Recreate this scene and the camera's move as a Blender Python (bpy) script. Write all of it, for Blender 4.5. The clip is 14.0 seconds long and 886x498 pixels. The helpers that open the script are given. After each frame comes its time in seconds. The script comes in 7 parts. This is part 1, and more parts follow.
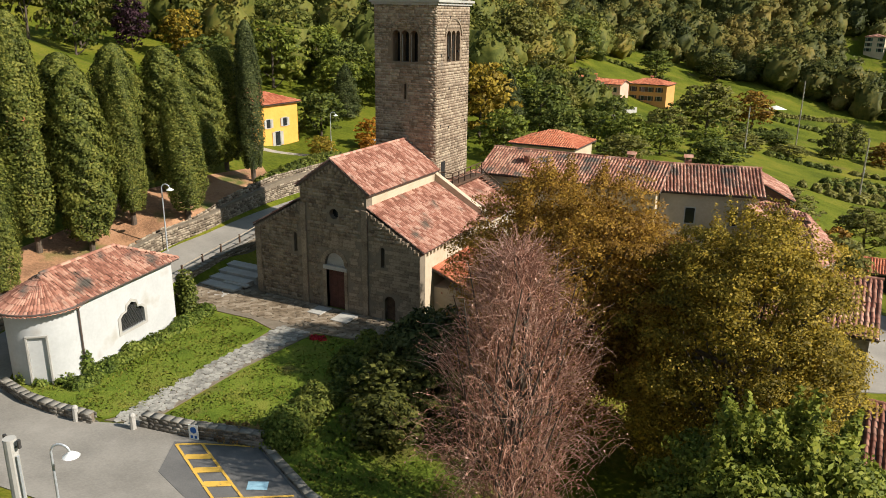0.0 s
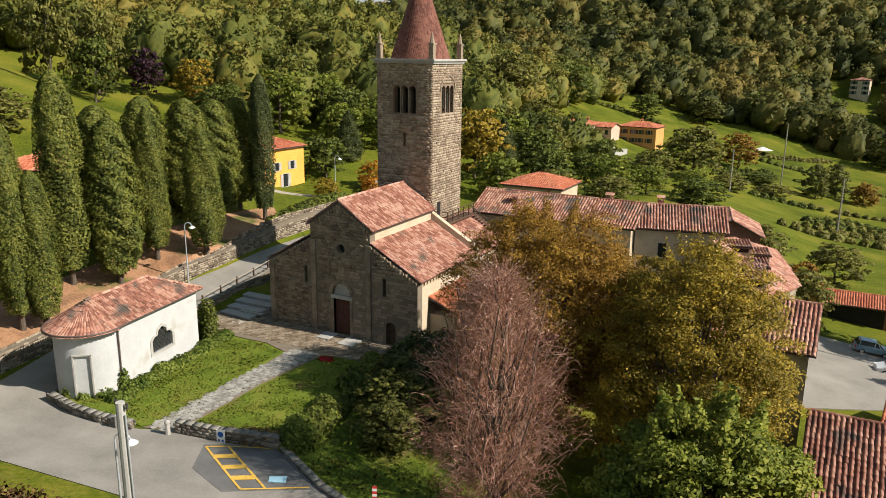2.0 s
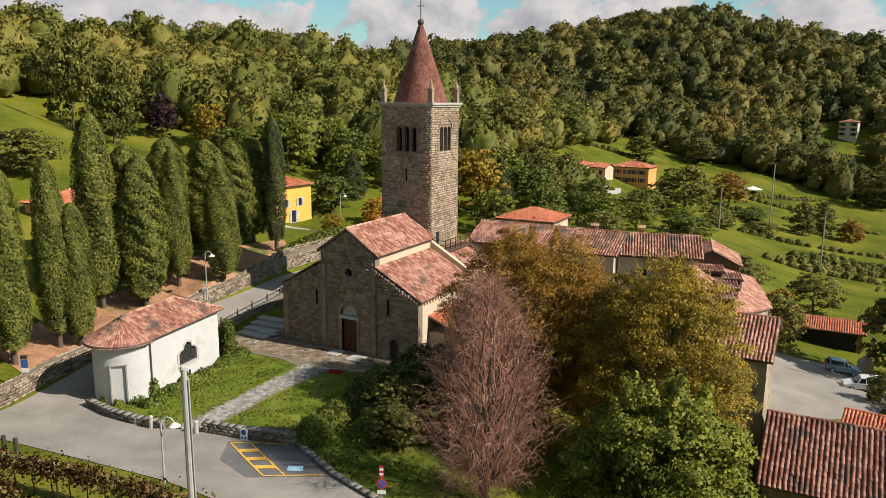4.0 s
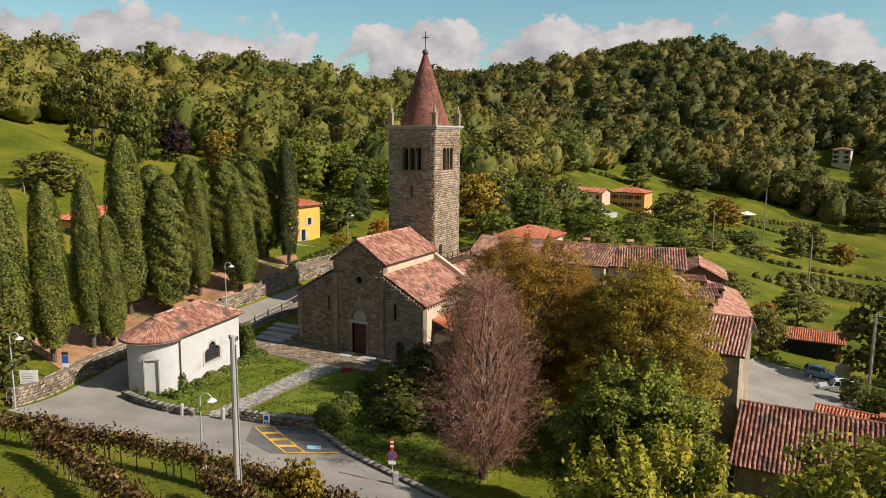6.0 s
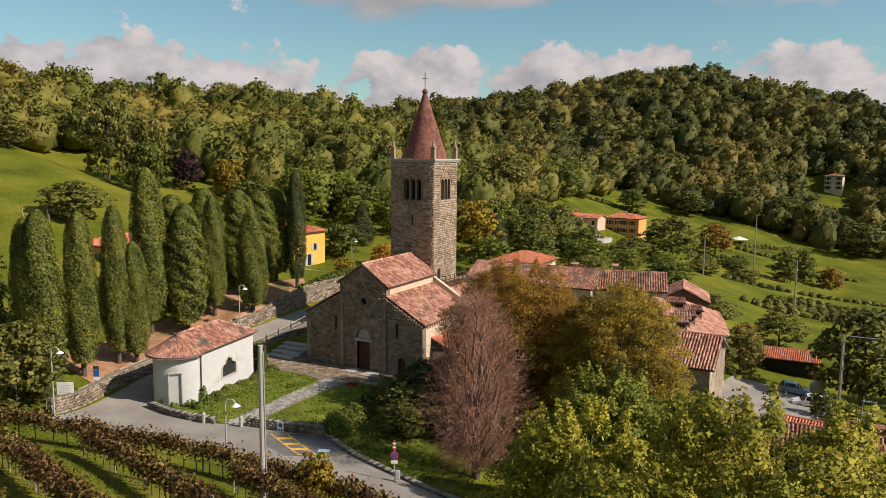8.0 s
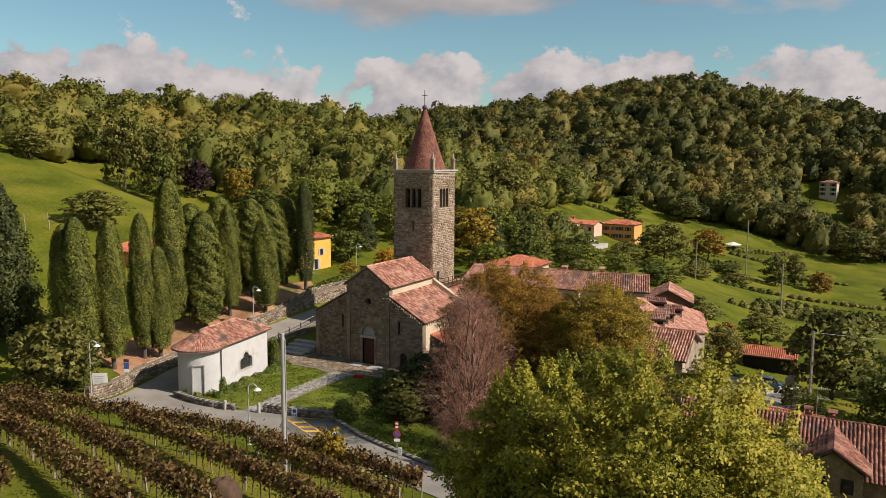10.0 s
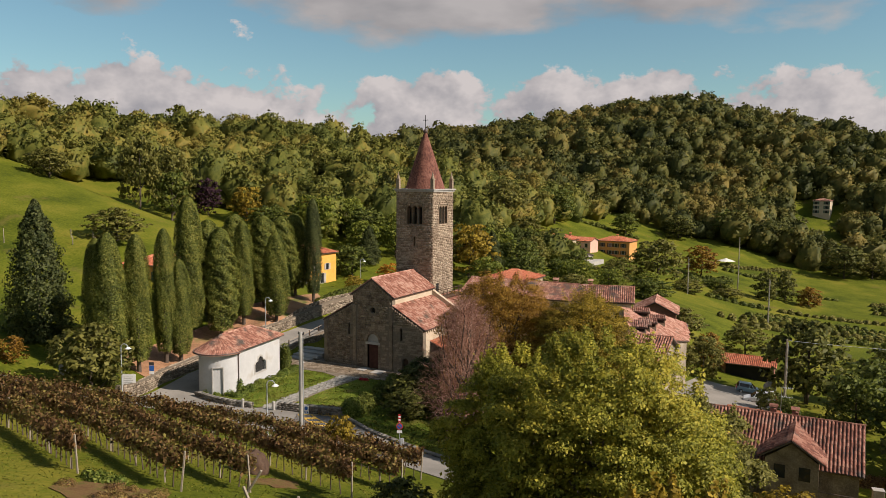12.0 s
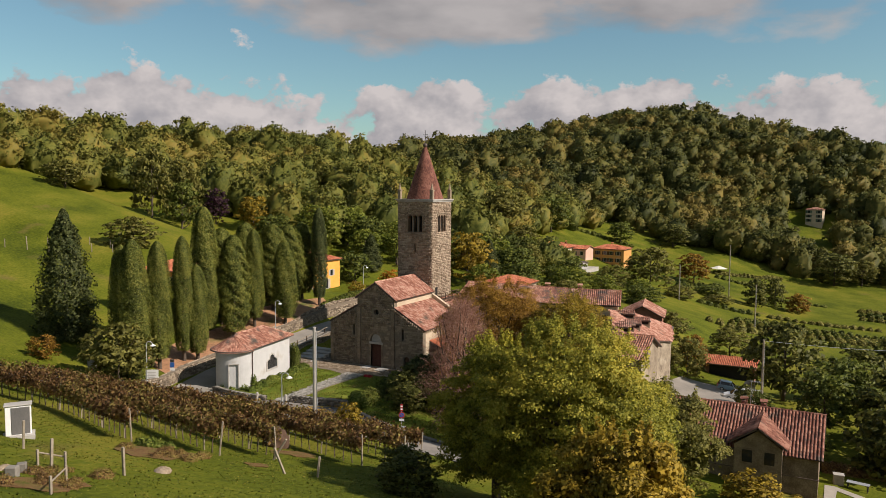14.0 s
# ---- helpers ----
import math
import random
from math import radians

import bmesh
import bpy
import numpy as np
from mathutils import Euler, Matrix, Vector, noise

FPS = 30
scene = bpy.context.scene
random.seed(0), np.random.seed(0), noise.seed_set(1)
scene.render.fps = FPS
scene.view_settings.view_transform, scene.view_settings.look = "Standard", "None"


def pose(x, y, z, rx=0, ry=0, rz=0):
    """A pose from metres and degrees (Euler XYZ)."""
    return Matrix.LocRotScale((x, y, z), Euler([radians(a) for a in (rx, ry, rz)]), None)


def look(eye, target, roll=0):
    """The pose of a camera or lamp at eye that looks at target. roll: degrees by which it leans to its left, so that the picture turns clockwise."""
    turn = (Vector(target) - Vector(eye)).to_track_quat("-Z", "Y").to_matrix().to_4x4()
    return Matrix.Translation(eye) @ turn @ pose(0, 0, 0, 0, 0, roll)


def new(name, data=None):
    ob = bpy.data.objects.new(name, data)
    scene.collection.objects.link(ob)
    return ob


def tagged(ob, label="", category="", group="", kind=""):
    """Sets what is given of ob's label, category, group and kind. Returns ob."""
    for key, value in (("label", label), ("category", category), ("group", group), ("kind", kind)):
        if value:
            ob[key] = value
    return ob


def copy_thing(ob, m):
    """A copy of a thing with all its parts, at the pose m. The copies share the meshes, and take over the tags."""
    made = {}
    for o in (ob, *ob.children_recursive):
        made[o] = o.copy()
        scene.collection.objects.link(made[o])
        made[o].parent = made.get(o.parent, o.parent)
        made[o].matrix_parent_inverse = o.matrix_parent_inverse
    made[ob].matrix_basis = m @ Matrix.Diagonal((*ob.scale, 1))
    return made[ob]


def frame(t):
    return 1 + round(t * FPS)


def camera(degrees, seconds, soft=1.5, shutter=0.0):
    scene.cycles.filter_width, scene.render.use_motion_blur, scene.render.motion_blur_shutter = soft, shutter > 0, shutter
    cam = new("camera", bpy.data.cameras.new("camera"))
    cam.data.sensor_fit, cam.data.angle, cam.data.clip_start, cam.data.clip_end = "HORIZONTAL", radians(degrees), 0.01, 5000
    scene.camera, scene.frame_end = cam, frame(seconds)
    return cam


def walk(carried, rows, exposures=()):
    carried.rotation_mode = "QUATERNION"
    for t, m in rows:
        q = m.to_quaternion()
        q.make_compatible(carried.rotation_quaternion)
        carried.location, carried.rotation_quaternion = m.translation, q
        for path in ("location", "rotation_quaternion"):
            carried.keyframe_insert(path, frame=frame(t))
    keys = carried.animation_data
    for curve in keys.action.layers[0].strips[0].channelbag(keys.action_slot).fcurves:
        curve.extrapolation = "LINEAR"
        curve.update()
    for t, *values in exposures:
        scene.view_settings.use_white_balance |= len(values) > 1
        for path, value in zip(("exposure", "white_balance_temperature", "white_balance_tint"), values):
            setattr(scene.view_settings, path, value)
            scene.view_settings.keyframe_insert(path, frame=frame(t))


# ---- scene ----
cam = camera(60.6, 14.0, soft=0.85)
PATH = [
    (0, (34.415, -46.418, 22.863), (33.539, -44.722, 22.266), 0.8),
    (0.5, (35.259, -47.864, 23.111), (34.382, -46.165, 22.525), 0.8),
    (1, (36.215, -49.437, 23.344), (35.333, -47.73, 22.788), 0.8),
    (1.5, (37.012, -50.857, 23.859), (36.127, -49.142, 23.331), 0.8),
    (2, (37.921, -52.368, 24.282), (37.032, -50.647, 23.784), 0.7),
    (2.5, (38.675, -53.793, 24.597), (37.784, -52.065, 24.125), 0.7),
    (3, (39.611, -55.355, 24.68), (38.716, -53.622, 24.24), 0.6),
    (5.5, (43.555, -62.922, 23.501), (42.644, -61.173, 23.166), 0.5),
    (6, (44.283, -64.399, 23.539), (43.37, -62.647, 23.224), 0.5),
    (6.5, (45.102, -65.786, 23.636), (44.188, -64.032, 23.343), 0.5),
    (7, (46.057, -67.349, 23.95), (45.14, -65.592, 23.678), 0.4),
    (7.5, (46.85, -68.728, 24.152), (45.931, -66.971, 23.894), 0.3),
    (8, (47.701, -70.284, 24.541), (46.782, -68.526, 24.29), 0.5),
    (10.5, (52.548, -78.336, 25.314), (51.621, -76.578, 25.089), 0.4),
    (11, (53.432, -79.996, 25.466), (52.505, -78.237, 25.254), 0.5),
    (11.5, (54.536, -81.792, 25.449), (53.605, -80.033, 25.25), 0.4),
    (12, (55.545, -83.436, 25.481), (54.613, -81.676, 25.293), 0.4),
    (12.5, (56.471, -85.065, 25.51), (55.537, -83.305, 25.329), 0.4),
    (13, (57.438, -86.792, 25.637), (56.505, -85.031, 25.461), 0.4),
    (13.5, (58.315, -88.394, 25.732), (57.383, -86.633, 25.561), 0.4),
    (14, (59.22, -89.99, 25.816), (58.288, -88.229, 25.651), 0.4),
]
walk(cam, [(t, look(eye, target, roll)) for t, eye, target, roll in PATH], ((0, 0.62, 6350, 10), (3, 0.57, 6380, 11), (6.5, 0.42, 6560, 15), (10, 0.32, 6620, 17), (14, 0.26, 6640, 17)))

# ---- light ----
SUN_EL, SUN_AZ = radians(37), radians(8)   # azimuth from +x towards +y
world = bpy.data.worlds.new("sky")
scene.world = world
world.use_nodes = True
wn, wl = world.node_tree.nodes, world.node_tree.links
wn.clear()
w_out, w_bg, w_sky = wn.new("ShaderNodeOutputWorld"), wn.new("ShaderNodeBackground"), wn.new("ShaderNodeTexSky")
w_sky.sky_type, w_sky.sun_disc = "NISHITA", False
w_sky.sun_elevation, w_sky.sun_rotation = SUN_EL, math.pi / 2 - SUN_AZ
w_sky.air_density, w_sky.dust_density, w_sky.ozone_density = 1.0, 0.6, 2.0
w_bg.inputs["Strength"].default_value = 0.085
w_co, w_sep = wn.new("ShaderNodeTexCoord"), wn.new("ShaderNodeSeparateXYZ")
wl.new(w_co.outputs["Generated"], w_sep.inputs[0])


def sky_math(op, a, b, c=None):
    node = wn.new("ShaderNodeMath")
    node.operation = op
    for k, v in enumerate((a, b) if c is None else (a, b, c)):
        if isinstance(v, (int, float)):
            node.inputs[k].default_value = v
        else:
            wl.new(v, node.inputs[k])
    return node.outputs[0]


def sky_ramp(value, stops):
    node = wn.new("ShaderNodeValToRGB")
    el = node.color_ramp.elements
    while len(el) < len(stops):
        el.new(0.5)
    for k, (pos, v) in enumerate(stops):
        el[k].position, el[k].color = pos, (v, v, v, 1) if isinstance(v, (int, float)) else (*v, 1)
    wl.new(value, node.inputs["Fac"])
    return node.outputs["Color"]


def cloud_noise(scale, place, rough, detail):
    move, tex = wn.new("ShaderNodeMapping"), wn.new("ShaderNodeTexNoise")
    move.inputs["Scale"].default_value, move.inputs["Location"].default_value = scale, place
    tex.inputs["Scale"].default_value, tex.inputs["Detail"].default_value, tex.inputs["Roughness"].default_value = 1.0, detail, rough
    wl.new(w_co.outputs["Generated"], move.inputs["Vector"])
    wl.new(move.outputs["Vector"], tex.inputs["Vector"])
    return tex.outputs["Fac"]


def cloud_layer(under, scale, place, cover, edge, dark, light, rough=0.55):
    """Clouds over the sky colour: cover gives their thickness by height, and the side towards the sun is lighter."""
    body = cloud_noise(scale, place, rough, 9)
    ahead = cloud_noise(scale, (place[0] + 0.22, place[1] + 0.05, place[2] + 0.30), rough, 4)
    amount = sky_math("ADD", body, sky_ramp(w_sep.outputs["Z"], cover))
    amount = sky_math("SUBTRACT", amount, 0.5)
    mask = sky_ramp(amount, ((0.5, 0.0), (0.5 + edge, 1.0)))
    lit = sky_math("MULTIPLY_ADD", sky_math("SUBTRACT", body, ahead), 2.6, 0.55)
    mix = wn.new("ShaderNodeMix")
    mix.data_type = "RGBA"
    wl.new(mask, mix.inputs[0])
    wl.new(under, mix.inputs[6])
    wl.new(sky_ramp(lit, ((0.1, dark), (0.9, light))), mix.inputs[7])
    return mix.outputs[2]


w_tint = wn.new("ShaderNodeMix")
w_tint.data_type, w_tint.blend_type = "RGBA", "MULTIPLY"
w_tint.inputs[0].default_value = 1.0
w_tint.inputs[7].default_value = (0.80, 1.02, 0.91, 1)
wl.new(w_sky.outputs["Color"], w_tint.inputs[6])
clouds = cloud_layer(w_tint.outputs[2], (3.4, 3.4, 9.0), (0.9, 2.3, 0.0), ((0.0, 0.30), (0.145, 0.34), (0.19, 0.57), (0.24, 0.66), (0.6, 0.50)), 0.12, (2.3, 2.4, 2.5), (4.3, 4.25, 4.15))
clouds = cloud_layer(clouds, (11.0, 11.0, 15.0), (1.7, 0.2, 0.0), ((0.0, 0.66), (0.09, 0.63), (0.125, 0.52), (0.15, 0.36), (0.6, 0.30)), 0.05, (3.3, 3.35, 3.5), (5.8, 5.6, 5.4), 0.6)
wl.new(clouds, w_bg.inputs["Color"])
wl.new(w_bg.outputs["Background"], w_out.inputs["Surface"])

sun_data = bpy.data.lights.new("sun", "SUN")
sun_data.energy, sun_data.angle, sun_data.color = 5.0, radians(0.6), (1.0, 0.92, 0.80)
sun = new("sun", sun_data)
sun_dir = Vector((math.cos(SUN_EL) * math.cos(SUN_AZ), math.cos(SUN_EL) * math.sin(SUN_AZ), math.sin(SUN_EL)))
sun.matrix_world = look(sun_dir * 300, (0, 0, 0))


# ---- materials ----
def material(name, colours, rough=0.85, scale=1.0, bump=0.3, fine=9.0, island=0.0, obj=0.0, metal=0.0, trans=0.0, stain=None, bump_dist=0.02, spec=0.3, crown=0.0):
    """Mixes two or three colours by broad noise, with fine grain, bump and per-piece variation."""
    m = bpy.data.materials.new(name)
    m.use_nodes = True
    n, l = m.node_tree.nodes, m.node_tree.links
    p = n["Principled BSDF"]
    p.inputs["Roughness"].default_value, p.inputs["Metallic"].default_value = rough, metal
    p.inputs["Specular IOR Level"].default_value = spec
    co = n.new("ShaderNodeTexCoord")
    broad, grain = n.new("ShaderNodeTexNoise"), n.new("ShaderNodeTexNoise")
    for tex, sc, de in ((broad, scale, 5), (grain, scale * fine, 4)):
        tex.inputs["Scale"].default_value, tex.inputs["Detail"].default_value = sc, de
        tex.inputs["Roughness"].default_value = 0.6
        l.new(co.outputs["Object"], tex.inputs["Vector"])
    ramp = n.new("ShaderNodeValToRGB")
    el = ramp.color_ramp.elements
    while len(el) < len(colours):
        el.new(0.5)
    for k, c in enumerate(colours):
        el[k].position, el[k].color = 0.3 + 0.4 * k / max(1, len(colours) - 1), (*c, 1)
    fac = n.new("ShaderNodeMath")
    fac.operation = "MULTIPLY_ADD"
    l.new(grain.outputs["Fac"], fac.inputs[0])
    fac.inputs[1].default_value = 0.5
    sub = n.new("ShaderNodeMath")
    sub.operation = "SUBTRACT"
    l.new(broad.outputs["Fac"], sub.inputs[0])
    sub.inputs[1].default_value = 0.25
    l.new(sub.outputs[0], fac.inputs[2])
    last = fac.outputs[0]
    if island or obj:
        src = n.new("ShaderNodeNewGeometry").outputs["Random Per Island"] if island else n.new("ShaderNodeObjectInfo").outputs["Random"]
        add = n.new("ShaderNodeMath")
        add.operation = "MULTIPLY_ADD"
        l.new(src, add.inputs[0])
        k = island or obj
        add.inputs[1].default_value = k
        off = n.new("ShaderNodeMath")
        off.operation = "SUBTRACT"
        l.new(last, off.inputs[0])
        off.inputs[1].default_value = k / 2
        l.new(off.outputs[0], add.inputs[2])
        last = add.outputs[0]
    if crown:
        own = n.new("ShaderNodeAttribute")
        own.attribute_name = "crown_tone"
        shift = n.new("ShaderNodeMath")
        shift.operation = "MULTIPLY_ADD"
        l.new(own.outputs["Fac"], shift.inputs[0])
        shift.inputs[1].default_value = crown
        back_off = n.new("ShaderNodeMath")
        back_off.operation = "SUBTRACT"
        l.new(last, back_off.inputs[0])
        back_off.inputs[1].default_value = crown / 2
        l.new(back_off.outputs[0], shift.inputs[2])
        last = shift.outputs[0]
    l.new(last, ramp.inputs["Fac"])
    colour = ramp.outputs["Color"]
    if stain:
        tex = n.new("ShaderNodeTexNoise")
        tex.inputs["Scale"].default_value, tex.inputs["Detail"].default_value = stain[1], 6
        l.new(co.outputs["Object"], tex.inputs["Vector"])
        sr = n.new("ShaderNodeValToRGB")
        sr.color_ramp.elements[0].position, sr.color_ramp.elements[1].position = stain[2], stain[2] + 0.12
        l.new(tex.outputs["Fac"], sr.inputs["Fac"])
        mix = n.new("ShaderNodeMix")
        mix.data_type = "RGBA"
        l.new(sr.outputs["Color"], mix.inputs[0])
        l.new(colour, mix.inputs[6])
        mix.inputs[7].default_value = (*stain[0], 1)
        colour = mix.outputs[2]
    l.new(colour, p.inputs["Base Color"])
    if bump:
        b = n.new("ShaderNodeBump")
        b.inputs["Strength"].default_value, b.inputs["Distance"].default_value = bump, bump_dist
        l.new(grain.outputs["Fac"], b.inputs["Height"])
        l.new(b.outputs["Normal"], p.inputs["Normal"])
    if trans:
        t = n.new("ShaderNodeBsdfTranslucent")
        l.new(colour, t.inputs["Color"])
        ms = n.new("ShaderNodeMixShader")
        ms.inputs[0].default_value = trans
        l.new(p.outputs[0], ms.inputs[1])
        l.new(t.outputs[0], ms.inputs[2])
        l.new(ms.outputs[0], n["Material Output"].inputs["Surface"])
    return m


def leaf_mat(name, dark, mid, light, scale=0.25):
    dark, mid, light = [tuple(1.4 * v for v in c) for c in (dark, mid, light)]
    return material(name, (dark, mid, light), rough=0.6, scale=scale, bump=0, fine=6, island=0.36, trans=0.38, spec=0.2)


M_LAWN_BLADE = material("grass_blades", ((0.085, 0.108, 0.009), (0.150, 0.172, 0.016), (0.24, 0.215, 0.035)), rough=0.6, scale=0.3, fine=20, bump=0, island=0.5, trans=0.3, spec=0.25)
M_GRASS = material("meadow_grass", ((0.042, 0.058, 0.006), (0.100, 0.116, 0.010), (0.180, 0.160, 0.022)), scale=0.06, fine=40, bump=0.6, bump_dist=0.15, stain=((0.14, 0.105, 0.035), 0.11, 0.64), spec=0.06)
M_LAWN = material("lawn_grass", ((0.07, 0.105, 0.012), (0.125, 0.165, 0.02), (0.185, 0.185, 0.035)), scale=0.35, fine=30, bump=0.7, bump_dist=0.08, stain=((0.14, 0.11, 0.04), 0.25, 0.60), spec=0.06)
M_SOIL = material("brown_soil", ((0.20, 0.105, 0.055), (0.36, 0.19, 0.10), (0.40, 0.23, 0.13)), stain=((0.10, 0.11, 0.025), 0.22, 0.56), scale=0.3, fine=14, bump=0.8, bump_dist=0.1)
M_EARTH = material("trodden_earth", ((0.12, 0.066, 0.030), (0.19, 0.115, 0.05), (0.09, 0.10, 0.018)), spec=0.05, scale=1.1, fine=12, bump=0.8, bump_dist=0.1)
M_ASPHALT = material("worn_asphalt", ((0.19, 0.174, 0.15), (0.24, 0.22, 0.19), (0.29, 0.265, 0.23)), scale=0.25, fine=30, bump=0.2)
# bay asphalt darker than the road: the tree shade is put into its colour
M_BAY = material("dark_asphalt", ((0.10, 0.098, 0.095), (0.16, 0.152, 0.142)), scale=0.5, fine=30, bump=0.2)
M_STONE = material("grey_brown_stone", ((0.13, 0.095, 0.065), (0.21, 0.16, 0.11), (0.30, 0.235, 0.165)), scale=0.8, fine=8, bump=0.6, bump_dist=0.03, island=0.34)
M_STONE_OB = material("dressed_stone", ((0.13, 0.095, 0.065), (0.21, 0.16, 0.11), (0.30, 0.235, 0.165)), scale=0.8, fine=8, bump=0.6, bump_dist=0.03, obj=0.34)
M_TOWER = material("tan_tower_stone", ((0.185, 0.135, 0.09), (0.29, 0.215, 0.15), (0.38, 0.30, 0.21)), scale=0.45, fine=14, bump=0.35, bump_dist=0.02, island=0.4, stain=((0.15, 0.115, 0.085), 0.35, 0.60))
M_MORTAR = material("old_mortar", ((0.15, 0.12, 0.085), (0.21, 0.17, 0.125)), scale=1.5, fine=10, bump=0.6)
M_RUBBLE = material("rubble_stone", ((0.13, 0.10, 0.07), (0.22, 0.172, 0.122), (0.32, 0.262, 0.19)), scale=0.8, fine=8, bump=0.7, bump_dist=0.05, island=0.6)
M_TILE = material("clay_roof_tile", ((0.22, 0.090, 0.058), (0.375, 0.168, 0.115), (0.50, 0.30, 0.22)), scale=0.7, fine=6, bump=0.4, island=0.42, stain=((0.13, 0.10, 0.075), 0.5, 0.60))
M_TILE_OLD = material("weathered_roof_tile", ((0.20, 0.085, 0.056), (0.35, 0.155, 0.105), (0.47, 0.27, 0.19)), scale=0.7, fine=6, bump=0.4, island=0.42, stain=((0.10, 0.085, 0.07), 0.6, 0.55))
M_TILE_DARK = material("dark_red_roof_tile", ((0.14, 0.056, 0.038), (0.25, 0.100, 0.066), (0.35, 0.18, 0.125)), scale=0.7, fine=6, bump=0.4, island=0.42, stain=((0.08, 0.06, 0.05), 0.6, 0.57))
M_GRAVEL = material("pale_gravel", ((0.27, 0.245, 0.205), (0.36, 0.33, 0.285)), scale=0.8, fine=16, bump=0.4)
M_SPIRE = material("dark_spire_tile", ((0.095, 0.036, 0.025), (0.165, 0.062, 0.042), (0.225, 0.10, 0.07)), scale=0.7, fine=6, bump=0.4, island=0.3)
M_TILE_NEW = material("bright_roof_tile", ((0.36, 0.10, 0.05), (0.48, 0.15, 0.075), (0.55, 0.22, 0.12)), scale=0.6, fine=6, bump=0.3, island=0.4)
M_WHITE = material("white_plaster", ((0.43, 0.43, 0.42), (0.51, 0.51, 0.50)), scale=0.5, fine=10, bump=0.15, stain=((0.40, 0.375, 0.335), 0.5, 0.60))
M_CREAM = material("cream_plaster", ((0.44, 0.35, 0.24), (0.55, 0.455, 0.33)), scale=0.5, fine=10, bump=0.2, stain=((0.42, 0.34, 0.24), 0.5, 0.6))
M_YELLOW = material("yellow_plaster", ((0.68, 0.33, 0.06), (0.75, 0.39, 0.085)), scale=0.4, fine=8, bump=0.1)
M_ORANGE = material("orange_plaster", ((0.55, 0.27, 0.08), (0.64, 0.33, 0.11)), scale=0.4, fine=8, bump=0.1)
M_PINK = material("pink_plaster", ((0.62, 0.36, 0.27), (0.7, 0.44, 0.34)), scale=0.4, fine=8, bump=0.1)
# near-black that paints the shade inside openings onto solid pieces
M_DARK = material("dark_interior", ((0.012, 0.011, 0.01), (0.025, 0.022, 0.02)), scale=1, bump=0)
M_WOOD = material("dark_wood", ((0.05, 0.03, 0.02), (0.11, 0.065, 0.04)), scale=2, fine=8, bump=0.4)
M_DOOR = material("red_brown_door_wood", ((0.055, 0.022, 0.015), (0.10, 0.04, 0.028)), scale=2, fine=8, bump=0.3)
M_GREYWOOD = material("grey_post_wood", ((0.22, 0.18, 0.13), (0.36, 0.31, 0.24)), scale=2, fine=10, bump=0.4)
M_BARK = material("tree_bark", ((0.06, 0.045, 0.032), (0.13, 0.10, 0.075)), scale=2, fine=6, bump=0.8)
M_TWIG = material("reddish_twigs", ((0.18, 0.080, 0.050), (0.36, 0.172, 0.112), (0.50, 0.31, 0.23)), scale=0.4, fine=6, bump=0, island=0.5)
M_CONC = material("concrete", ((0.33, 0.31, 0.28), (0.43, 0.41, 0.37)), scale=1, fine=12, bump=0.3)
M_GALV = material("galvanised_steel", ((0.46, 0.48, 0.50), (0.58, 0.60, 0.62)), scale=2, fine=8, bump=0.05, rough=0.45, metal=0.5)
M_IRON = material("dark_iron", ((0.03, 0.028, 0.026), (0.06, 0.055, 0.05)), scale=3, fine=8, bump=0.1, rough=0.6)
M_GUTTER = material("brown_gutter_copper", ((0.07, 0.05, 0.042), (0.12, 0.085, 0.07)), scale=2, fine=6, bump=0.1, rough=0.5)
M_PAINTY = material("yellow_road_paint", ((0.55, 0.33, 0.05), (0.68, 0.42, 0.08)), scale=2, fine=12, bump=0.2, stain=((0.12, 0.11, 0.1), 2.5, 0.62))
M_PAINTW = material("white_sign_paint", ((0.72, 0.72, 0.70), (0.8, 0.8, 0.78)), scale=2, bump=0)
M_PAINTB = material("blue_sign_paint", ((0.02, 0.09, 0.32), (0.03, 0.12, 0.38)), scale=2, bump=0)
M_PAINTR = material("red_sign_paint", ((0.55, 0.03, 0.03), (0.62, 0.05, 0.04)), scale=2, bump=0)
M_SKYBLUE = material("pale_blue_road_paint", ((0.25, 0.45, 0.55), (0.35, 0.55, 0.65)), scale=2, bump=0)
M_CARBLUE = material("pale_blue_car_paint", ((0.22, 0.34, 0.42), (0.25, 0.37, 0.45)), scale=1, bump=0, rough=0.3, metal=0.4, spec=0.5)
M_CARWHITE = material("silver_white_car_paint", ((0.62, 0.63, 0.63), (0.68, 0.69, 0.69)), scale=1, bump=0, rough=0.3, metal=0.1, spec=0.5)
M_GLASS = material("dark_window_glass", ((0.015, 0.018, 0.02), (0.025, 0.028, 0.03)), scale=1, bump=0, rough=0.08, spec=0.6)
M_RUBBER = material("black_rubber", ((0.015, 0.015, 0.015), (0.025, 0.025, 0.025)), scale=3, bump=0, rough=0.9)
M_GREENP = material("green_shutter_paint", ((0.05, 0.09, 0.06), (0.07, 0.12, 0.08)), scale=2, bump=0.1)
M_PETAL = material("red_flowers", ((0.35, 0.01, 0.02), (0.6, 0.03, 0.04)), scale=2, bump=0, island=0.5)
M_CANVAS = material("pale_canvas", ((0.66, 0.63, 0.56), (0.76, 0.73, 0.66)), scale=1, bump=0.1)
M_OLDWALL = material("mottled_old_plaster", ((0.19, 0.15, 0.105), (0.30, 0.245, 0.175), (0.43, 0.37, 0.28)), scale=0.5, fine=7, bump=0.5, stain=((0.16, 0.125, 0.09), 0.8, 0.55))
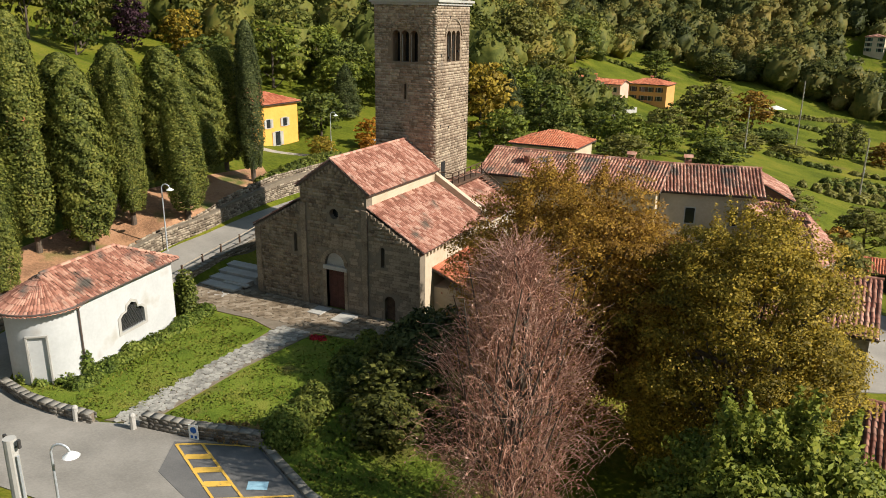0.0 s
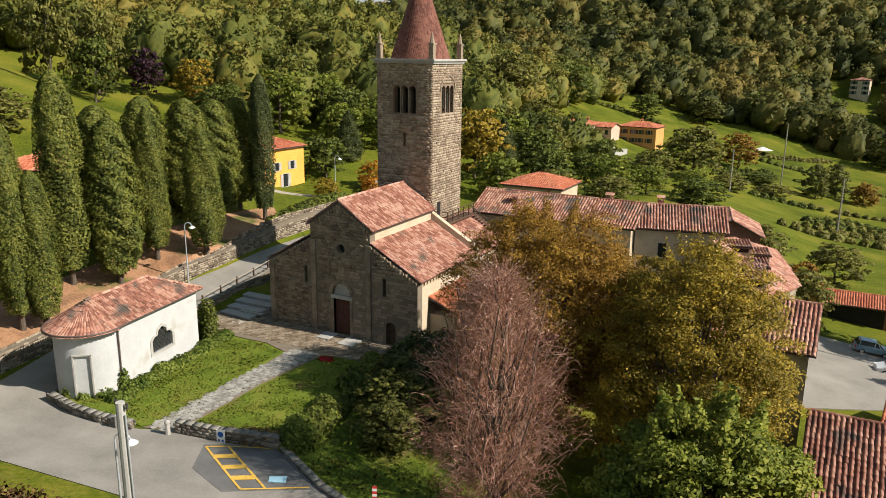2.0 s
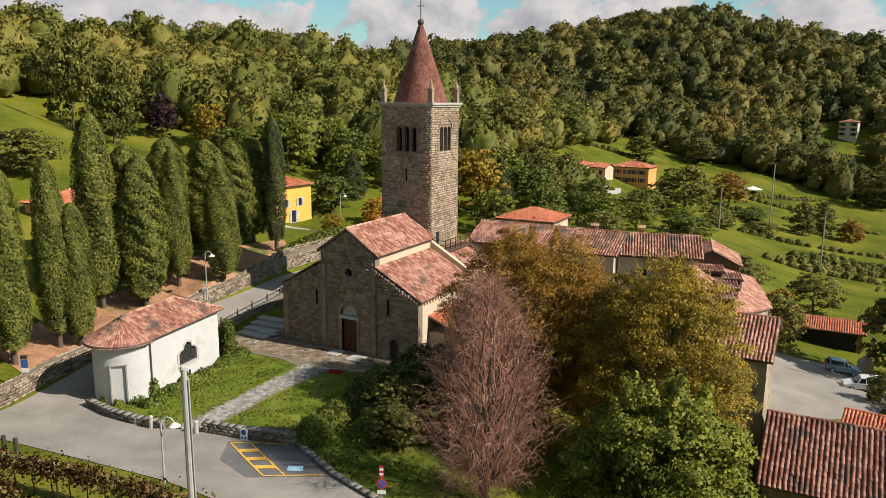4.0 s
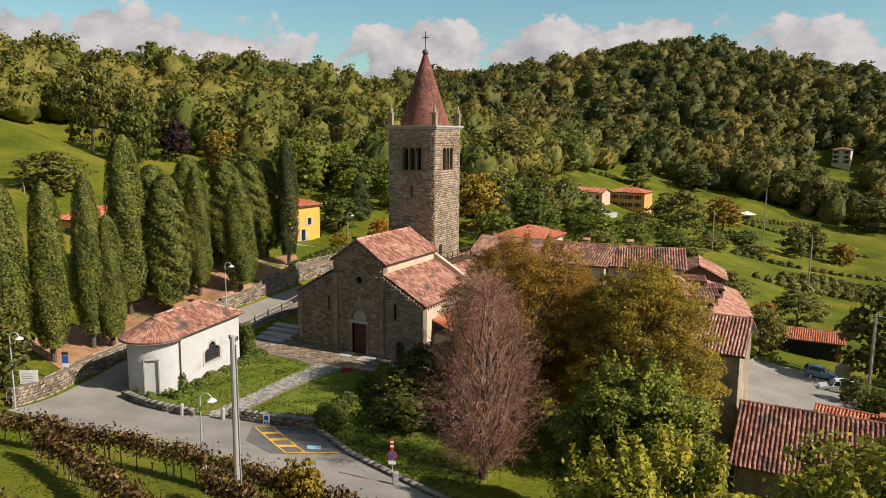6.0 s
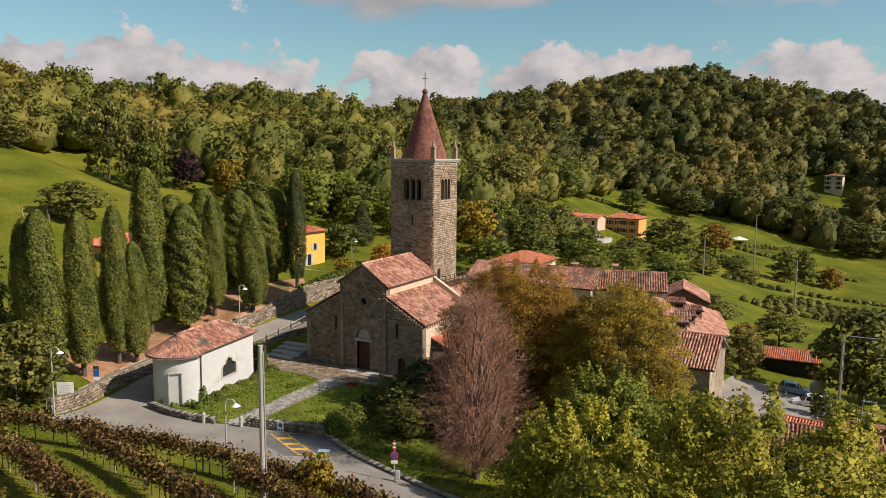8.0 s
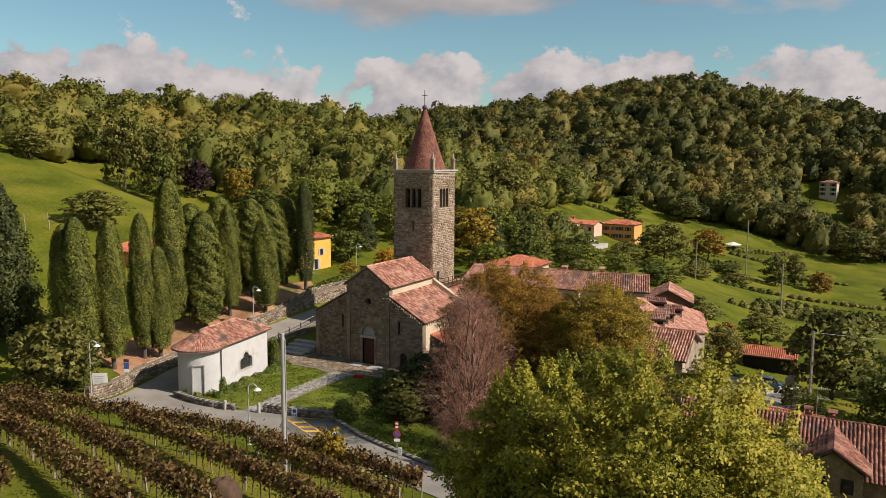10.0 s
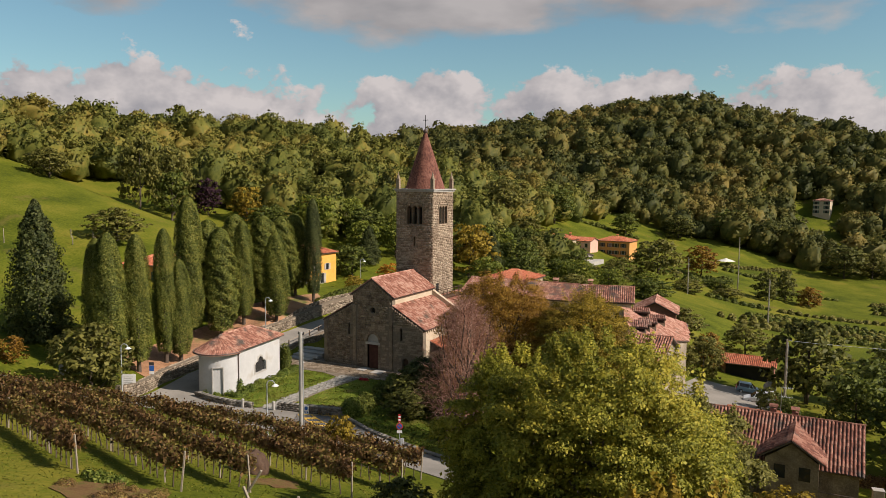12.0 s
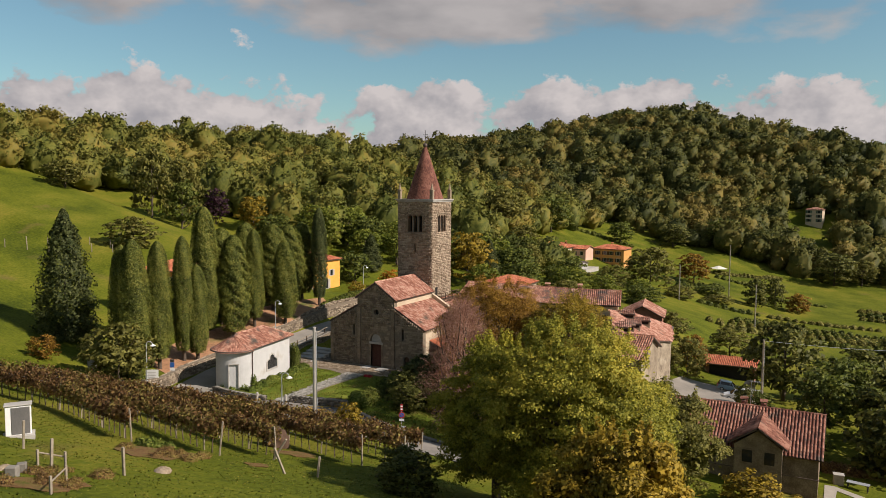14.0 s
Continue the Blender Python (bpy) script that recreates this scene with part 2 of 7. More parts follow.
M_DARKSTONE = material("dark_grey_stone", ((0.09, 0.08, 0.068), (0.16, 0.142, 0.12), (0.25, 0.225, 0.19)), scale=1.0, fine=8, bump=0.6, island=0.5)
M_COPING = material("grey_coping_stone", ((0.17, 0.155, 0.13), (0.25, 0.23, 0.195)), scale=1.0, fine=8, bump=0.5, obj=0.4)
M_BRICK = material("red_brown_brick", ((0.19, 0.085, 0.055), (0.30, 0.14, 0.095)), scale=2, fine=8, bump=0.5)

L_CYP = leaf_mat("cypress_foliage", (0.046, 0.058, 0.011), (0.108, 0.122, 0.022), (0.185, 0.182, 0.036), 0.5)
L_CYPD = leaf_mat("dark_conifer_foliage", (0.024, 0.034, 0.010), (0.056, 0.068, 0.020), (0.098, 0.108, 0.034), 0.5)
L_BEECH = leaf_mat("autumn_beech_leaves", (0.09, 0.046, 0.008), (0.205, 0.112, 0.016), (0.32, 0.195, 0.028), 0.3)
L_WALNUT = leaf_mat("yellow_green_leaves", (0.064, 0.082, 0.011), (0.130, 0.150, 0.019), (0.215, 0.215, 0.032), 0.3)
L_ASH = leaf_mat("yellowing_ash_leaves", (0.118, 0.121, 0.013), (0.238, 0.226, 0.024), (0.36, 0.305, 0.038), 0.3)
L_ASH_GREEN = leaf_mat("olive_green_ash_leaves", (0.112, 0.118, 0.015), (0.228, 0.218, 0.027), (0.35, 0.292, 0.040), 0.25)
L_GREEN = leaf_mat("mid_green_leaves", (0.046, 0.06, 0.012), (0.098, 0.116, 0.02), (0.165, 0.172, 0.033), 0.2)
L_OLIVE = leaf_mat("olive_green_leaves", (0.072, 0.072, 0.016), (0.14, 0.132, 0.028), (0.21, 0.19, 0.048), 0.2)
L_DARK = leaf_mat("dark_olive_leaves", (0.046, 0.052, 0.012), (0.100, 0.104, 0.022), (0.170, 0.158, 0.036), 0.25)
L_YELLOW = leaf_mat("yellowing_leaves", (0.12, 0.085, 0.010), (0.24, 0.170, 0.018), (0.36, 0.25, 0.03), 0.3)
L_ORANGE = leaf_mat("orange_leaves", (0.22, 0.09, 0.010), (0.36, 0.16, 0.015), (0.48, 0.24, 0.03), 0.3)
L_PURPLE = leaf_mat("purple_leaves", (0.020, 0.010, 0.014), (0.045, 0.020, 0.028), (0.07, 0.035, 0.045), 0.3)
L_VINE = leaf_mat("browning_vine_leaves", (0.095, 0.050, 0.022), (0.215, 0.120, 0.048), (0.23, 0.19, 0.05), 0.35)
L_IVY = leaf_mat("ivy_leaves", (0.050, 0.075, 0.012), (0.105, 0.140, 0.022), (0.19, 0.21, 0.04), 0.6)
L_WOOD = material("woodland_leaves", ((0.048, 0.058, 0.018), (0.096, 0.103, 0.027), (0.152, 0.143, 0.036), (0.235, 0.18, 0.047)), rough=0.6, scale=0.03, bump=0, fine=25, island=0.14, trans=0.35, spec=0.12, crown=0.42)
L_WOODN = material("near_woodland_leaves", ((0.078, 0.094, 0.020), (0.145, 0.154, 0.032), (0.200, 0.190, 0.040), (0.27, 0.21, 0.046)), rough=0.6, scale=0.04, bump=0, fine=25, island=0.14, trans=0.35, spec=0.12, crown=0.34)
L_BEECH_OLIVE = leaf_mat("olive_bronze_beech_leaves", (0.085, 0.066, 0.009), (0.195, 0.145, 0.018), (0.33, 0.23, 0.028), 0.35)


# ---- geometry helpers ----
def link(name, me, mat, parent=None, label=""):
    ob = new(name, me)
    if mat is not None:
        me.materials.append(mat)
    if parent is not None:
        ob.parent = parent
        ob.matrix_parent_inverse = parent.matrix_basis.inverted()
    if label:
        ob["label"] = label
    return ob


def part(name, bm, mat, parent=None, label="", smooth=False):
    me = bpy.data.meshes.new(name)
    bm.normal_update()
    bm.to_mesh(me)
    bm.free()
    if smooth:
        me.polygons.foreach_set("use_smooth", [True] * len(me.polygons))
    return link(name, me, mat, parent, label)


def arrays(name, verts, faces, mat, parent=None, label="", smooth=False, normals=None):
    """A mesh from numpy arrays of vertices and of faces that all have the same number of corners."""
    me = bpy.data.meshes.new(name)
    verts, faces = np.asarray(verts, np.float32), np.asarray(faces, np.int32)
    k = faces.shape[1]
    me.vertices.add(len(verts))
    me.vertices.foreach_set("co", verts.ravel())
    me.loops.add(faces.size)
    me.loops.foreach_set("vertex_index", faces.ravel())
    me.polygons.add(len(faces))
    me.polygons.foreach_set("loop_start", np.arange(0, faces.size, k, dtype=np.int32))
    if smooth:
        me.polygons.foreach_set("use_smooth", np.ones(len(faces), bool))
    me.update(calc_edges=True)
    if normals is not None:
        me.polygons.foreach_set("use_smooth", np.ones(len(faces), bool))
        me.normals_split_custom_set_from_vertices(np.ascontiguousarray(normals, np.float32))
    return link(name, me, mat, parent, label)


def empty(name, m=None, **tags):
    ob = new(name)
    ob.empty_display_size = 0.2
    if m is not None:
        ob.matrix_basis = m
    return tagged(ob, **tags)


def box(bm, x0, x1, y0, y1, z0, z1, m=None, bevel=0.0):
    v = bmesh.ops.create_cube(bm, size=1)["verts"]
    for a in v:
        a.co = Vector((x0 + (a.co.x + 0.5) * (x1 - x0), y0 + (a.co.y + 0.5) * (y1 - y0), z0 + (a.co.z + 0.5) * (z1 - z0)))
    if bevel:
        edges = list({e for a in v for e in a.link_edges})
        r = bmesh.ops.bevel(bm, geom=edges, offset=bevel, segments=1, affect="EDGES")
        v = list(set(r["verts"]) | {a for a in v if a.is_valid})
    if m is not None:
        bmesh.ops.transform(bm, matrix=m, verts=v)
    return v


def tube(bm, a, b, r0, r1=None, n=8, caps=True):
    a, b = Vector(a), Vector(b)
    d = b - a
    m = Matrix.Translation((a + b) / 2) @ d.to_track_quat("Z", "Y").to_matrix().to_4x4()
    bmesh.ops.create_cone(bm, cap_ends=caps, segments=n, radius1=r0, radius2=r0 if r1 is None else r1, depth=d.length, matrix=m)


def pipe(bm, pts, r, n=8):
    for a, b in zip(pts, pts[1:]):
        tube(bm, a, b, r, r, n)


def prism(bm, poly, axis, lo, hi):
    """Extrudes a polygon of 2D points along an axis: 'y' takes (x, z), 'x' takes (y, z), 'z' takes (x, y)."""
    def co(p, d):
        return {"y": (p[0], d, p[1]), "x": (d, p[0], p[1]), "z": (p[0], p[1], d)}[axis]
    a = [bm.verts.new(co(p, lo)) for p in poly]
    b = [bm.verts.new(co(p, hi)) for p in poly]
    fs = [bm.faces.new(a), bm.faces.new(b[::-1])]
    n = len(poly)
    for k in range(n):
        fs.append(bm.faces.new((a[k], b[k], b[(k + 1) % n], a[(k + 1) % n])))
    bmesh.ops.recalc_face_normals(bm, faces=fs)
    return a + b


def new_box(name, dims, mat, parent=None, label="", m=None, bevel=0.0):
    bm = bmesh.new()
    box(bm, *dims, m=m, bevel=bevel)
    return part(name, bm, mat, parent, label)


# ---- the lie of the land ----
def soft(v, k):
    return k * np.log1p(np.exp(np.clip(v / k, -60, 60)))


def step(a, b, v):
    t = np.clip((v - a) / (b - a), 0, 1)
    return t * t * (3 - 2 * t)


def height(x, y):
    x, y = np.asarray(x, float), np.asarray(y, float)
    vine = 0.3 * soft(-(y + 25.5), 2)
    vine = 19 - soft(19 - vine, 2)
    left = (0.25 - 0.04 * step(20, 50, y) * step(120, 90, y)) * soft(-(x + 15 + 4 * step(0, 8, y) * step(70, 45, y)), 3)
    left = left + 1.5 * step(-18.7, -19.7, x) * step(-2, 5, y) * step(44, 30, y)
    left = 44 - soft(44 - left, 3)
    left = left * (1 - 0.3 * step(210, 300, y)) - 0.08 * soft(-(x + 210), 10)
    right = 0.22 * soft(x - 12, 3) * step(-28, -12, y)
    right = -10 * (1 - np.exp(-right / 10))
    right = right - 3.2 * step(18, 55, y) * step(24, 40, x) * step(130, 75, y)
    ramp = 2.2 - soft(2.2 - 0.12 * soft(y + 8, 3), 0.3)
    ramp = ramp * step(-12.1, -13.0, x + 0.12 * soft(y - 1, 1)) * step(60, 25, y)
    valley = -11 * step(60, 170, y) * step(-70, 50, x)
    back = 68.7 * np.exp(-((x + 19.7) / np.where(x < -19.7, 180, 203)) ** 2 - ((y - 500) / 125) ** 2)
    for cx, cy, wx, wy, up in ((-175, 390, 55, 80, 9.7), (-150, 165, 40, 60, 6.5), (-185, 60, 50, 50, 4.6), (-165, 270, 60, 40, -7.8), (-195, 118, 60, 24, -5.4),
                               (110, 470, 80, 90, 7.4), (-160, 450, 45, 70, -9.7), (-190, 195, 30, 40, -12.6), (-37, 35, 9, 11, -2.6), (44, 378, 45, 32, -6.8)):
        back = back + up * np.exp(-((x - cx) / wx) ** 2 - ((y - cy) / wy) ** 2)
    return vine + left + right + ramp + valley + back


def ground_z(x, y):
    return float(height(x, y))


def axis_steps(lo, hi, fine_lo, fine_hi, fine, grow):
    mid = list(np.arange(fine_lo, fine_hi + 0.01, fine))
    up, s = [mid[-1]], fine
    while up[-1] < hi:
        s *= grow
        up.append(up[-1] + s)
    down, s = [mid[0]], fine
    while down[-1] > lo:
        s *= grow
        down.append(down[-1] - s)
    return np.array(down[:0:-1] + mid + up[1:])


gx, gy = axis_steps(-2600, 2600, -60, 72, 1.0, 1.06), axis_steps(-1500, 3200, -80, 70, 1.0, 1.055)
GX, GY = np.meshgrid(gx, gy)
GZ = height(GX, GY)
nx, ny = len(gx), len(gy)
idx = np.arange(nx * ny).reshape(ny, nx)
gf = np.stack([idx[:-1, :-1], idx[:-1, 1:], idx[1:, 1:], idx[1:, :-1]], -1).reshape(-1, 4)
ground = arrays("ground", np.stack([GX, GY, GZ], -1).reshape(-1, 3), gf, M_GRASS, smooth=True)
tagged(ground, "green hillside meadow grass with dry patches", "ground", kind="structure")


def drape(name, poly, mat, lift=0.05, cell=0.7, z=None, thick=0.12):
    """A sheet over the ground inside a polygon, cut along its outline, with a small edge."""
    bm = bmesh.new()
    xs, ys = [p[0] for p in poly], [p[1] for p in poly]
    f = bm.faces.new([bm.verts.new((p[0], p[1], 0)) for p in poly])
    for lo, hi, ax in ((min(xs), max(xs), 0), (min(ys), max(ys), 1)):
        for c in np.arange(lo + cell, hi, cell):
            co, no = [0, 0, 0], [0, 0, 0]
            co[ax], no[ax] = c, 1
            bmesh.ops.bisect_plane(bm, geom=bm.verts[:] + bm.edges[:] + bm.faces[:], plane_co=co, plane_no=no)
    for v in bm.verts:
        v.co.z = (ground_z(v.co.x, v.co.y) if z is None else z) + lift
    bmesh.ops.recalc_face_normals(bm, faces=bm.faces[:])
    if sum(f.normal.z for f in bm.faces) < 0:
        bmesh.ops.reverse_faces(bm, faces=bm.faces[:])
    rim = [e for e in bm.edges if e.is_boundary]
    r = bmesh.ops.extrude_edge_only(bm, edges=rim)
    for v in r["geom"]:
        if isinstance(v, bmesh.types.BMVert):
            v.co.z -= thick
    return part(name, bm, mat)


# ---- foliage ----
def round_normals(out, rng, rough=0.35):
    """Soft crown normals, four for each leaf spray."""
    n = out / (np.linalg.norm(out, axis=1, keepdims=True) + 1e-9) + rough * rng.normal(size=out.shape)
    return np.repeat(n / (np.linalg.norm(n, axis=1, keepdims=True) + 1e-9), 4, axis=0)


def leaf_quads(pos, out, size, rng, tilt=0.6):
    """Leaf sprays as small quads at pos, facing roughly out."""
    n = len(pos)
    nor = out + tilt * rng.normal(size=(n, 3))
    nor /= np.linalg.norm(nor, axis=1, keepdims=True) + 1e-9
    a = np.cross(nor, rng.normal(size=(n, 3)))
    a /= np.linalg.norm(a, axis=1, keepdims=True) + 1e-9
    b = np.cross(nor, a)
    s = (size * rng.uniform(0.6, 1.35, n))[:, None]
    w = s * rng.uniform(0.45, 0.8, n)[:, None]
    v = np.stack([pos - a * s, pos - b * w, pos + a * s, pos + b * w], 1)
    return v.reshape(-1, 3), np.arange(4 * n).reshape(-1, 4)


def crown_points(n, clumps, rng, inner=0.55):
    """Points on the outer part of ellipsoid clumps given as rows of x, y, z, radius, flatness."""
    c = clumps[rng.choice(len(clumps), n, p=clumps[:, 3] ** 2 / (clumps[:, 3] ** 2).sum())]
    d = rng.normal(size=(n, 3))
    d /= np.linalg.norm(d, axis=1, keepdims=True)
    d[:, 2] = np.where(d[:, 2] < -0.3, -d[:, 2] * 0.5, d[:, 2])
    r = c[:, 3] * rng.uniform(inner, 1.05, n)
    p = c[:, :3] + d * r[:, None] * np.stack([np.ones(n), np.ones(n), c[:, 4]], 1)
    return p, d


def round_clumps(n, rx, ry, z0, z1, rng, size, skirt=0.35):
    """Clump centres over an egg-shaped crown between z0 and z1."""
    d = rng.normal(size=(n, 3))
    d /= np.linalg.norm(d, axis=1, keepdims=True)
    k = rng.uniform(0.72, 1.0, n)[:, None]
    d = d * k
    zc, zr = z0 + (z1 - z0) * (0.5 - 0.08 * skirt), (z1 - z0) / 2
    p = np.stack([d[:, 0] * (rx - size * 0.6), d[:, 1] * (ry - size * 0.6), zc + d[:, 2] * (zr - size * 0.5)], 1)
    return np.c_[p, size * rng.uniform(0.65, 1.25, n), rng.uniform(0.6, 0.9, n)]


def trunk_bm(bm, h, r, rng, spread, limbs=7, lean=0.0, low=0.35):
    pts, p = [Vector((0, 0, -0.4))], Vector((0, 0, -0.4))
    for k in range(5):
        p = p + Vector((rng.normal() * 0.08 * h / 5 + lean, rng.normal() * 0.08 * h / 5, (h + 0.4) / 5))
        pts.append(p.copy())
    for k in range(5):
        tube(bm, pts[k], pts[k + 1], r * (1 - 0.16 * k), r * (1 - 0.16 * (k + 1)), 9, False)
    for k in range(limbs):
        t = low + (0.95 - low) * k / limbs
        q = pts[0].lerp(pts[-1], t)
        a = k * 2.4 + rng.uniform(-0.4, 0.4)
        e = q + Vector((math.cos(a) * spread * rng.uniform(0.6, 1), math.sin(a) * spread * rng.uniform(0.6, 1), h * 0.3 * rng.uniform(0.7, 1.3)))
        mid = q.lerp(e, 0.5) + Vector((0, 0, -0.1 * spread))
        tube(bm, q, mid, r * 0.42, r * 0.28, 6, False)
        tube(bm, mid, e, r * 0.28, r * 0.08, 6, False)


def lobed_clumps(n, rx, ry, z0, z1, rng, size, lobes, bulk):
    """Clump centres over several boughs that together fill an egg-shaped crown."""
    k = np.arange(lobes) + 0.5
    up, turn = 0.97 - 1.92 * k / lobes, k * 2.39996 + rng.uniform(0, 6.28)
    flat = np.sqrt(np.clip(1 - np.where(up < 0, 0.8 * up, up) ** 2, 0, 1))
    big = bulk * rng.uniform(0.75, 1.25, lobes)
    zr = (z1 - z0) / 2
    reach = rng.uniform(0.9, 1.06, lobes)
    c = np.stack([np.cos(turn) * flat * (rx - big) * reach, np.sin(turn) * flat * (ry - big) * reach, (z0 + z1) / 2 + up * (zr - 0.75 * big) * reach], 1)
    pick = rng.choice(lobes, n, p=big ** 2 / (big ** 2).sum())
    d = rng.normal(size=(n, 3))
    d /= np.linalg.norm(d, axis=1, keepdims=True)
    d[:, 2] = np.where(d[:, 2] < -0.75, -d[:, 2], d[:, 2])
    p = c[pick] + d * (np.maximum(0.15, big[pick] - 0.5 * size) * rng.uniform(0.8, 1.08, n))[:, None]
    return np.c_[p, size * rng.uniform(0.6, 1.3, n), rng.uniform(0.45, 0.8, n)], c


def leafy_tree(name, x, y, h, rx, ry, z0, leaf, count, mat, label, seed, clumps=60, csize=None, category="tree", trunk=0.3, dz=0.0, bark=None, lobes=0, bulk=0.0, whips=0):
    rng = np.random.default_rng(seed)
    ob = empty(name, pose(x, y, ground_z(x, y) + dz), label=label, category=category)
    bm = bmesh.new()
    trunk_bm(bm, h * 0.72, trunk, rng, rx * 0.75)
    csize = csize or rx * 0.3
    if lobes:
        cl, boughs = lobed_clumps(clumps, rx, ry, z0, h, rng, csize, lobes, bulk)
        for q in boughs:
            a = Vector((0, 0, max(0.8, q[2] * 0.45)))
            b = Vector(q)
            m = a.lerp(b, 0.55) + Vector((0, 0, -0.06 * rx))
            tube(bm, a, m, trunk * 0.3, trunk * 0.18, 6, False)
            tube(bm, m, b, trunk * 0.18, trunk * 0.05, 6, False)
    else:
        cl = round_clumps(clumps, rx, ry, z0, h, rng, csize)
    extra = []
    for k in range(whips):
        a, u = rng.uniform(0, 6.283), rng.uniform(0.1, 0.8)
        base = np.array([math.cos(a) * rx * u * 0.8, math.sin(a) * ry * u * 0.8, z0 + (h - z0) * (0.5 + 0.46 * math.sqrt(1 - u * u))])
        for t in np.linspace(0, 1, 6):
            extra.append((*(base + t * np.array([0.25 * math.cos(a), 0.25 * math.sin(a), 1.0]) * csize * 1.7), csize * (0.62 - 0.42 * t), 0.9))
    if extra:
        cl = np.concatenate([cl, np.array(extra)])
    t = part("trunk", bm, bark or M_BARK, ob)
    t.matrix_parent_inverse = Matrix()
    p, d = crown_points(count, cl, rng)
    v, f = leaf_quads(p, d + np.array([0, 0, 0.35]), leaf, rng)
    if lobes:
        inner = count // 5
        q = boughs[rng.integers(0, lobes, inner)]
        q = q * [0.9, 0.9, 0.96] + rng.normal(size=(inner, 3)) * bulk * 0.36
        e = rng.normal(size=(inner, 3)) + [0, 0, 0.5]
        v2, f2 = leaf_quads(q, e, leaf * 1.5, rng)
        v, f, p, d = np.concatenate([v, v2]), np.concatenate([f, f2 + len(v)]), np.concatenate([p, q]), np.concatenate([d, e / np.linalg.norm(e, axis=1, keepdims=True)])
    whole = (p - [0, 0, (z0 + h) / 2]) / [rx, ry, (h - z0) / 2]
    c = arrays("crown", v, f, mat, ob, normals=round_normals(0.5 * d + 0.7 * whole + [0, 0, 0.2], rng))
    c.matrix_parent_inverse = Matrix()
    return ob


def column_crown(h, r, rng, count, leaf, bushy=0.0):
    """A cypress column: leaf sprays that point up, on a lobed spindle."""
    t = rng.uniform(0, 1, count) ** 0.85
    a = rng.uniform(0, 2 * math.pi, count)
    prof = np.minimum(1, 0.6 + 2.0 * t) * np.sqrt(np.clip(1 - t ** 5.5, 0, 1)) * (1 - 0.15 * t)
    lob = 1 + 0.10 * np.sin(a * 5 + t * 9) + bushy * 0.22 * np.sin(a * 4 + t * 23) * np.sin(t * 31 + a * 2)
    rad = r * prof * lob * rng.uniform(0.72, 1.04, count)
    p = np.stack([np.cos(a) * rad, np.sin(a) * rad, 0.09 * h + t * 0.91 * h], 1)
    d = np.stack([np.cos(a), np.sin(a), np.full(count, 0.25)], 1)
    v, f = leaf_quads(p, d, leaf, rng, 0.4)
    return v, f, round_normals(d, rng, 0.3)


# ---- roofs ----
def tile_rows(origin, along, down, width, length, rng, w=0.24, l=0.42, rise=0.10, clip=None):
    """Curved clay tiles, each its own island, over a sloping rectangle. clip(u, v) may leave tiles out."""
    o, a, d = np.array(origin, float), np.array(along, float), np.array(down, float)
    a /= np.linalg.norm(a)
    d /= np.linalg.norm(d)
    n = np.cross(a, d)
    n = n if n[2] > 0 else -n
    nu, nv = max(1, round(width / w)), max(1, round(length / l))
    w, l = width / nu, length / nv
    U, V = np.meshgrid((np.arange(nu) + 0.5) * w, (np.arange(nv) + 0.5) * l)
    U, V = U.ravel(), V.ravel()
    if clip is not None:
        keep = np.array([clip(u, v) for u, v in zip(U, V)])
        U, V = U[keep], V[keep]
    m = len(U)
    U = U + rng.normal(size=m) * 0.012
    lift = rng.normal(size=m) * 0.008
    ang = np.linspace(-1, 1, 5)
    su, sz = ang * 0.43 * w, rise * np.cos(ang * 1.5)
    out = []
    for end, tap, dz in ((-0.55, 0.86, 0.0), (0.58, 1.05, 0.045)):
        sk = rng.normal(size=m) * 0.01
        out.append(o + (U[:, None] + su * tap + sk[:, None])[..., None] * a + (V + end * l)[:, None, None] * d + (sz + dz)[None, :, None] * n + lift[:, None, None] * n)
    v = np.stack(out, 1)                      # m, 2, 5, 3
    base = (np.arange(m) * 10)[:, None, None]
    k = np.arange(4)
    f = np.stack([k, k + 1, k + 6, k + 5], -1)[None] + base
    return v.reshape(-1, 3), f.reshape(-1, 4)


def tile_slope(origin, along, down, width, length, mat, parent, seed=0, thick=0.16, w=0.24, l=0.42, clip=None, slab=True, ridge=False, name="roof_slope"):
    """A roof slope: boards below, tiles above."""
    rng = np.random.default_rng(seed)
    a, d = Vector(along).normalized(), Vector(down).normalized()
    n = a.cross(d)
    n = n if n.z > 0 else -n
    ob = None
    if slab:
        bm = bmesh.new()
        o = Vector(origin)
        c = [o, o + a * width, o + a * width + d * length, o + d * length]
        top = [bm.verts.new(p - n * 0.03) for p in c]
        bot = [bm.verts.new(p - n * thick) for p in c]
        fs = [bm.faces.new(top), bm.faces.new(bot[::-1])] + [bm.faces.new((top[k], bot[k], bot[(k + 1) % 4], top[(k + 1) % 4])) for k in range(4)]
        bmesh.ops.recalc_face_normals(bm, faces=fs)
        ob = part(name, bm, M_GUTTER, parent)
    v, f = tile_rows(origin, along, down, width, length, rng, w, l, 0.10 * w / 0.24, clip)
    t = arrays("tiles", v, f, mat, ob or parent, smooth=True)
    t["kind"] = "stuff"
    return ob or t


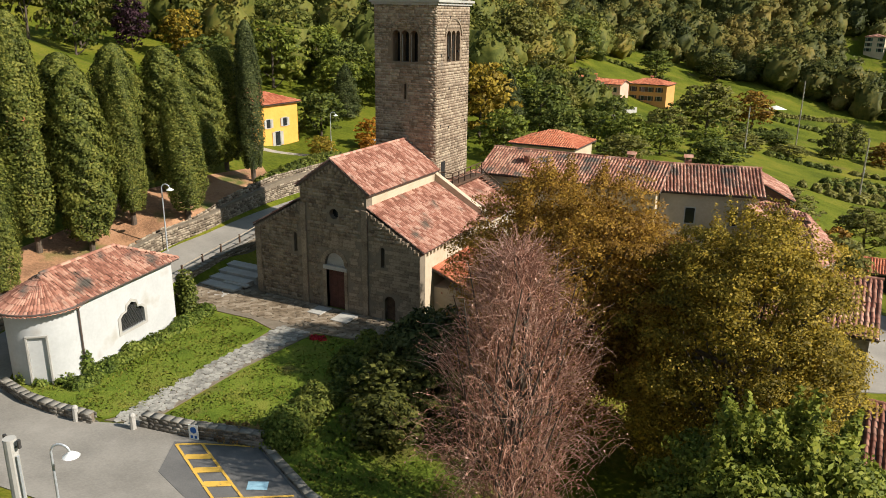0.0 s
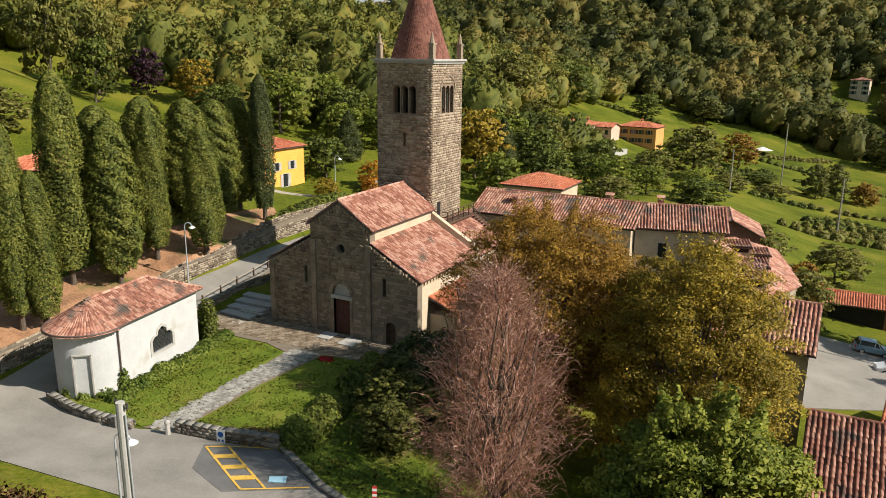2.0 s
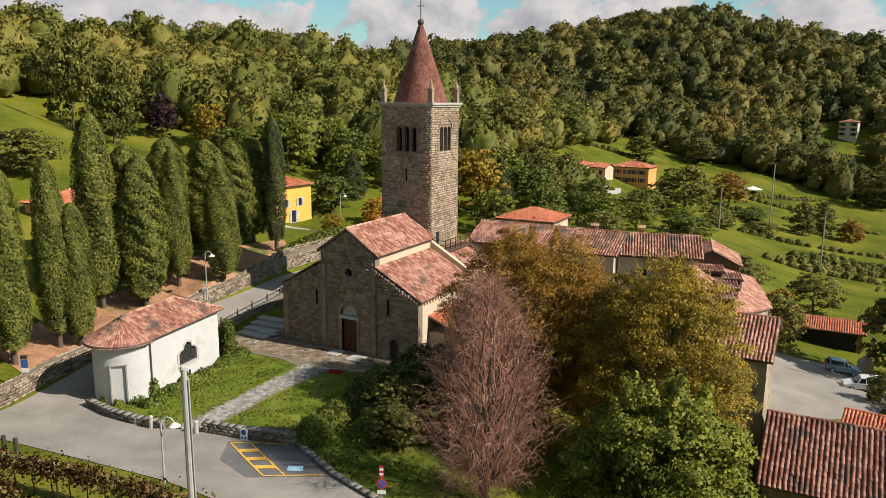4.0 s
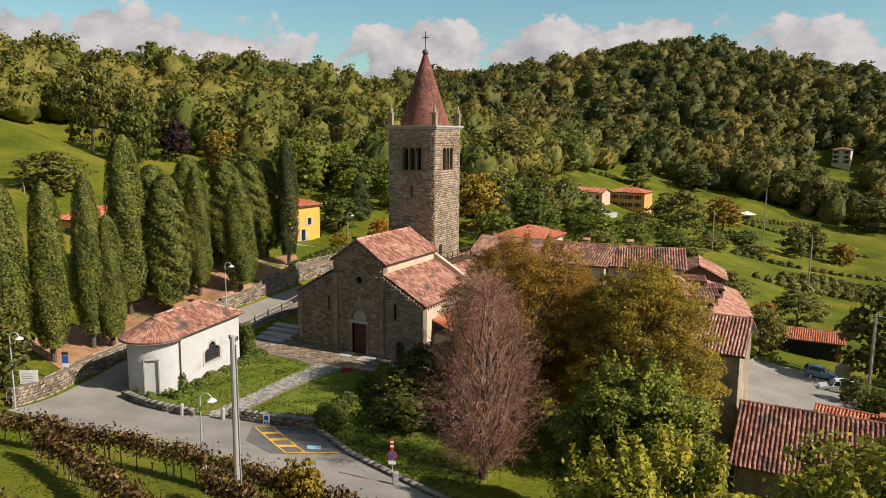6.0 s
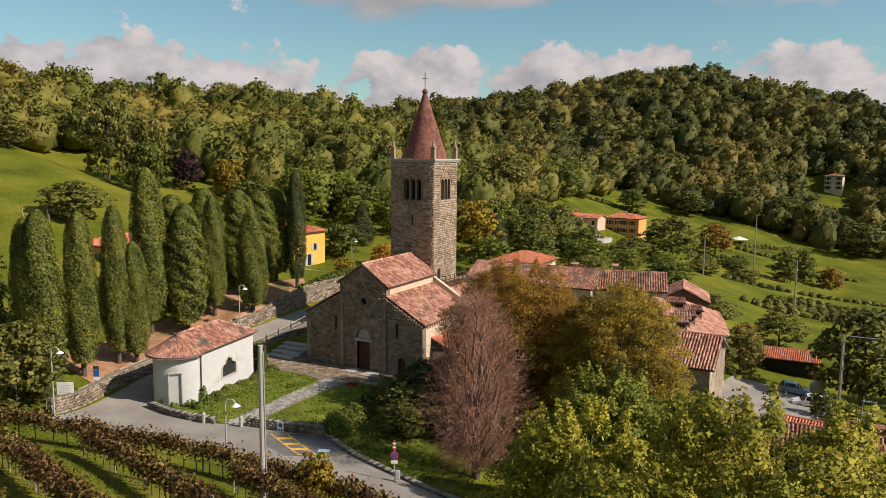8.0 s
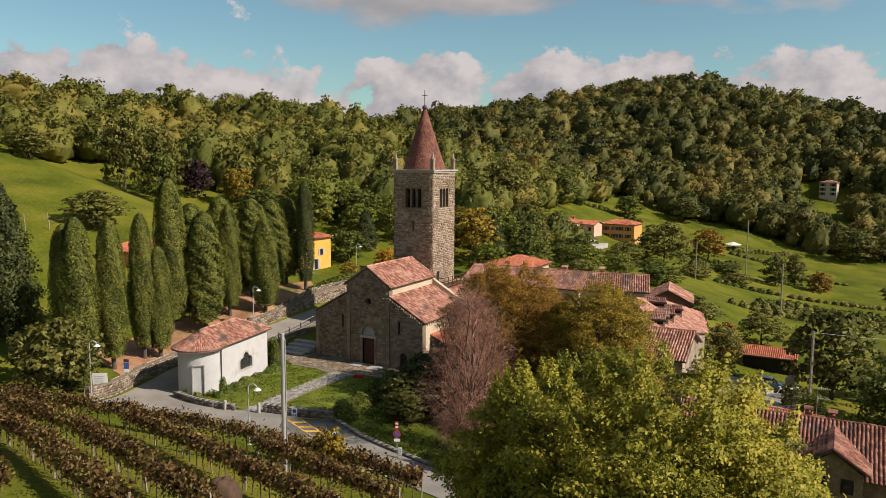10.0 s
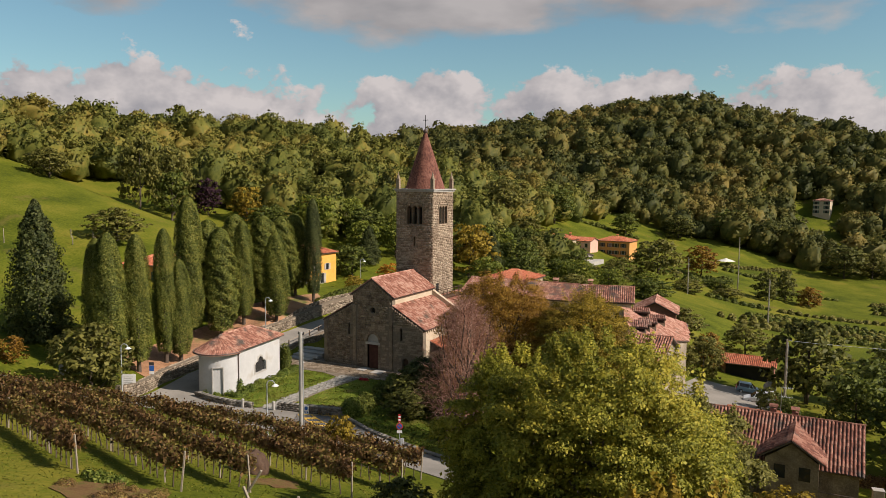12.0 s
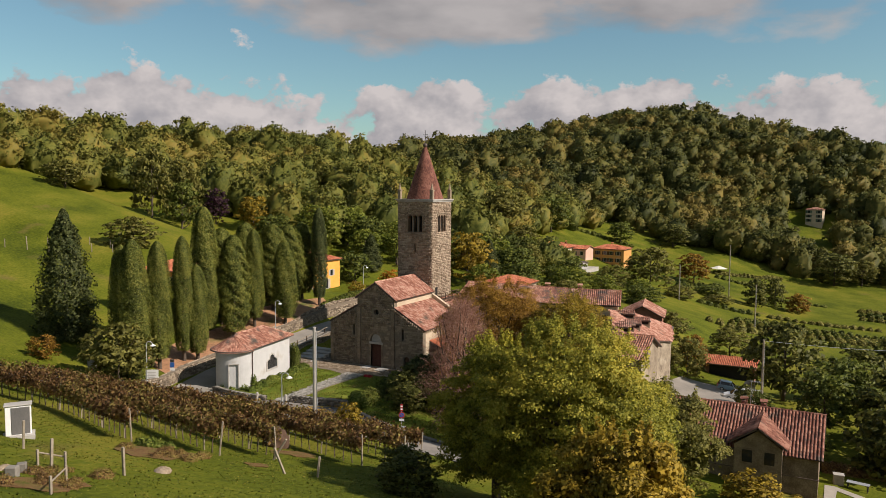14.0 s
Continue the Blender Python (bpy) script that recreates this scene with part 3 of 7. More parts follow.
def ridge_tiles(a, b, mat, parent, r=0.14, step_len=0.42):
    """A line of half-round ridge tiles from a to b."""
    a, b = Vector(a), Vector(b)
    n = max(1, round((b - a).length / step_len))
    d = (b - a) / n
    side = d.normalized().cross(Vector((0, 0, 1))).normalized()
    verts, faces = [], []
    for k in range(n):
        for e, s in ((-0.05, 0.9), (1.08, 1.06)):
            p = a + d * (k + e)
            for q in range(6):
                t = math.pi * q / 5
                verts.append(p + side * (math.cos(t) * r * s) + Vector((0, 0, math.sin(t) * r * s + 0.02 * e)))
        for q in range(5):
            faces.append((k * 12 + q, k * 12 + q + 1, k * 12 + q + 7, k * 12 + q + 6))
    o = arrays("ridge_tiles", [v[:] for v in verts], faces, mat, parent, smooth=True)
    o["kind"] = "stuff"
    return o


def gable_house(name, m, lx, ly, eave, pitch, wall, roof, label, over=0.45, category="house", seed=1, hip=False, w=0.3, base=-3.0, openings=(), shutters=None, chimneys=()):
    """A plain house with its ridge along local x: walls, roof slopes, windows as recessed openings with frames."""
    ob = empty(name, m, label=label, category=category)
    top = eave + pitch * ly / 2
    bm = bmesh.new()
    if hip:
        box(bm, -lx / 2, lx / 2, -ly / 2, ly / 2, base, eave)
    else:
        prism(bm, [(-ly / 2, base), (ly / 2, base), (ly / 2, eave), (0, top), (-ly / 2, eave)], "x", -lx / 2, lx / 2)
    body = part("wall", bm, wall, ob)
    body.matrix_parent_inverse = Matrix()
    sl = math.hypot(ly / 2 + over, pitch * (ly / 2 + over))
    for s in (-1, 1):
        hw = lx / 2 + over
        clip = None
        if hip:
            clip = lambda u, v: min(u, 2 * hw - u) + 0.15 > (ly / 2 + over) * (1 - v / sl)
        t = tile_slope((-hw, 0, top + 0.12), (1, 0, 0), (0, s, -pitch), 2 * hw, sl, roof, ob, seed + s, w=w, l=0.45, clip=clip, slab=not hip)
        t.matrix_parent_inverse = Matrix()
    if hip:
        hw, hy = lx / 2 + over, ly / 2 + over
        for s in (-1, 1):
            v, f = tile_rows((s * (hw - hy), -hy, top + 0.12), (0, 1, 0), (s, 0, -pitch), 2 * hy, sl, np.random.default_rng(seed + 7 + s), w, 0.45, 0.09, lambda u, v: min(u, 2 * hy - u) + 0.15 > hy * (1 - v / sl))
            t = arrays("tiles", v, f, roof, ob, smooth=True)
            t["kind"], t.matrix_parent_inverse = "stuff", Matrix()
        bm = bmesh.new()
        e = [bm.verts.new(p) for p in ((-hw, -hy, eave - pitch * over), (hw, -hy, eave - pitch * over), (hw, hy, eave - pitch * over), (-hw, hy, eave - pitch * over))]
        r = [bm.verts.new((-hw + hy, 0, top + 0.03)), bm.verts.new((hw - hy, 0, top + 0.03))]
        for fc in ((e[0], e[1], r[1], r[0]), (e[2], e[3], r[0], r[1]), (e[1], e[2], r[1]), (e[3], e[0], r[0]), e[::-1]):
            bm.faces.new(fc)
        q = part("roof_deck", bm, M_GUTTER, ob)
        q.matrix_parent_inverse = Matrix()
        rt = ridge_tiles((-hw + hy, 0, top + 0.14), (hw - hy, 0, top + 0.14), roof, ob)
    else:
        rt = ridge_tiles((-lx / 2 - over, 0, top + 0.14), (lx / 2 + over, 0, top + 0.14), roof, ob)
    rt.matrix_parent_inverse = Matrix()
    for side, u, z, ww, hh in openings:
        window(ob, side, u, z, ww, hh, lx, ly, shutters)
    for cx, cy, ch in chimneys:
        bm = bmesh.new()
        box(bm, cx - 0.3, cx + 0.3, cy - 0.3, cy + 0.3, top - 1.4, top + ch)
        c = part("chimney", bm, M_BRICK, ob)
        c.matrix_parent_inverse = Matrix()
        bm = bmesh.new()
        for dx in (-0.3, 0.22):
            for dy in (-0.3, 0.22):
                box(bm, cx + dx, cx + dx + 0.08, cy + dy, cy + dy + 0.08, top + ch, top + ch + 0.3)
        prism(bm, [(cy - 0.42, top + ch + 0.3), (cy + 0.42, top + ch + 0.3), (cy, top + ch + 0.55)], "x", cx - 0.42, cx + 0.42)
        cap = part("chimney_cap", bm, roof, c)
        cap.matrix_parent_inverse = Matrix()
    return ob


def window(ob, side, u, z, ww, hh, lx, ly, shutters=None):
    """A window on one side of a house: a dark pane in a projecting frame, with a sill and sometimes shutters."""
    turn = {"f": 0, "b": 180, "r": 90, "l": -90}[side]
    off = ly / 2 if side in "fb" else lx / 2
    m = pose(0, 0, 0, 0, 0, turn) @ pose(u, -off, z)
    bm = bmesh.new()
    for d in ((-ww / 2 - 0.1, -ww / 2, 0, hh), (ww / 2, ww / 2 + 0.1, 0, hh), (-ww / 2 - 0.1, ww / 2 + 0.1, hh, hh + 0.1)):
        box(bm, d[0], d[1], -0.05, 0.05, d[2], d[3], m)
    fr = part("window_frame", bm, M_CONC, ob)
    bm = bmesh.new()
    box(bm, -ww / 2, ww / 2, -0.012, 0.03, 0, hh, m)
    pn = part("pane", bm, M_GLASS, fr)
    bm = bmesh.new()
    box(bm, -ww / 2 - 0.12, ww / 2 + 0.12, -0.1, 0.05, -0.08, 0, m)
    sl = part("sill", bm, M_CONC, fr)
    todo = [fr, pn, sl]
    if shutters is not None:
        for s in (-1, 1):
            bm = bmesh.new()
            c = s * (ww * 0.77 + 0.1)
            box(bm, c - ww / 4, c + ww / 4, -0.09, -0.045, 0, hh, m)
            todo.append(part("shutter", bm, shutters, fr))
    for q in todo:
        q.matrix_parent_inverse = Matrix()


def arch_poly(cx, z0, zs, r, n=10):
    """Door or window outline with a round head: (x, z) points."""
    return [(cx - r, z0), (cx + r, z0)] + [(cx + r * math.cos(t), zs + r * math.sin(t)) for t in np.linspace(0, math.pi, n)]


def cut(ob, bms):
    """Cuts solids out of a mesh and applies the result."""
    for bm in bms:
        me = bpy.data.meshes.new("cutter")
        bm.normal_update()
        bm.to_mesh(me)
        bm.free()
        c = new("cutter", me)
        mod = ob.modifiers.new("cut", "BOOLEAN")
        mod.operation, mod.object, mod.solver = "DIFFERENCE", c, "EXACT"
        dg = bpy.context.evaluated_depsgraph_get()
        res = bpy.data.meshes.new_from_object(ob.evaluated_get(dg))
        ob.modifiers.clear()
        old = ob.data
        ob.data = res
        bpy.data.meshes.remove(old)
        bpy.data.objects.remove(c)
        bpy.data.meshes.remove(me)
    return ob


# ---- church ----
XL, XR, NL, NR, CX = -6.95, 8.55, -2.3, 3.9, 0.8     # aisles, nave, axis
AE, AT, NE, NT = 6.0, 8.7, 9.9, 12.0                 # aisle eave, aisle top, nave eave, ridge
CD = 11.2                                            # length to the tower
church = empty("church", pose(0, 0, 0), label="romanesque stone church with clay tile roofs and plain gabled facade", category="church")
bm = bmesh.new()
prism(bm, [(XL, -1), (XR, -1), (XR, AE), (NR, AT), (NR, NE), (CX, NT), (NL, NE), (NL, AT), (XL, AE)], "y", 0, 0.8)
front = part("facade", bm, M_MORTAR, church, "grey-brown dressed stone facade with two pilasters")


def cutter(poly, lo=-0.5, hi=1.2):
    b = bmesh.new()
    prism(b, poly, "y", lo, hi)
    return b


cuts = [cutter(arch_poly(CX + 0.05, 3.55, 3.75, 0.95), -0.5, 0.35), cutter([(0.05, -0.3), (1.75, -0.3), (1.75, 3.25), (0.05, 3.25)], -0.5, 0.45),
        cutter(arch_poly(5.92, -0.1, 1.5, 0.48)), cutter(arch_poly(-2.92, 4.25, 5.7, 0.16)), cutter(arch_poly(5.3, 4.2, 5.65, 0.16)),
        cutter([(0.9 + 0.42 * math.cos(t), 7.85 + 0.42 * math.sin(t)) for t in np.linspace(0, 2 * math.pi, 17)[:-1]])]
cut(front, cuts)
for name, x0, x1, z1 in (("pilaster", -2.25, -1.75, 8.4), ("pilaster", 3.5, 4.0, 8.5), ("corner_pilaster", XL - 0.05, XL + 0.5, 5.9)):
    new_box(name, (x0, x1, -0.14, 0.0, -1, z1), M_STONE, church, bevel=0.02)
new_box("door_leaf", (0.06, 0.9, 0.28, 0.36, -0.05, 3.24), M_DOOR, church, "red-brown wooden door leaf", bevel=0.01)
new_box("door_leaf", (0.905, 1.74, 0.28, 0.36, -0.05, 3.24), M_DOOR, church, "red-brown wooden door leaf", bevel=0.01)
new_box("lintel", (-0.25, 2.0, -0.06, 0.3, 3.26, 3.58), M_CONC, church, "pale stone lintel", bevel=0.015)
for x0, x1 in ((-0.28, 0.05), (1.75, 2.05)):
    new_box("door_jamb", (x0, x1, -0.05, 0.3, -0.3, 3.26), M_STONE, church, bevel=0.015)
bm = bmesh.new()
for t in np.linspace(0, math.pi, 12)[:-1]:
    t2 = t + math.pi / 11
    prism(bm, [(CX + 0.05 + r * math.cos(q), 3.75 + r * math.sin(q)) for r, q in ((0.95, t), (1.28, t), (1.28, t2 - 0.02), (0.95, t2 - 0.02))], "y", -0.05, 0.2)
part("door_arch", bm, M_STONE, church, "stone arch over the door")
bm = bmesh.new()
prism(bm, arch_poly(CX + 0.05, 3.58, 3.75, 0.94), "y", 0.3, 0.36)
part("lunette", bm, M_CONC, church, "weathered pale lunette")
new_box("side_door", (5.44, 6.4, 0.4, 0.46, -0.1, 2.0), M_WOOD, church, "dark wooden side door")
for x, z in ((-2.92, 5.0), (5.3, 5.0), (0.9, 7.85)):
    new_box("window_pane", (x - 0.42, x + 0.42, 0.5, 0.54, z - 0.9, z + 0.95), M_GLASS, church)
# small blocks below the raking eaves
for xa_, xb_, za_, zb_ in ((XL, NL, AE, AT), (NL, CX, NE, NT), (CX, NR, NT, NE), (NR, XR, AT, AE)):
    k = int(abs(xb_ - xa_) / 0.3)
    for q in range(k):
        f_ = (q + 0.5) / k
        x_, z_ = xa_ + (xb_ - xa_) * f_, za_ + (zb_ - za_) * f_
        new_box("dentil", (x_ - 0.075, x_ + 0.075, -0.12, 0.0, z_ - 0.42, z_ - 0.2), M_STONE, church)
# side and back walls
for name, d in (("aisle_wall", (XR - 0.7, XR, 0.8, CD + 8, -3, AE - 0.05)), ("aisle_wall", (XL, XL + 0.7, 0.8, CD + 6, -1, AE - 0.05)),
                ("nave_wall", (NR - 0.6, NR, 0.8, CD, AT - 0.5, NE)), ("nave_wall", (NL, NL + 0.6, 0.8, CD, AT - 0.5, NE)),
                ("back_wall", (XL + 0.7, XR - 0.7, CD + 5.3, CD + 6, -3, AE))):
    new_box(name, d, M_CREAM if d[0] > 3 else M_STONE, church, "cream limewashed wall" if d[0] > 3 else "")
aw, ar = XR + 0.35 - NR, AT - 0.1 - AE
s_a = (AT - 0.1 - AE) / (XR - NR)
sla = math.hypot(aw, s_a * aw)
s_n = (NT - NE) / (CX - NL)
nw = CX - NL + 0.4
sln = math.hypot(nw, s_n * nw)
tile_slope((NR, 0.0, AT + 0.02), (0, 1, 0), (1, 0, -s_a), CD - 0.3, sla, M_TILE, church, 1)
tile_slope((NL, 0.0, AT + 0.02), (0, 1, 0), (-1, 0, -s_a), CD - 0.3, sla, M_TILE, church, 2)
tile_slope((CX, -0.15, NT + 0.12), (0, 1, 0), (1, 0, -s_n), CD + 0.1, sln, M_TILE, church, 3)
tile_slope((CX, -0.15, NT + 0.12), (0, 1, 0), (-1, 0, -s_n), CD + 0.1, sln, M_TILE, church, 4)
ridge_tiles((CX, -0.2, NT + 0.16), (CX, CD, NT + 0.16), M_TILE, church)
# rear aisle beyond a raised parapet, and the lean-to on the flank
tile_slope((NR, CD + 0.3, AT - 0.3), (0, 1, 0), (1, 0, -s_a), 7.5, sla, M_TILE, church, 5)
bm = bmesh.new()
prism(bm, [(NR, AT - 0.9), (XR + 0.3, AE - 0.4), (XR + 0.3, AE + 0.55), (NR, AT + 0.75)], "y", CD - 0.3, CD + 0.25)
part("parapet", bm, M_CREAM, church, "raised parapet wall between two roofs")
# eave corbels on the flank
for y in np.arange(1.0, CD, 0.55):
    new_box("corbel", (XR, XR + 0.16, y, y + 0.2, AE - 0.55, AE - 0.2), M_CREAM, church)
lean = empty("lean_to", pose(0, 0, 0), label="low lean-to with red tile roof against the church flank", category="outbuilding")
new_box("wall", (XR, XR + 3.2, 2.2, 9.5, -3, 2.6), M_CREAM, lean)
tile_slope((XR, 1.9, 4.2), (0, 1, 0), (1, 0, -0.42), 7.9, 3.9, M_TILE_NEW, lean, 8)

# ---- bell tower ----
TX0, TX1, TY0, TY1, TH = -2.3, 3.8, 11.2, 17.4, 23.4
tower = empty("bell_tower", pose((TX0 + TX1) / 2, (TY0 + TY1) / 2, 0), label="square stone bell tower with tiled conical spire and triple arched windows", category="tower")
bm = bmesh.new()
box(bm, TX0, TX1, TY0, TY1, -2, TH)
shaft = part("shaft", bm, M_TOWER, tower)
cs = []
TCX, TCY = (TX0 + TX1) / 2, (TY0 + TY1) / 2
for k in (-1, 0, 1):
    b = bmesh.new()
    prism(b, arch_poly(TCX + k * 0.86, 18.75, 20.95, 0.385), "y", TY0 - 1, TY1 + 1)
    cs.append(b)
    b = bmesh.new()
    prism(b, arch_poly(TCY + k * 0.86, 18.75, 20.95, 0.385), "x", TX0 - 1, TX1 + 1)
    cs.append(b)
b = bmesh.new()
box(b, TX0 + 0.9, TX1 - 0.9, TY0 + 0.9, TY1 - 0.9, 18.3, 22.6)
cs.append(b)
# added solid block, coloured near-black so the belfry openings read as shaded
new_box("bell_frame", (TX0 + 1.0, TX1 - 1.0, TY0 + 1.0, TY1 - 1.0, 18.35, 22.5), M_DARK, tower, "added dark block for the shade inside the belfry")
for z in (15.6, 8.0):
    b = bmesh.new()
    box(b, TCX - 0.12, TCX + 0.12, TY0 - 0.5, TY0 + 0.5, z, z + 1.3)
    cs.append(b)
    b = bmesh.new()
    box(b, TX1 - 0.5, TX1 + 0.5, TCY - 0.1, TCY + 0.1, z - 3, z - 1.7)
    cs.append(b)
cut(shaft, cs)
bm = bmesh.new()
box(bm, TX0 - 0.16, TX1 + 0.16, TY0 - 0.16, TY1 + 0.16, TH, TH + 0.22)
box(bm, TX0 - 0.32, TX1 + 0.32, TY0 - 0.32, TY1 + 0.32, TH + 0.22, TH + 0.42)
part("cornice", bm, M_CONC, tower, "pale stone cornice")
# spire of overlapping tiles
bm = bmesh.new()
bmesh.ops.create_cone(bm, cap_ends=True, segments=32, radius1=2.75, radius2=0.18, depth=8.0, matrix=pose(TCX, TCY, TH + 0.42 + 4.0))
spire = part("spire", bm, M_SPIRE, tower, "conical spire of red-brown tiles")
sv, sf = [], []
rows = 46
for k in range(rows):
    t0 = k / rows
    r0 = 2.85 * (1 - t0) + 0.2 * t0
    z0 = TH + 0.42 + 8.0 * t0
    n = max(8, int(2 * math.pi * r0 / 0.21))
    for j in range(n):
        a = 2 * math.pi * (j + 0.5 * (k % 2)) / n
        h = math.pi / n * 1.02
        r1 = r0 - 2.65 / rows * 1.25
        b0 = len(sv)
        for rr, zz, aa in ((r0 + 0.05, z0 - 0.02, -h), (r0 + 0.1, z0 - 0.05, 0), (r0 + 0.05, z0 - 0.02, h), (r1, z0 + 0.30, h), (r1 + 0.03, z0 + 0.30, 0), (r1, z0 + 0.30, -h)):
            sv.append((TCX + rr * math.cos(a + aa), TCY + rr * math.sin(a + aa), zz))
        sf += [(b0, b0 + 1, b0 + 4, b0 + 5), (b0 + 1, b0 + 2, b0 + 3, b0 + 4)]
o = arrays("spire_tiles", sv, sf, M_SPIRE, spire)
o["kind"] = "stuff"
bm = bmesh.new()
bmesh.ops.create_uvsphere(bm, u_segments=14, v_segments=9, radius=0.36, matrix=pose(TCX, TCY, TH + 8.75))
part("finial_ball", bm, M_GUTTER, tower, smooth=True)
bm = bmesh.new()
tube(bm, (TCX, TCY, TH + 9.0), (TCX, TCY, TH + 11.1), 0.05)
tube(bm, (TCX - 0.42, TCY, TH + 10.4), (TCX + 0.42, TCY, TH + 10.4), 0.04)
part("cross", bm, M_IRON, tower, "thin iron cross")
for px in (TX0 + 0.2, TX1 - 0.2):
    for py in (TY0 + 0.2, TY1 - 0.2):
        bm = bmesh.new()
        box(bm, px - 0.24, px + 0.24, py - 0.24, py + 0.24, TH + 0.42, TH + 1.7)
        box(bm, px - 0.3, px + 0.3, py - 0.3, py + 0.3, TH + 1.7, TH + 1.85)
        bmesh.ops.create_cone(bm, cap_ends=True, segments=8, radius1=0.26, radius2=0.03, depth=1.0, matrix=pose(px, py, TH + 2.35))
        part("pinnacle", bm, M_STONE, tower, "brown stone corner pinnacle")

# ---- chapel ----
CH_A = 8.9
chapel = empty("chapel", pose(-6.52, -17.7, 0, 0, 0, CH_A), label="small white plastered chapel with rounded end and clay tile roof", category="chapel")
W2, CL, CE, CR = 2.35, 9.5, 5.2, 6.6        # half width, length, eave, ridge: local x is across, y along


def local(ob):
    ob.matrix_parent_inverse = Matrix()
    return ob


bm = bmesh.new()
out = [(0, 0), (0, CL), (-2 * W2, CL), (-2 * W2, 0)] + [(-W2 - W2 * math.cos(t), -W2 * math.sin(t)) for t in np.linspace(0, math.pi, 73)[1:-1]]
prism(bm, out, "z", -0.6, CE)
cw = part("wall", bm, M_WHITE)
WIN = [(5.0 + (p - 3.95) * 1.8, 1.5 + (q - 1.65) * 1.15) for p, q in ((3.3, 1.65), (4.6, 1.65), (4.6, 2.55), (4.45, 2.75), (4.25, 2.8), (4.2, 3.1), (3.95, 3.3), (3.7, 3.1), (3.65, 2.8), (3.45, 2.75), (3.3, 2.55))]
b = bmesh.new()
prism(b, WIN, "x", -0.28, 0.3)
b2 = bmesh.new()
box(b2, -0.55, 0.55, -W2 - 0.6, -W2 + 0.14, -0.2, 3.4, pose(-W2, 0, 0, 0, 0, 30))
cut(cw, [b, b2])
cw.parent = chapel
tile_up = CR - CE
slc = math.hypot(W2 + 0.4, tile_up + 0.25)
HX = 3.4                                     # run of the hip at the far end


def hip_clip(u, v):
    return CL + 0.75 - u > HX * (1 - v / slc) - 0.1


for s in (-1, 1):
    local(tile_slope((-W2, -0.3, CR + 0.1), (0, 1, 0), (s, 0, -tile_up / W2), CL + 0.75, slc, M_TILE_OLD, chapel, 12 + s, slab=False, clip=hip_clip))
    local(ridge_tiles((-W2, CL + 0.45 - HX, CR + 0.14), (-W2 + s * (W2 + 0.35), CL + 0.4, CE - 0.05), M_TILE_OLD, chapel))
hl = math.hypot(HX, tile_up + 0.25)
local(tile_slope((-2 * W2 - 0.4, CL + 0.45 - HX, CR + 0.1), (1, 0, 0), (0, HX, -tile_up - 0.2), 2 * W2 + 0.8, hl, M_TILE_OLD, chapel, 15, slab=False, clip=lambda u, v: abs(u - W2 - 0.4) < (W2 + 0.4) * v / hl + 0.1))
local(ridge_tiles((-W2, 0, CR + 0.15), (-W2, CL + 0.45 - HX, CR + 0.15), M_TILE_OLD, chapel))
bm = bmesh.new()
e = [bm.verts.new(p) for p in ((0.4, -0.3, CE - 0.2), (0.4, CL + 0.42, CE - 0.2), (-2 * W2 - 0.4, CL + 0.42, CE - 0.2), (-2 * W2 - 0.4, -0.3, CE - 0.2))]
r = [bm.verts.new((-W2, -0.3, CR + 0.05)), bm.verts.new((-W2, CL + 0.45 - HX, CR + 0.05))]
for fc in ((e[0], e[1], r[1], r[0]), (e[1], e[2], r[1]), (e[2], e[3], r[0], r[1]), e[::-1], (e[3], e[0], r[0])):
    bm.faces.new(fc)
bmesh.ops.recalc_face_normals(bm, faces=bm.faces[:])
local(part("roof_deck", bm, M_GUTTER, chapel))
av, af = [], []
n_t = 34
for j in range(n_t):
    a0 = math.pi * (1 + j / n_t)
    for k in range(7):
        ra, rb = (W2 + 0.62) * k / 7 + 0.02, (W2 + 0.62) * (k + 1.12) / 7
        hw0, hw1 = math.pi / n_t / 2 * 1.0, math.pi / n_t / 2 * 1.05
        b0 = len(av)
        for rr, up in ((ra, 0.0), (rb, 0.04)):
            zz = CR + 0.1 - tile_up / W2 * rr + up
            for q in (-1, 0, 1):
                aa = a0 + math.pi / n_t / 2 + q * hw0
                av.append((-W2 + rr * math.cos(aa), rr * math.sin(aa) + 0.0, zz + (0.09 * min(1, rr) if q == 0 else 0)))
        af += [(b0, b0 + 1, b0 + 4, b0 + 3), (b0 + 1, b0 + 2, b0 + 5, b0 + 4)]
o = local(arrays("apse_tiles", av, af, M_TILE_OLD, chapel))
o["kind"] = "stuff"
bm = bmesh.new()
bmesh.ops.create_cone(bm, cap_ends=True, segments=40, radius1=W2 + 0.56, radius2=0.02, depth=tile_up + 0.2, matrix=pose(-W2, 0, CR - (tile_up + 0.2) / 2))
local(part("apse_roof", bm, M_GUTTER, chapel))

# ---- houses ----
gable_house("monastery_wing", pose(12.5, 24.5, 0), 17, 8, 8.0, 0.42, M_CREAM, M_TILE_OLD, "long cream monastery wing with weathered clay tile roof", category="building", seed=20, chimneys=((-4.5, -2.0, -0.3), (5, 0.5, 0.3)))
gable_house("monastery_house", pose(24.3, 26.4, 0, 0, 0, 14), 8.4, 7.5, 7.9, 0.42, M_CREAM, M_TILE_OLD, "cream plastered monastery house with clay tile roof", category="building", seed=22, openings=(("f", -1.5, 5.0, 0.8, 1.4), ("f", 2.2, 5.0, 0.6, 1.3)), chimneys=((-1.8, 0.3, 0.5),))


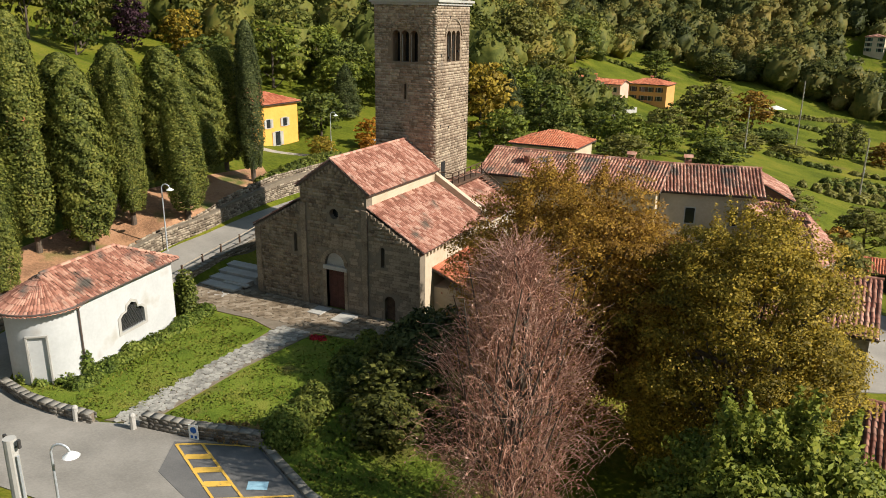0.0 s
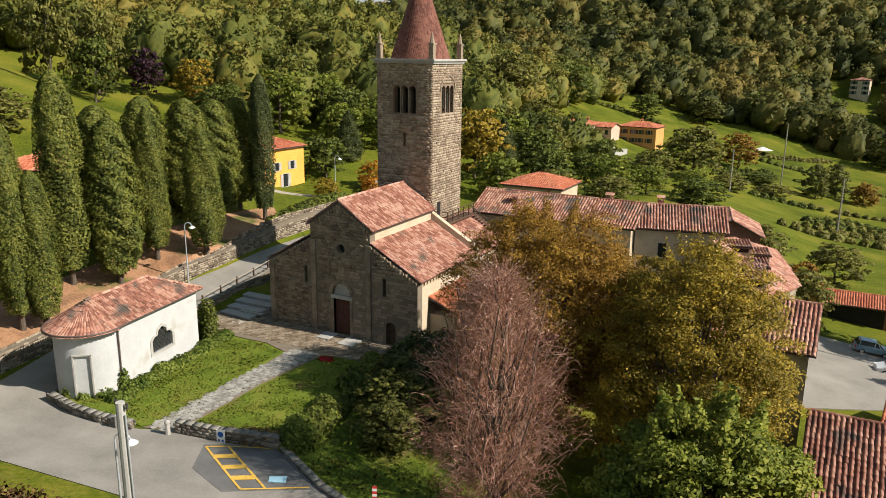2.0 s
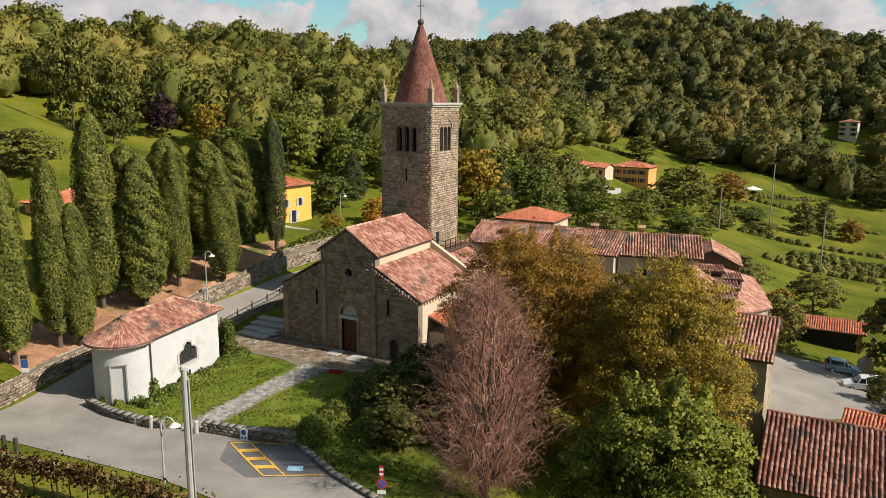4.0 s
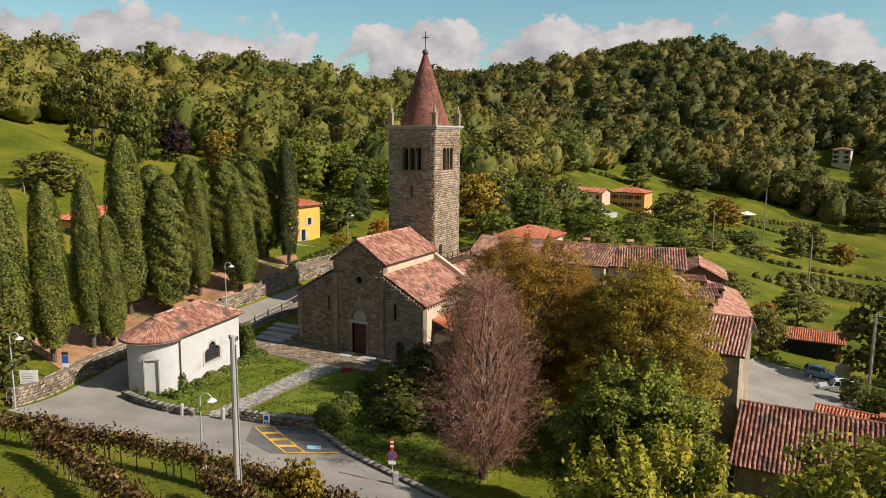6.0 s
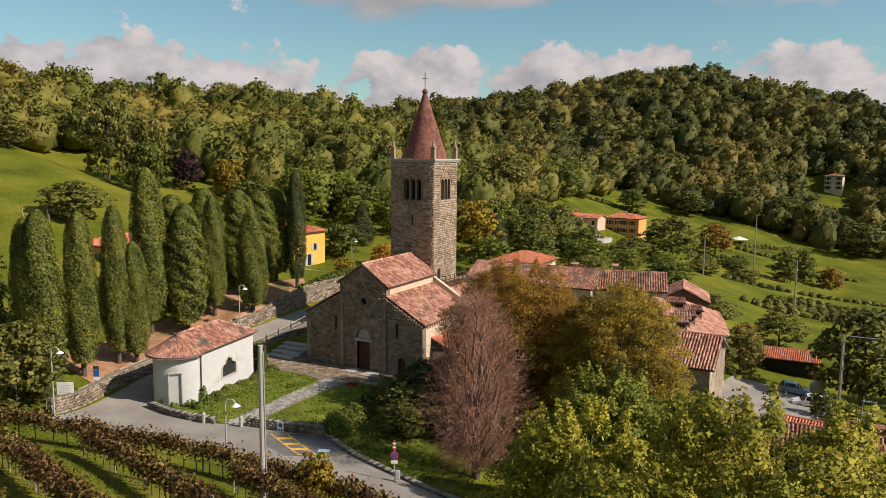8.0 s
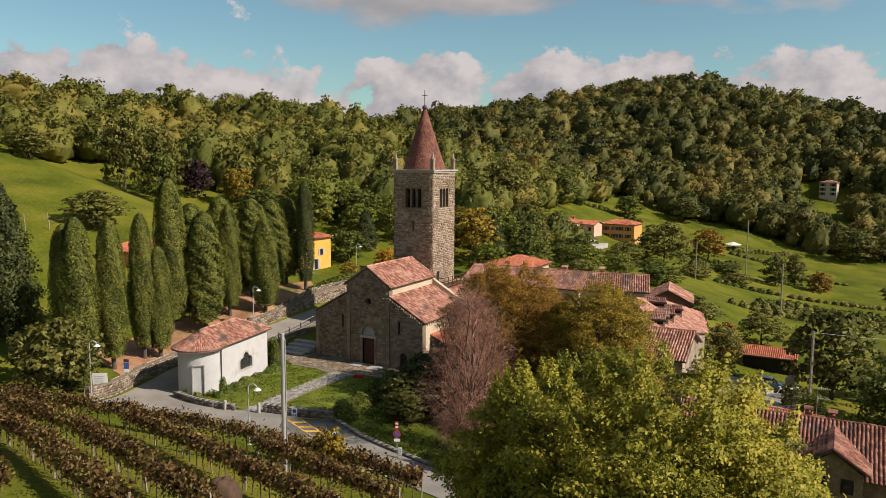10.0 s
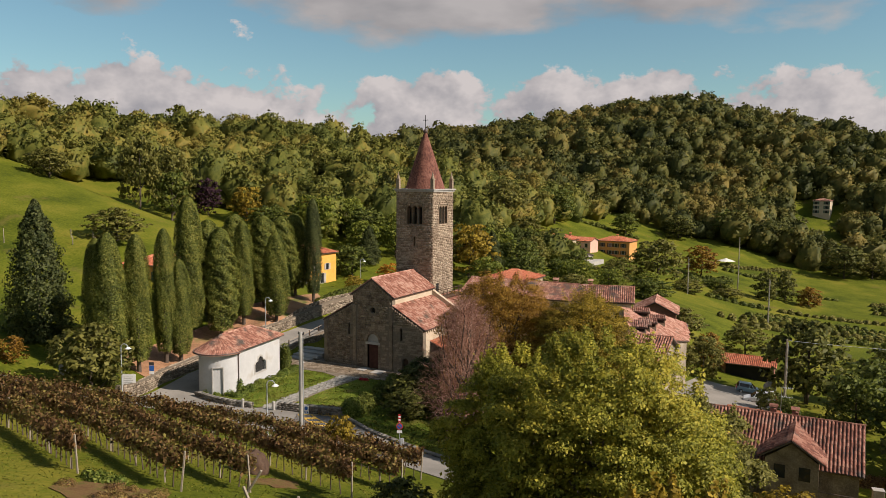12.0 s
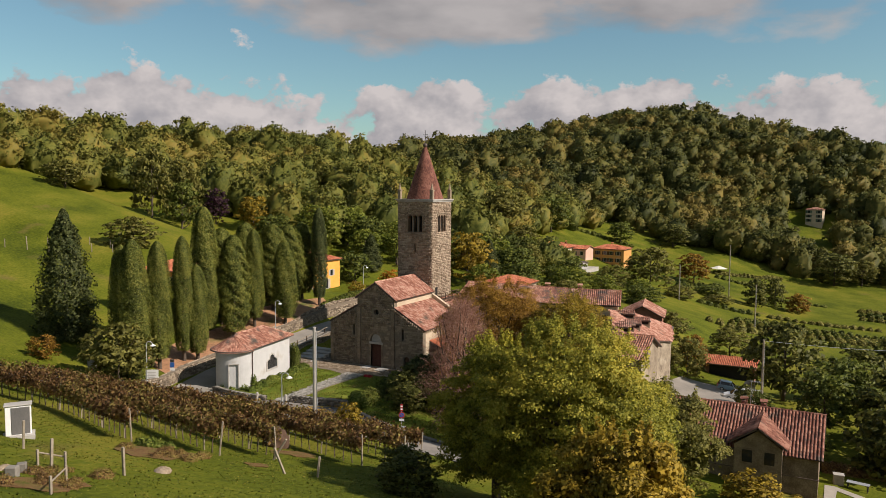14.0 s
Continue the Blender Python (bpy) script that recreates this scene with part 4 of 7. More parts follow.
# ---- cypresses ----
rng0 = np.random.default_rng(5)
cyp_src = []
for k, (h, r, n, leaf, mat, bushy) in enumerate(((16, 1.55, 27000, 0.092, L_CYP, 0.2), (15, 2.2, 27000, 0.115, L_CYP, 0.8), (17, 1.35, 20000, 0.10, L_CYPD, 0.2))):
    v, f, nn = column_crown(h, r, rng0, n, leaf, bushy)
    me = arrays("crown", v, f, mat, normals=nn)
    cyp_src.append((h, me.data))
    bpy.data.objects.remove(me)


# a spruce: drooping tiers on a tapering cone
tt = rng0.uniform(0, 1, 17000) ** 1.25
aa = rng0.uniform(0, 6.283, 17000)
tier = 0.74 + 0.2 * np.abs(np.sin(tt * 30 + 2.5 * np.sin(aa * 3))) + 0.2 * np.sin(aa * 4 + tt * 21) * np.sin(aa * 2 - tt * 13)
rr = 3.9 * np.minimum(1, 0.8 + 1.2 * tt) * np.clip(1 - tt ** 1.9, 0, 1) ** 0.8 * tier * rng0.uniform(0.6, 1.05, 17000) + 0.08
pp = np.stack([np.cos(aa) * rr, np.sin(aa) * rr, 0.6 + 16.2 * tt - 0.12 * rr], 1)
dd = np.stack([np.cos(aa), np.sin(aa), np.full(17000, 0.1)], 1)
sv_, sf_ = leaf_quads(pp, dd, 0.17, rng0, 0.6)
me = arrays("crown", sv_, sf_, L_CYPD, normals=round_normals(dd + [0, 0, 0.25], rng0, 0.45))
cyp_src.append((17, me.data))
bpy.data.objects.remove(me)


def cypress(x, y, top, kind=0, wide=1.0):
    z = ground_z(x, y)
    h, me = cyp_src[kind]
    s = (top - z) / h
    word = ("tall slim green cypress on the bank", "bushy grey-green cypress on the bank", "dark slender cypress on the bank", "dark conifer")[kind]
    ob = empty("cypress", pose(x, y, z), label=word, category="cypress", group="cypresses on the bank")
    bm = bmesh.new()
    tube(bm, (0, 0, -0.5), (0, 0, h * s * 0.5), 0.28, 0.16, 9)
    local(part("trunk", bm, M_BARK, ob))
    c = new("crown", me)
    c.parent = ob
    c.matrix_basis = Matrix.LocRotScale((0, 0, 0), Euler((0, 0, x * 7 + y)), (1.1 * wide * (0.85 + 0.15 * s), 1.1 * wide * (0.85 + 0.15 * s), s))
    return ob


for x, y, top, kind, wide in ((-18, -25.8, 19.0, 0, 1.15), (-20.5, -25.4, 18.2, 0, 1.0), (-20, -20.2, 18.4, 0, 1.0), (-20.5, -15.5, 18.8, 0, 0.9), (-24.6, -7.4, 22.5, 0, 1.25),
                              (-19.5, -14.0, 14.8, 0, 0.95), (-22, -4.2, 18.2, 1, 1.05), (-22.5, 0.9, 18.9, 0, 0.95), (-25, 8.2, 19.3, 1, 1.1), (-19.4, 4.6, 17.1, 0, 1.2),
                              (-26, 17.2, 19.2, 1, 1.1), (-22, 17.0, 21.8, 2, 1.0), (-22.5, -22.5, 16.5, 0, 1.0), (-27.0, -1.5, 19.0, 1, 1.15), (-27.4, 4.6, 19.6, 1, 1.1), (-25.4, 12.8, 19.0, 1, 1.15)):
    cypress(x, y, top, kind, wide)

# ---- near trees ----
leafy_tree("beech_tree", 21.3, -4.0, 16.2, 8.3, 7.8, 0.2, 0.072, 140000, L_BEECH, "large round beech with bronze-brown autumn leaves", 1, clumps=900, csize=0.85, trunk=0.45, lobes=46, bulk=2.3, whips=26)
leafy_tree("beech_tree", 31.4, -6.4, 16.9, 7.1, 6.9, 0.1, 0.072, 140000, L_BEECH_OLIVE, "large round beech with olive and bronze leaves beside the barn", 2, clumps=900, csize=0.8, trunk=0.45, lobes=46, bulk=1.9, whips=30)
leafy_tree("walnut_tree", 34.6, -20.6, 11.6, 5.6, 5.2, 1.2, 0.10, 62000, L_WALNUT, "bright yellow-green walnut tree below the beeches", 3, clumps=330, csize=0.75, lobes=17, bulk=1.75, whips=14)
leafy_tree("ash_tree", 41.6, -49.6, 9.7, 4.2, 4.2, 0.6, 0.06, 90000, L_ASH, "yellow-green feathery ash tree below the vineyard", 4, clumps=380, csize=0.5, lobes=15, bulk=1.5, whips=22)
leafy_tree("ash_tree", 47.1, -52.6, 10.6, 5.9, 5.6, 0.4, 0.06, 145000, L_ASH_GREEN, "broad olive-green ash tree in front of the church", 14, clumps=560, csize=0.6, lobes=22, bulk=1.9, whips=26)
leafy_tree("hazel_tree", 47.5, -30.0, 8.6, 4.6, 4.6, 0.5, 0.10, 36000, L_OLIVE, "olive-green tree above the stone house", 5, clumps=240, csize=0.7, lobes=13, bulk=1.6, whips=10)
leafy_tree("maple_sapling", 52.0, -61.5, 5.4, 3.6, 3.4, 0.4, 0.085, 36000, L_YELLOW, "small yellow autumn tree at the meadow edge", 8, clumps=220, csize=0.5, trunk=0.12, lobes=11, bulk=1.2, whips=8)
leafy_tree("yew_shrub", 13.2, -6.5, 5.2, 3.6, 4.2, 0.1, 0.16, 22000, L_CYPD, "dark evergreen shrub beside the church flank", 9, clumps=150, csize=0.9, trunk=0.15, category="shrub")


def twig_tree(x, y, h, r, seed):
    """A dried tree: many fine drooping twigs on rising limbs."""
    rng = np.random.default_rng(seed)
    ob = empty("copper_tree", pose(x, y, ground_z(x, y)), label="bare reddish tree with dense fine drooping twigs", category="tree")
    bm = bmesh.new()
    trunk_bm(bm, h * 0.86, 0.3, rng, r * 0.3, limbs=8, low=0.1)
    for k in range(26):
        a0, t0 = k * 2.4, 0.08 + 0.5 * k / 26
        a = Vector((0.15 * math.cos(a0), 0.15 * math.sin(a0), h * t0))
        far = r * rng.uniform(0.45, 0.8)
        b = Vector((far * 0.75 * math.cos(a0), far * 0.75 * math.sin(a0), h * (t0 + 0.16)))
        c = Vector((far * math.cos(a0 + 0.2), far * math.sin(a0 + 0.2), h * min(0.93, t0 + 0.40)))
        tube(bm, a, b, 0.085, 0.06, 6, False)
        tube(bm, b, c, 0.06, 0.02, 6, False)
    local(part("trunk", bm, M_BARK, ob))
    n, seg = 5000, 6
    t = rng.uniform(0.04, 1, n) ** 0.9
    a = rng.uniform(0, 6.283, n)
    prof = np.clip(np.sin(math.pi * np.clip(t, 0, 1) ** 0.82), 0, 1) ** 0.62 * (0.72 + 0.4 * np.minimum(1, t / 0.45) - 0.12 * t)
    lobe = 0.95 + 0.26 * np.sin(a * 3 + t * 7) * np.sin(t * 13 + a) + 0.22 * np.sin(a * 4 - t * 19)
    rad = r * prof * lobe * rng.uniform(0.12, 1.0, n) ** 0.7
    p = np.stack([np.cos(a) * rad, np.sin(a) * rad, 0.2 + t * h * 0.93], 1)
    curl = rng.uniform(size=n) < np.where(t < 0.5, 0.42, 0.12)
    d = np.stack([np.cos(a) * 0.40, np.sin(a) * 0.40, rng.uniform(0.55, 1.1, n)], 1) + 0.24 * rng.normal(size=(n, 3))
    sag = np.where(curl, -0.52, -0.10)[:, None] * np.array([0, 0, 1.0])
    pts, L = [p], rng.uniform(0.16, 0.36, n)[:, None]
    for k in range(seg):
        d = d / np.linalg.norm(d, axis=1, keepdims=True)
        p = p + d * L
        pts.append(p)
        d = d + sag + 0.2 * rng.normal(size=(n, 3))
    pts = np.stack(pts, 1)
    w = np.linspace(0.020, 0.006, seg + 1)[None, :, None]
    sd = np.stack([-np.sin(a), np.cos(a), 0 * a], 1)[:, None] * w
    up = np.array([0, 0, 1.0]) * w
    ring = np.stack([pts + sd, pts - 0.5 * sd + 0.8 * up, pts - 0.5 * sd - 0.8 * up], 2)
    base = (np.arange(n) * (seg + 1) * 3)[:, None, None]
    kk = (np.arange(seg) * 3)[None, :, None]
    faces = []
    for q in range(3):
        q2 = (q + 1) % 3
        faces.append(np.stack([base + kk + q, base + kk + q2, base + kk + 3 + q2, base + kk + 3 + q], -1).reshape(-1, 4))
    local(arrays("brushwood", ring.reshape(-1, 3), np.concatenate(faces), M_TWIG, ob))["kind"] = "stuff"
    keep = rng.uniform(size=(n, seg + 1)) < 0.22
    lp = pts[keep] + 0.08 * rng.normal(size=(keep.sum(), 3))
    v, f = leaf_quads(lp, rng.normal(size=lp.shape), 0.06, rng)
    local(arrays("dry_foliage", v, f, M_TWIG, ob))["kind"] = "stuff"


twig_tree(23.0, -17.0, 15.2, 4.0, 31)

# ---- trees of the middle distance, built once each and copied ----
MID = {}
for kind, mat, n, word in (("green", L_GREEN, 3200, "mid-green broadleaf tree on the slope"), ("olive", L_OLIVE, 3200, "olive-green broadleaf tree on the slope"), ("yellow", L_WALNUT, 3200, "yellow-green tree turning in autumn"),
                           ("gold", L_YELLOW, 3200, "golden yellow autumn tree on the slope"), ("brown", L_BEECH, 3200, "bronze-brown autumn tree on the slope"), ("purple", L_PURPLE, 3200, "dark purple-leaved tree on the hill meadow"), ("orange", L_ORANGE, 3200, "bright orange autumn shrub beside the road"), ("dark", L_DARK, 3200, "dark green bushy tree on the slope")):
    rngm = np.random.default_rng(len(MID) + 50)
    src = empty("broadleaf_tree", pose(0, 0, -500), label=word, category="tree")
    bm = bmesh.new()
    trunk_bm(bm, 0.75, 0.03, rngm, 0.3, limbs=5)
    local(part("trunk", bm, M_BARK, src))
    p, d = crown_points(n, lobed_clumps(170, 0.52, 0.52, 0.0, 1.0, rngm, 0.095, 26, 0.19)[0], rngm, 0.35)
    v, f = leaf_quads(p, d + [0, 0, 0.35], 0.031, rngm)
    local(arrays("crown", v, f, mat, src, normals=round_normals(0.6 * d + (p - [0, 0, 0.5]) * 1.3, rngm)))
    MID[kind] = src
rngm = np.random.default_rng(77)


def midtree(kind, x, y, h, r, shrub=False):
    m = Matrix.LocRotScale((x, y, ground_z(x, y) - (0.12 * h if shrub else 0)), Euler((0, 0, rngm.uniform(0, 6.28))), (2.1 * r, 2.1 * r, h * (1.12 if shrub else 1.0)))
    t = copy_thing(MID[kind], m)
    if shrub:
        t.name, t["label"], t["category"] = "shrub", t["label"].replace("tree", "shrub"), "shrub"
    return t


for row in (("dark", 51.6, 40, 12.7, 6.2), ("green", 60, 28.7, 9.5, 5.2), ("dark", 62.6, 46.4, 9.9, 5.2), ("green", 58, 20, 8.5, 4.2), ("dark", 66, 18, 10, 5),
            ("olive", 4.5, 156.5, 14, 8.2), ("brown", 11.5, 194.3, 10.8, 6.2), ("yellow", 5.5, 97.7, 6.0, 4.2), ("olive", -20.4, 112.7, 10.1, 5.0), ("gold", -21.9, 76.6, 13.6, 6.2), ("yellow", -13, 66, 8, 4.4), ("green", -7, 74, 9, 5), ("olive", -28, 72, 9, 5), ("yellow", 2, 82, 8, 5), ("olive", -2, 64, 6.5, 4), ("yellow", -36, 84, 10, 5.5), ("green", -16, 92, 11, 6), ("olive", 6, 68, 6, 4), ("yellow", -26, 100, 11, 6), ("green", -52, 78, 10, 5.5), ("yellow", -42, 76, 9, 5),
            ("green", -37.5, 50.3, 7.1, 4.3), ("gold", -79, 63.6, 9.6, 4.4), ("green", -66.2, 57.3, 8.3, 5.6), ("yellow", -58.6, 65.2, 12.1, 6.4), ("yellow", -60.4, 80.2, 10.4, 6.2),
            ("green", -88.5, 96.1, 9.3, 5.8), ("green", -82.2, 124.9, 11, 5.5), ("purple", -88.8, 60.3, 9.5, 3.5), ("olive", -87.2, 37.8, 17.0, 5.0), ("olive", -90.4, 50, 17.0, 5.6), ("green", -84, 44, 12, 4.5),
            ("olive", -105.6, 28.2, 6.8, 4.7), ("olive", -134.2, 61.5, 6.7, 4.6), ("brown", -131.2, 65.7, 7, 4.2), ("olive", -112, 33, 5.5, 3.8), ("yellow", -60.3, 120.4, 8.6, 5.2), ("green", -47.3, 205.9, 14.7, 9), ("olive", -53.3, 168.2, 16.1, 9),
            ("green", -28.3, 243.6, 9.9, 6.2), ("dark", -12, 278, 10.8, 8.1), ("green", 8.3, 294.3, 15, 9), ("dark", 56.4, 270.1, 13.8, 8.8), ("olive", 66.9, 277.2, 11.2, 6.4), ("green", 80, 285, 12, 7),
            ("yellow", -50, 90, 9, 5), ("gold", -44, 98, 8, 4.5), ("olive", -38, 120, 10, 5.5), ("yellow", -68, 92, 9, 5.2), ("gold", -72, 78, 8, 4.6), ("brown", -30, 96, 8, 4.4), ("yellow", -48, 70, 8, 4.6), ("olive", -33, 140, 11, 6),
            ("green", -10, 120, 9, 5), ("olive", 0, 128, 8, 5), ("green", -8, 100, 7, 4.2), ("yellow", 12, 110, 6, 4), ("dark", 70, 60, 11, 6), ("green", 76, 40, 10, 5.5), ("olive", 30, 60, 6, 4), ("olive", 40, 70, 6, 4.2)):
    midtree(*row)
for row in (("green", 16, 97.3, 5.2, 5.5), ("olive", 14.3, 155.1, 4.1, 5), ("green", 19.9, 180.2, 3.6, 5.5), ("olive", 36.7, 42.3, 6.8, 3.4), ("brown", 36.2, 50.5, 6.2, 2.6), ("olive", 34, 38, 5, 2.6),
            ("orange", -29, 51.9, 4.8, 2.6), ("orange", -27.5, 49, 2.6, 1.6), ("gold", -29.9, 40.1, 3.1, 2.2), ("olive", -60.1, 9.3, 6, 5.2), ("olive", -14.6, -31.1, 7.6, 4.4), ("brown", -25, -33.2, 2.9, 1.8), ("brown", 46.6, 191.9, 6.5, 4.2), ("dark", 33.9, 185.1, 9.6, 3.9),
            ("dark", 39, 194.5, 9.9, 3.7), ("gold", 20.5, -34.6, 3.6, 1.3), ("gold", 18.7, -33.2, 2.6, 1.1), ("green", 57, 10, 3, 2.4), ("olive", 24, 170, 3, 5),
            ("green", -16.5, -27.5, 3.2, 2.0), ("dark", 35.6, -50.5, 2.2, 1.6), ("dark", 38.3, -54.5, 2.2, 1.9), ("dark", 47.5, 26.5, 3.2, 1.6), ("green", 50, 24, 3.0, 1.8), ("gold", 52.5, -11.5, 3.6, 3.2), ("gold", 56, -12, 2.4, 2.4), ("olive", 66.5, 10, 8, 4.6), ("dark", 65.5, 8, 8, 5), ("dark", 71, -4, 6, 4.4), ("olive", 17.2, -66.4, 2.2, 1.5), ("dark", 40, -31, 4, 3.4), ("green", 44, -36, 3.5, 3.4), ("dark", 37, -38, 3.2, 3.0), ("dark", 12.6, -11, 3.6, 2.6), ("dark", 14.2, -14, 3.0, 2.4), ("dark", 11.2, -8.0, 3.4, 2.0), ("dark", 16.5, -10.5, 3.8, 2.8)):
    midtree(*row, shrub=True)
cypress(-33.5, -23.9, 22.6, 3, 1.0)["label"] = "broad dark conifer on the slope"
cypress(-19.5, 83.7, 12.8, 3, 0.85)["label"] = "dark conifer beyond the bell tower"
cypress(-41.3, 62.9, 14.4, 3, 0.75)["label"] = "dark conical conifer beside the road"
cypress(-72.6, 121.7, 26.2, 2, 1.9)["label"] = "slender grey-brown conifer on the hill"
for o in MID.values():
    for c in list(o.children):
        bpy.data.objects.remove(c)
    bpy.data.objects.remove(o)

# ---- far woods ----
rngw = np.random.default_rng(11)
def wood_template(quads, size, k):
    """One woodland crown: many small boughs over an egg, covered in leaf sprays."""
    rz = (0.85, 1.0, 1.15, 1.3, 1.5, 1.75, 1.1, 0.95, 1.25, 1.4)[k]
    nc = int(rngw.integers(20, 34))
    d = rngw.normal(size=(nc, 3))
    d /= np.linalg.norm(d, axis=1, keepdims=True)
    d[:, 2] = np.where(d[:, 2] < -0.45, -d[:, 2], d[:, 2])
    rad = rngw.uniform(0.16, 0.38, nc)
    cl = np.c_[d * (rngw.uniform(0.86, 1.06, nc) - rad)[:, None] * [1, 1, rz], rad, rngw.uniform(0.7, 1.0, nc)]
    p, q = crown_points(quads, cl, rngw, 0.6)
    qv, qf = leaf_quads(p, q + [0, 0, 0.25], size, rngw, 0.7)
    nn = round_normals(0.7 * q + 0.6 * p / [1, 1, rz], rngw, 0.4)
    core = []
    for i in range(14):
        for j in range(7):
            for a, b in ((i, j), (i + 1, j), (i + 1, j + 1), (i, j + 1)):
                lat, lon = -1.35 + 2.7 * b / 7, 2 * math.pi * (a % 14) / 14
                core.append((math.cos(lat) * math.cos(lon), math.cos(lat) * math.sin(lon), math.sin(lat)))
    core = np.array(core)
    lump = np.array([1 + 0.42 * noise.noise(Vector(c) * 2.6 + Vector((k * 3.1, 0, 0))) for c in core])[:, None]
    bend = np.array([noise.noise_vector(Vector(c) * 3.4 + Vector((0, k * 2.3, 0)))[:] for c in core])
    qf = np.concatenate([qf, np.arange(len(core)).reshape(-1, 4) + len(qv)])
    qv = np.concatenate([qv, core * lump * [0.66, 0.66, 0.64 * rz]])
    core = core + 0.9 * bend
    core /= np.linalg.norm(core, axis=1, keepdims=True)
    return qv, qf, np.concatenate([nn, core])


tmpl_near = [wood_template(680, 0.07, k) for k in range(10)]
tmpl_far = [wood_template(320, 0.095, k) for k in range(10)]


def wood_mask(x, y):
    n = 12 * noise.noise((x * 0.02, y * 0.02, 3.1))
    if x > 175 or x < -330 or y > 640 or y < -10:
        return 0
    if y > 285 + n and not (33 < x < 58 and 326 < y < 372) and not (34 < x < 56 and 366 < y < 394):
        return 1
    if x < -112 + n and y > -5 and not (x < -125 and y < 55):
        return 1
    if x < -62 + n and y > 68:
        return 1
    if x < -20 + n and y > 105 and y < 150:
        return 0.6
    if x < -45 + n and y >= 150:
        return 1
    return 0


pts = []
cell = 8.3
for x in np.arange(-330, 175, cell):
    for y in np.arange(-10, 640, cell):
        px, py = x + rngw.uniform(-2.6, 2.6), y + rngw.uniform(-2.6, 2.6)
        if rngw.uniform() < wood_mask(px, py):
            if px < -225:
                continue
            if py > 525:
                continue
            pts.append((px, py))


def plant_wood(name, spots, mat, label, tmpl):
    """One stretch of woodland: crowns turned and sized at random on the slope."""
    qvs, qfs, qns, tones, nq = [], [], [], [], 0
    for px, py in spots:
        qv, qf, qn = tmpl[rngw.integers(10)]
        s = rngw.choice((3.6, 4.9, 6.2, 7.4, 8.8), p=(0.18, 0.24, 0.26, 0.21, 0.11)) * rngw.uniform(0.9, 1.1) * (1.12 if py > 285 else 0.95)
        z = ground_z(px, py) + s * 0.62
        a = rngw.uniform(0, 6.28)
        R = np.array([[math.cos(a), -math.sin(a), 0], [math.sin(a), math.cos(a), 0], [0, 0, 1]]) * s
        o = np.array([px, py, z])
        qvs.append(qv @ R.T + o)
        qns.append(qn @ R.T / s)
        qfs.append(qf + nq)
        stand = 0.5 + 0.5 * noise.noise((px * 0.03, py * 0.03, 7.7))
        tones.append(np.full(len(qv), np.clip(0.55 * rngw.uniform() + 0.45 * stand + (0.25 if rngw.uniform() < 0.06 else 0), 0, 1), np.float32))
        nq += len(qv)
    w1 = arrays(name, np.concatenate(qvs), np.concatenate(qfs), mat, normals=np.concatenate(qns))
    w1.data.attributes.new("crown_tone", "FLOAT", "POINT").data.foreach_set("value", np.concatenate(tones))
    tagged(w1, label, "woodland", kind="stuff")


plant_wood("woodland", [q for q in pts if q[1] < 262], L_WOODN, "yellowing mixed woodland on the near hillside", tmpl_near)
plant_wood("hill_woodland", [q for q in pts if q[1] >= 262], L_WOOD, "dense dark green woodland over the far hill", tmpl_far)


# ---- roads, lawns and paths ----
tagged(drape("road", [(34, -28), (27, -25.3), (19.3, -22.6), (13.9, -21.0), (9.2, -18.6), (1.6, -20.2), (-0.9, -21.3), (-6, -21.6), (-9.2, -21.2), (-11.8, -18.5), (-12.6, -8), (-13.4, 1), (-14.2, 9), (-15, 18), (-16.2, 30), (-23, 44), (-29, 62),
              (-34, 62), (-27.5, 44), (-18.6, 30), (-18.6, 18), (-18.3, 9), (-17.8, 1), (-17.2, -8), (-16.2, -16), (-14.6, -21.5), (-12.8, -26.5), (-11.2, -30.5), (-2, -29), (6, -28), (14, -28.5), (22, -30.5), (34, -36)], M_ASPHALT, 0.06), "worn pale grey asphalt road", "road", kind="structure")
# the bay sheet carries tree shade in its dark colour
tagged(drape("parking_bay", [(4.6, -20.6), (8.7, -18.6), (13.7, -21.1), (9.6, -24.4), (6.2, -23.2)], M_BAY, 0.075, thick=0.02), "dark asphalt parking bay", "parking bay", kind="structure")
tagged(drape("car_park", [(36.5, 14.5), (38.2, 14.0), (46.5, 20), (49, 30), (46, 40), (36.2, 40), (35.5, 30)], M_ASPHALT, 0.08), "pale asphalt car park", "car park", kind="structure")
tagged(drape("gravel_path", [(-39, 33), (-36, 33.2), (-33, 37.4), (-28, 41), (-29.5, 43.5), (-34.5, 40), (-38.5, 36)], M_GRAVEL, 0.06), "pale gravel garden path before the yellow house", "garden path", kind="structure")
tagged(drape("lawn", [(-9.0, -20.7), (-4, -21.0), (-0.9, -20.8), (0.2, -19), (-0.6, -12), (-0.9, -6.0), (-3.5, -5.2), (-7.5, -5.4), (-7.6, -8.4), (-6.3, -17.3)], M_LAWN, 0.08), "mown green lawn with a worn brown strip", "lawn", kind="structure")
tagged(drape("lawn", [(2.0, -19.9), (8.9, -18.2), (8.4, -12), (7.0, -4.2), (2.4, -4.9), (1.7, -12)], M_LAWN, 0.08), "mown green lawn beside the path", "lawn", kind="structure")
tagged(drape("lower_lawn", [(9.6, -18.3), (14.2, -20.8), (19.6, -22.3), (25, -24), (23, -15), (16, -8), (10, -8)], M_LAWN, 0.04), "shaded lawn below the church court", "lawn", kind="structure")
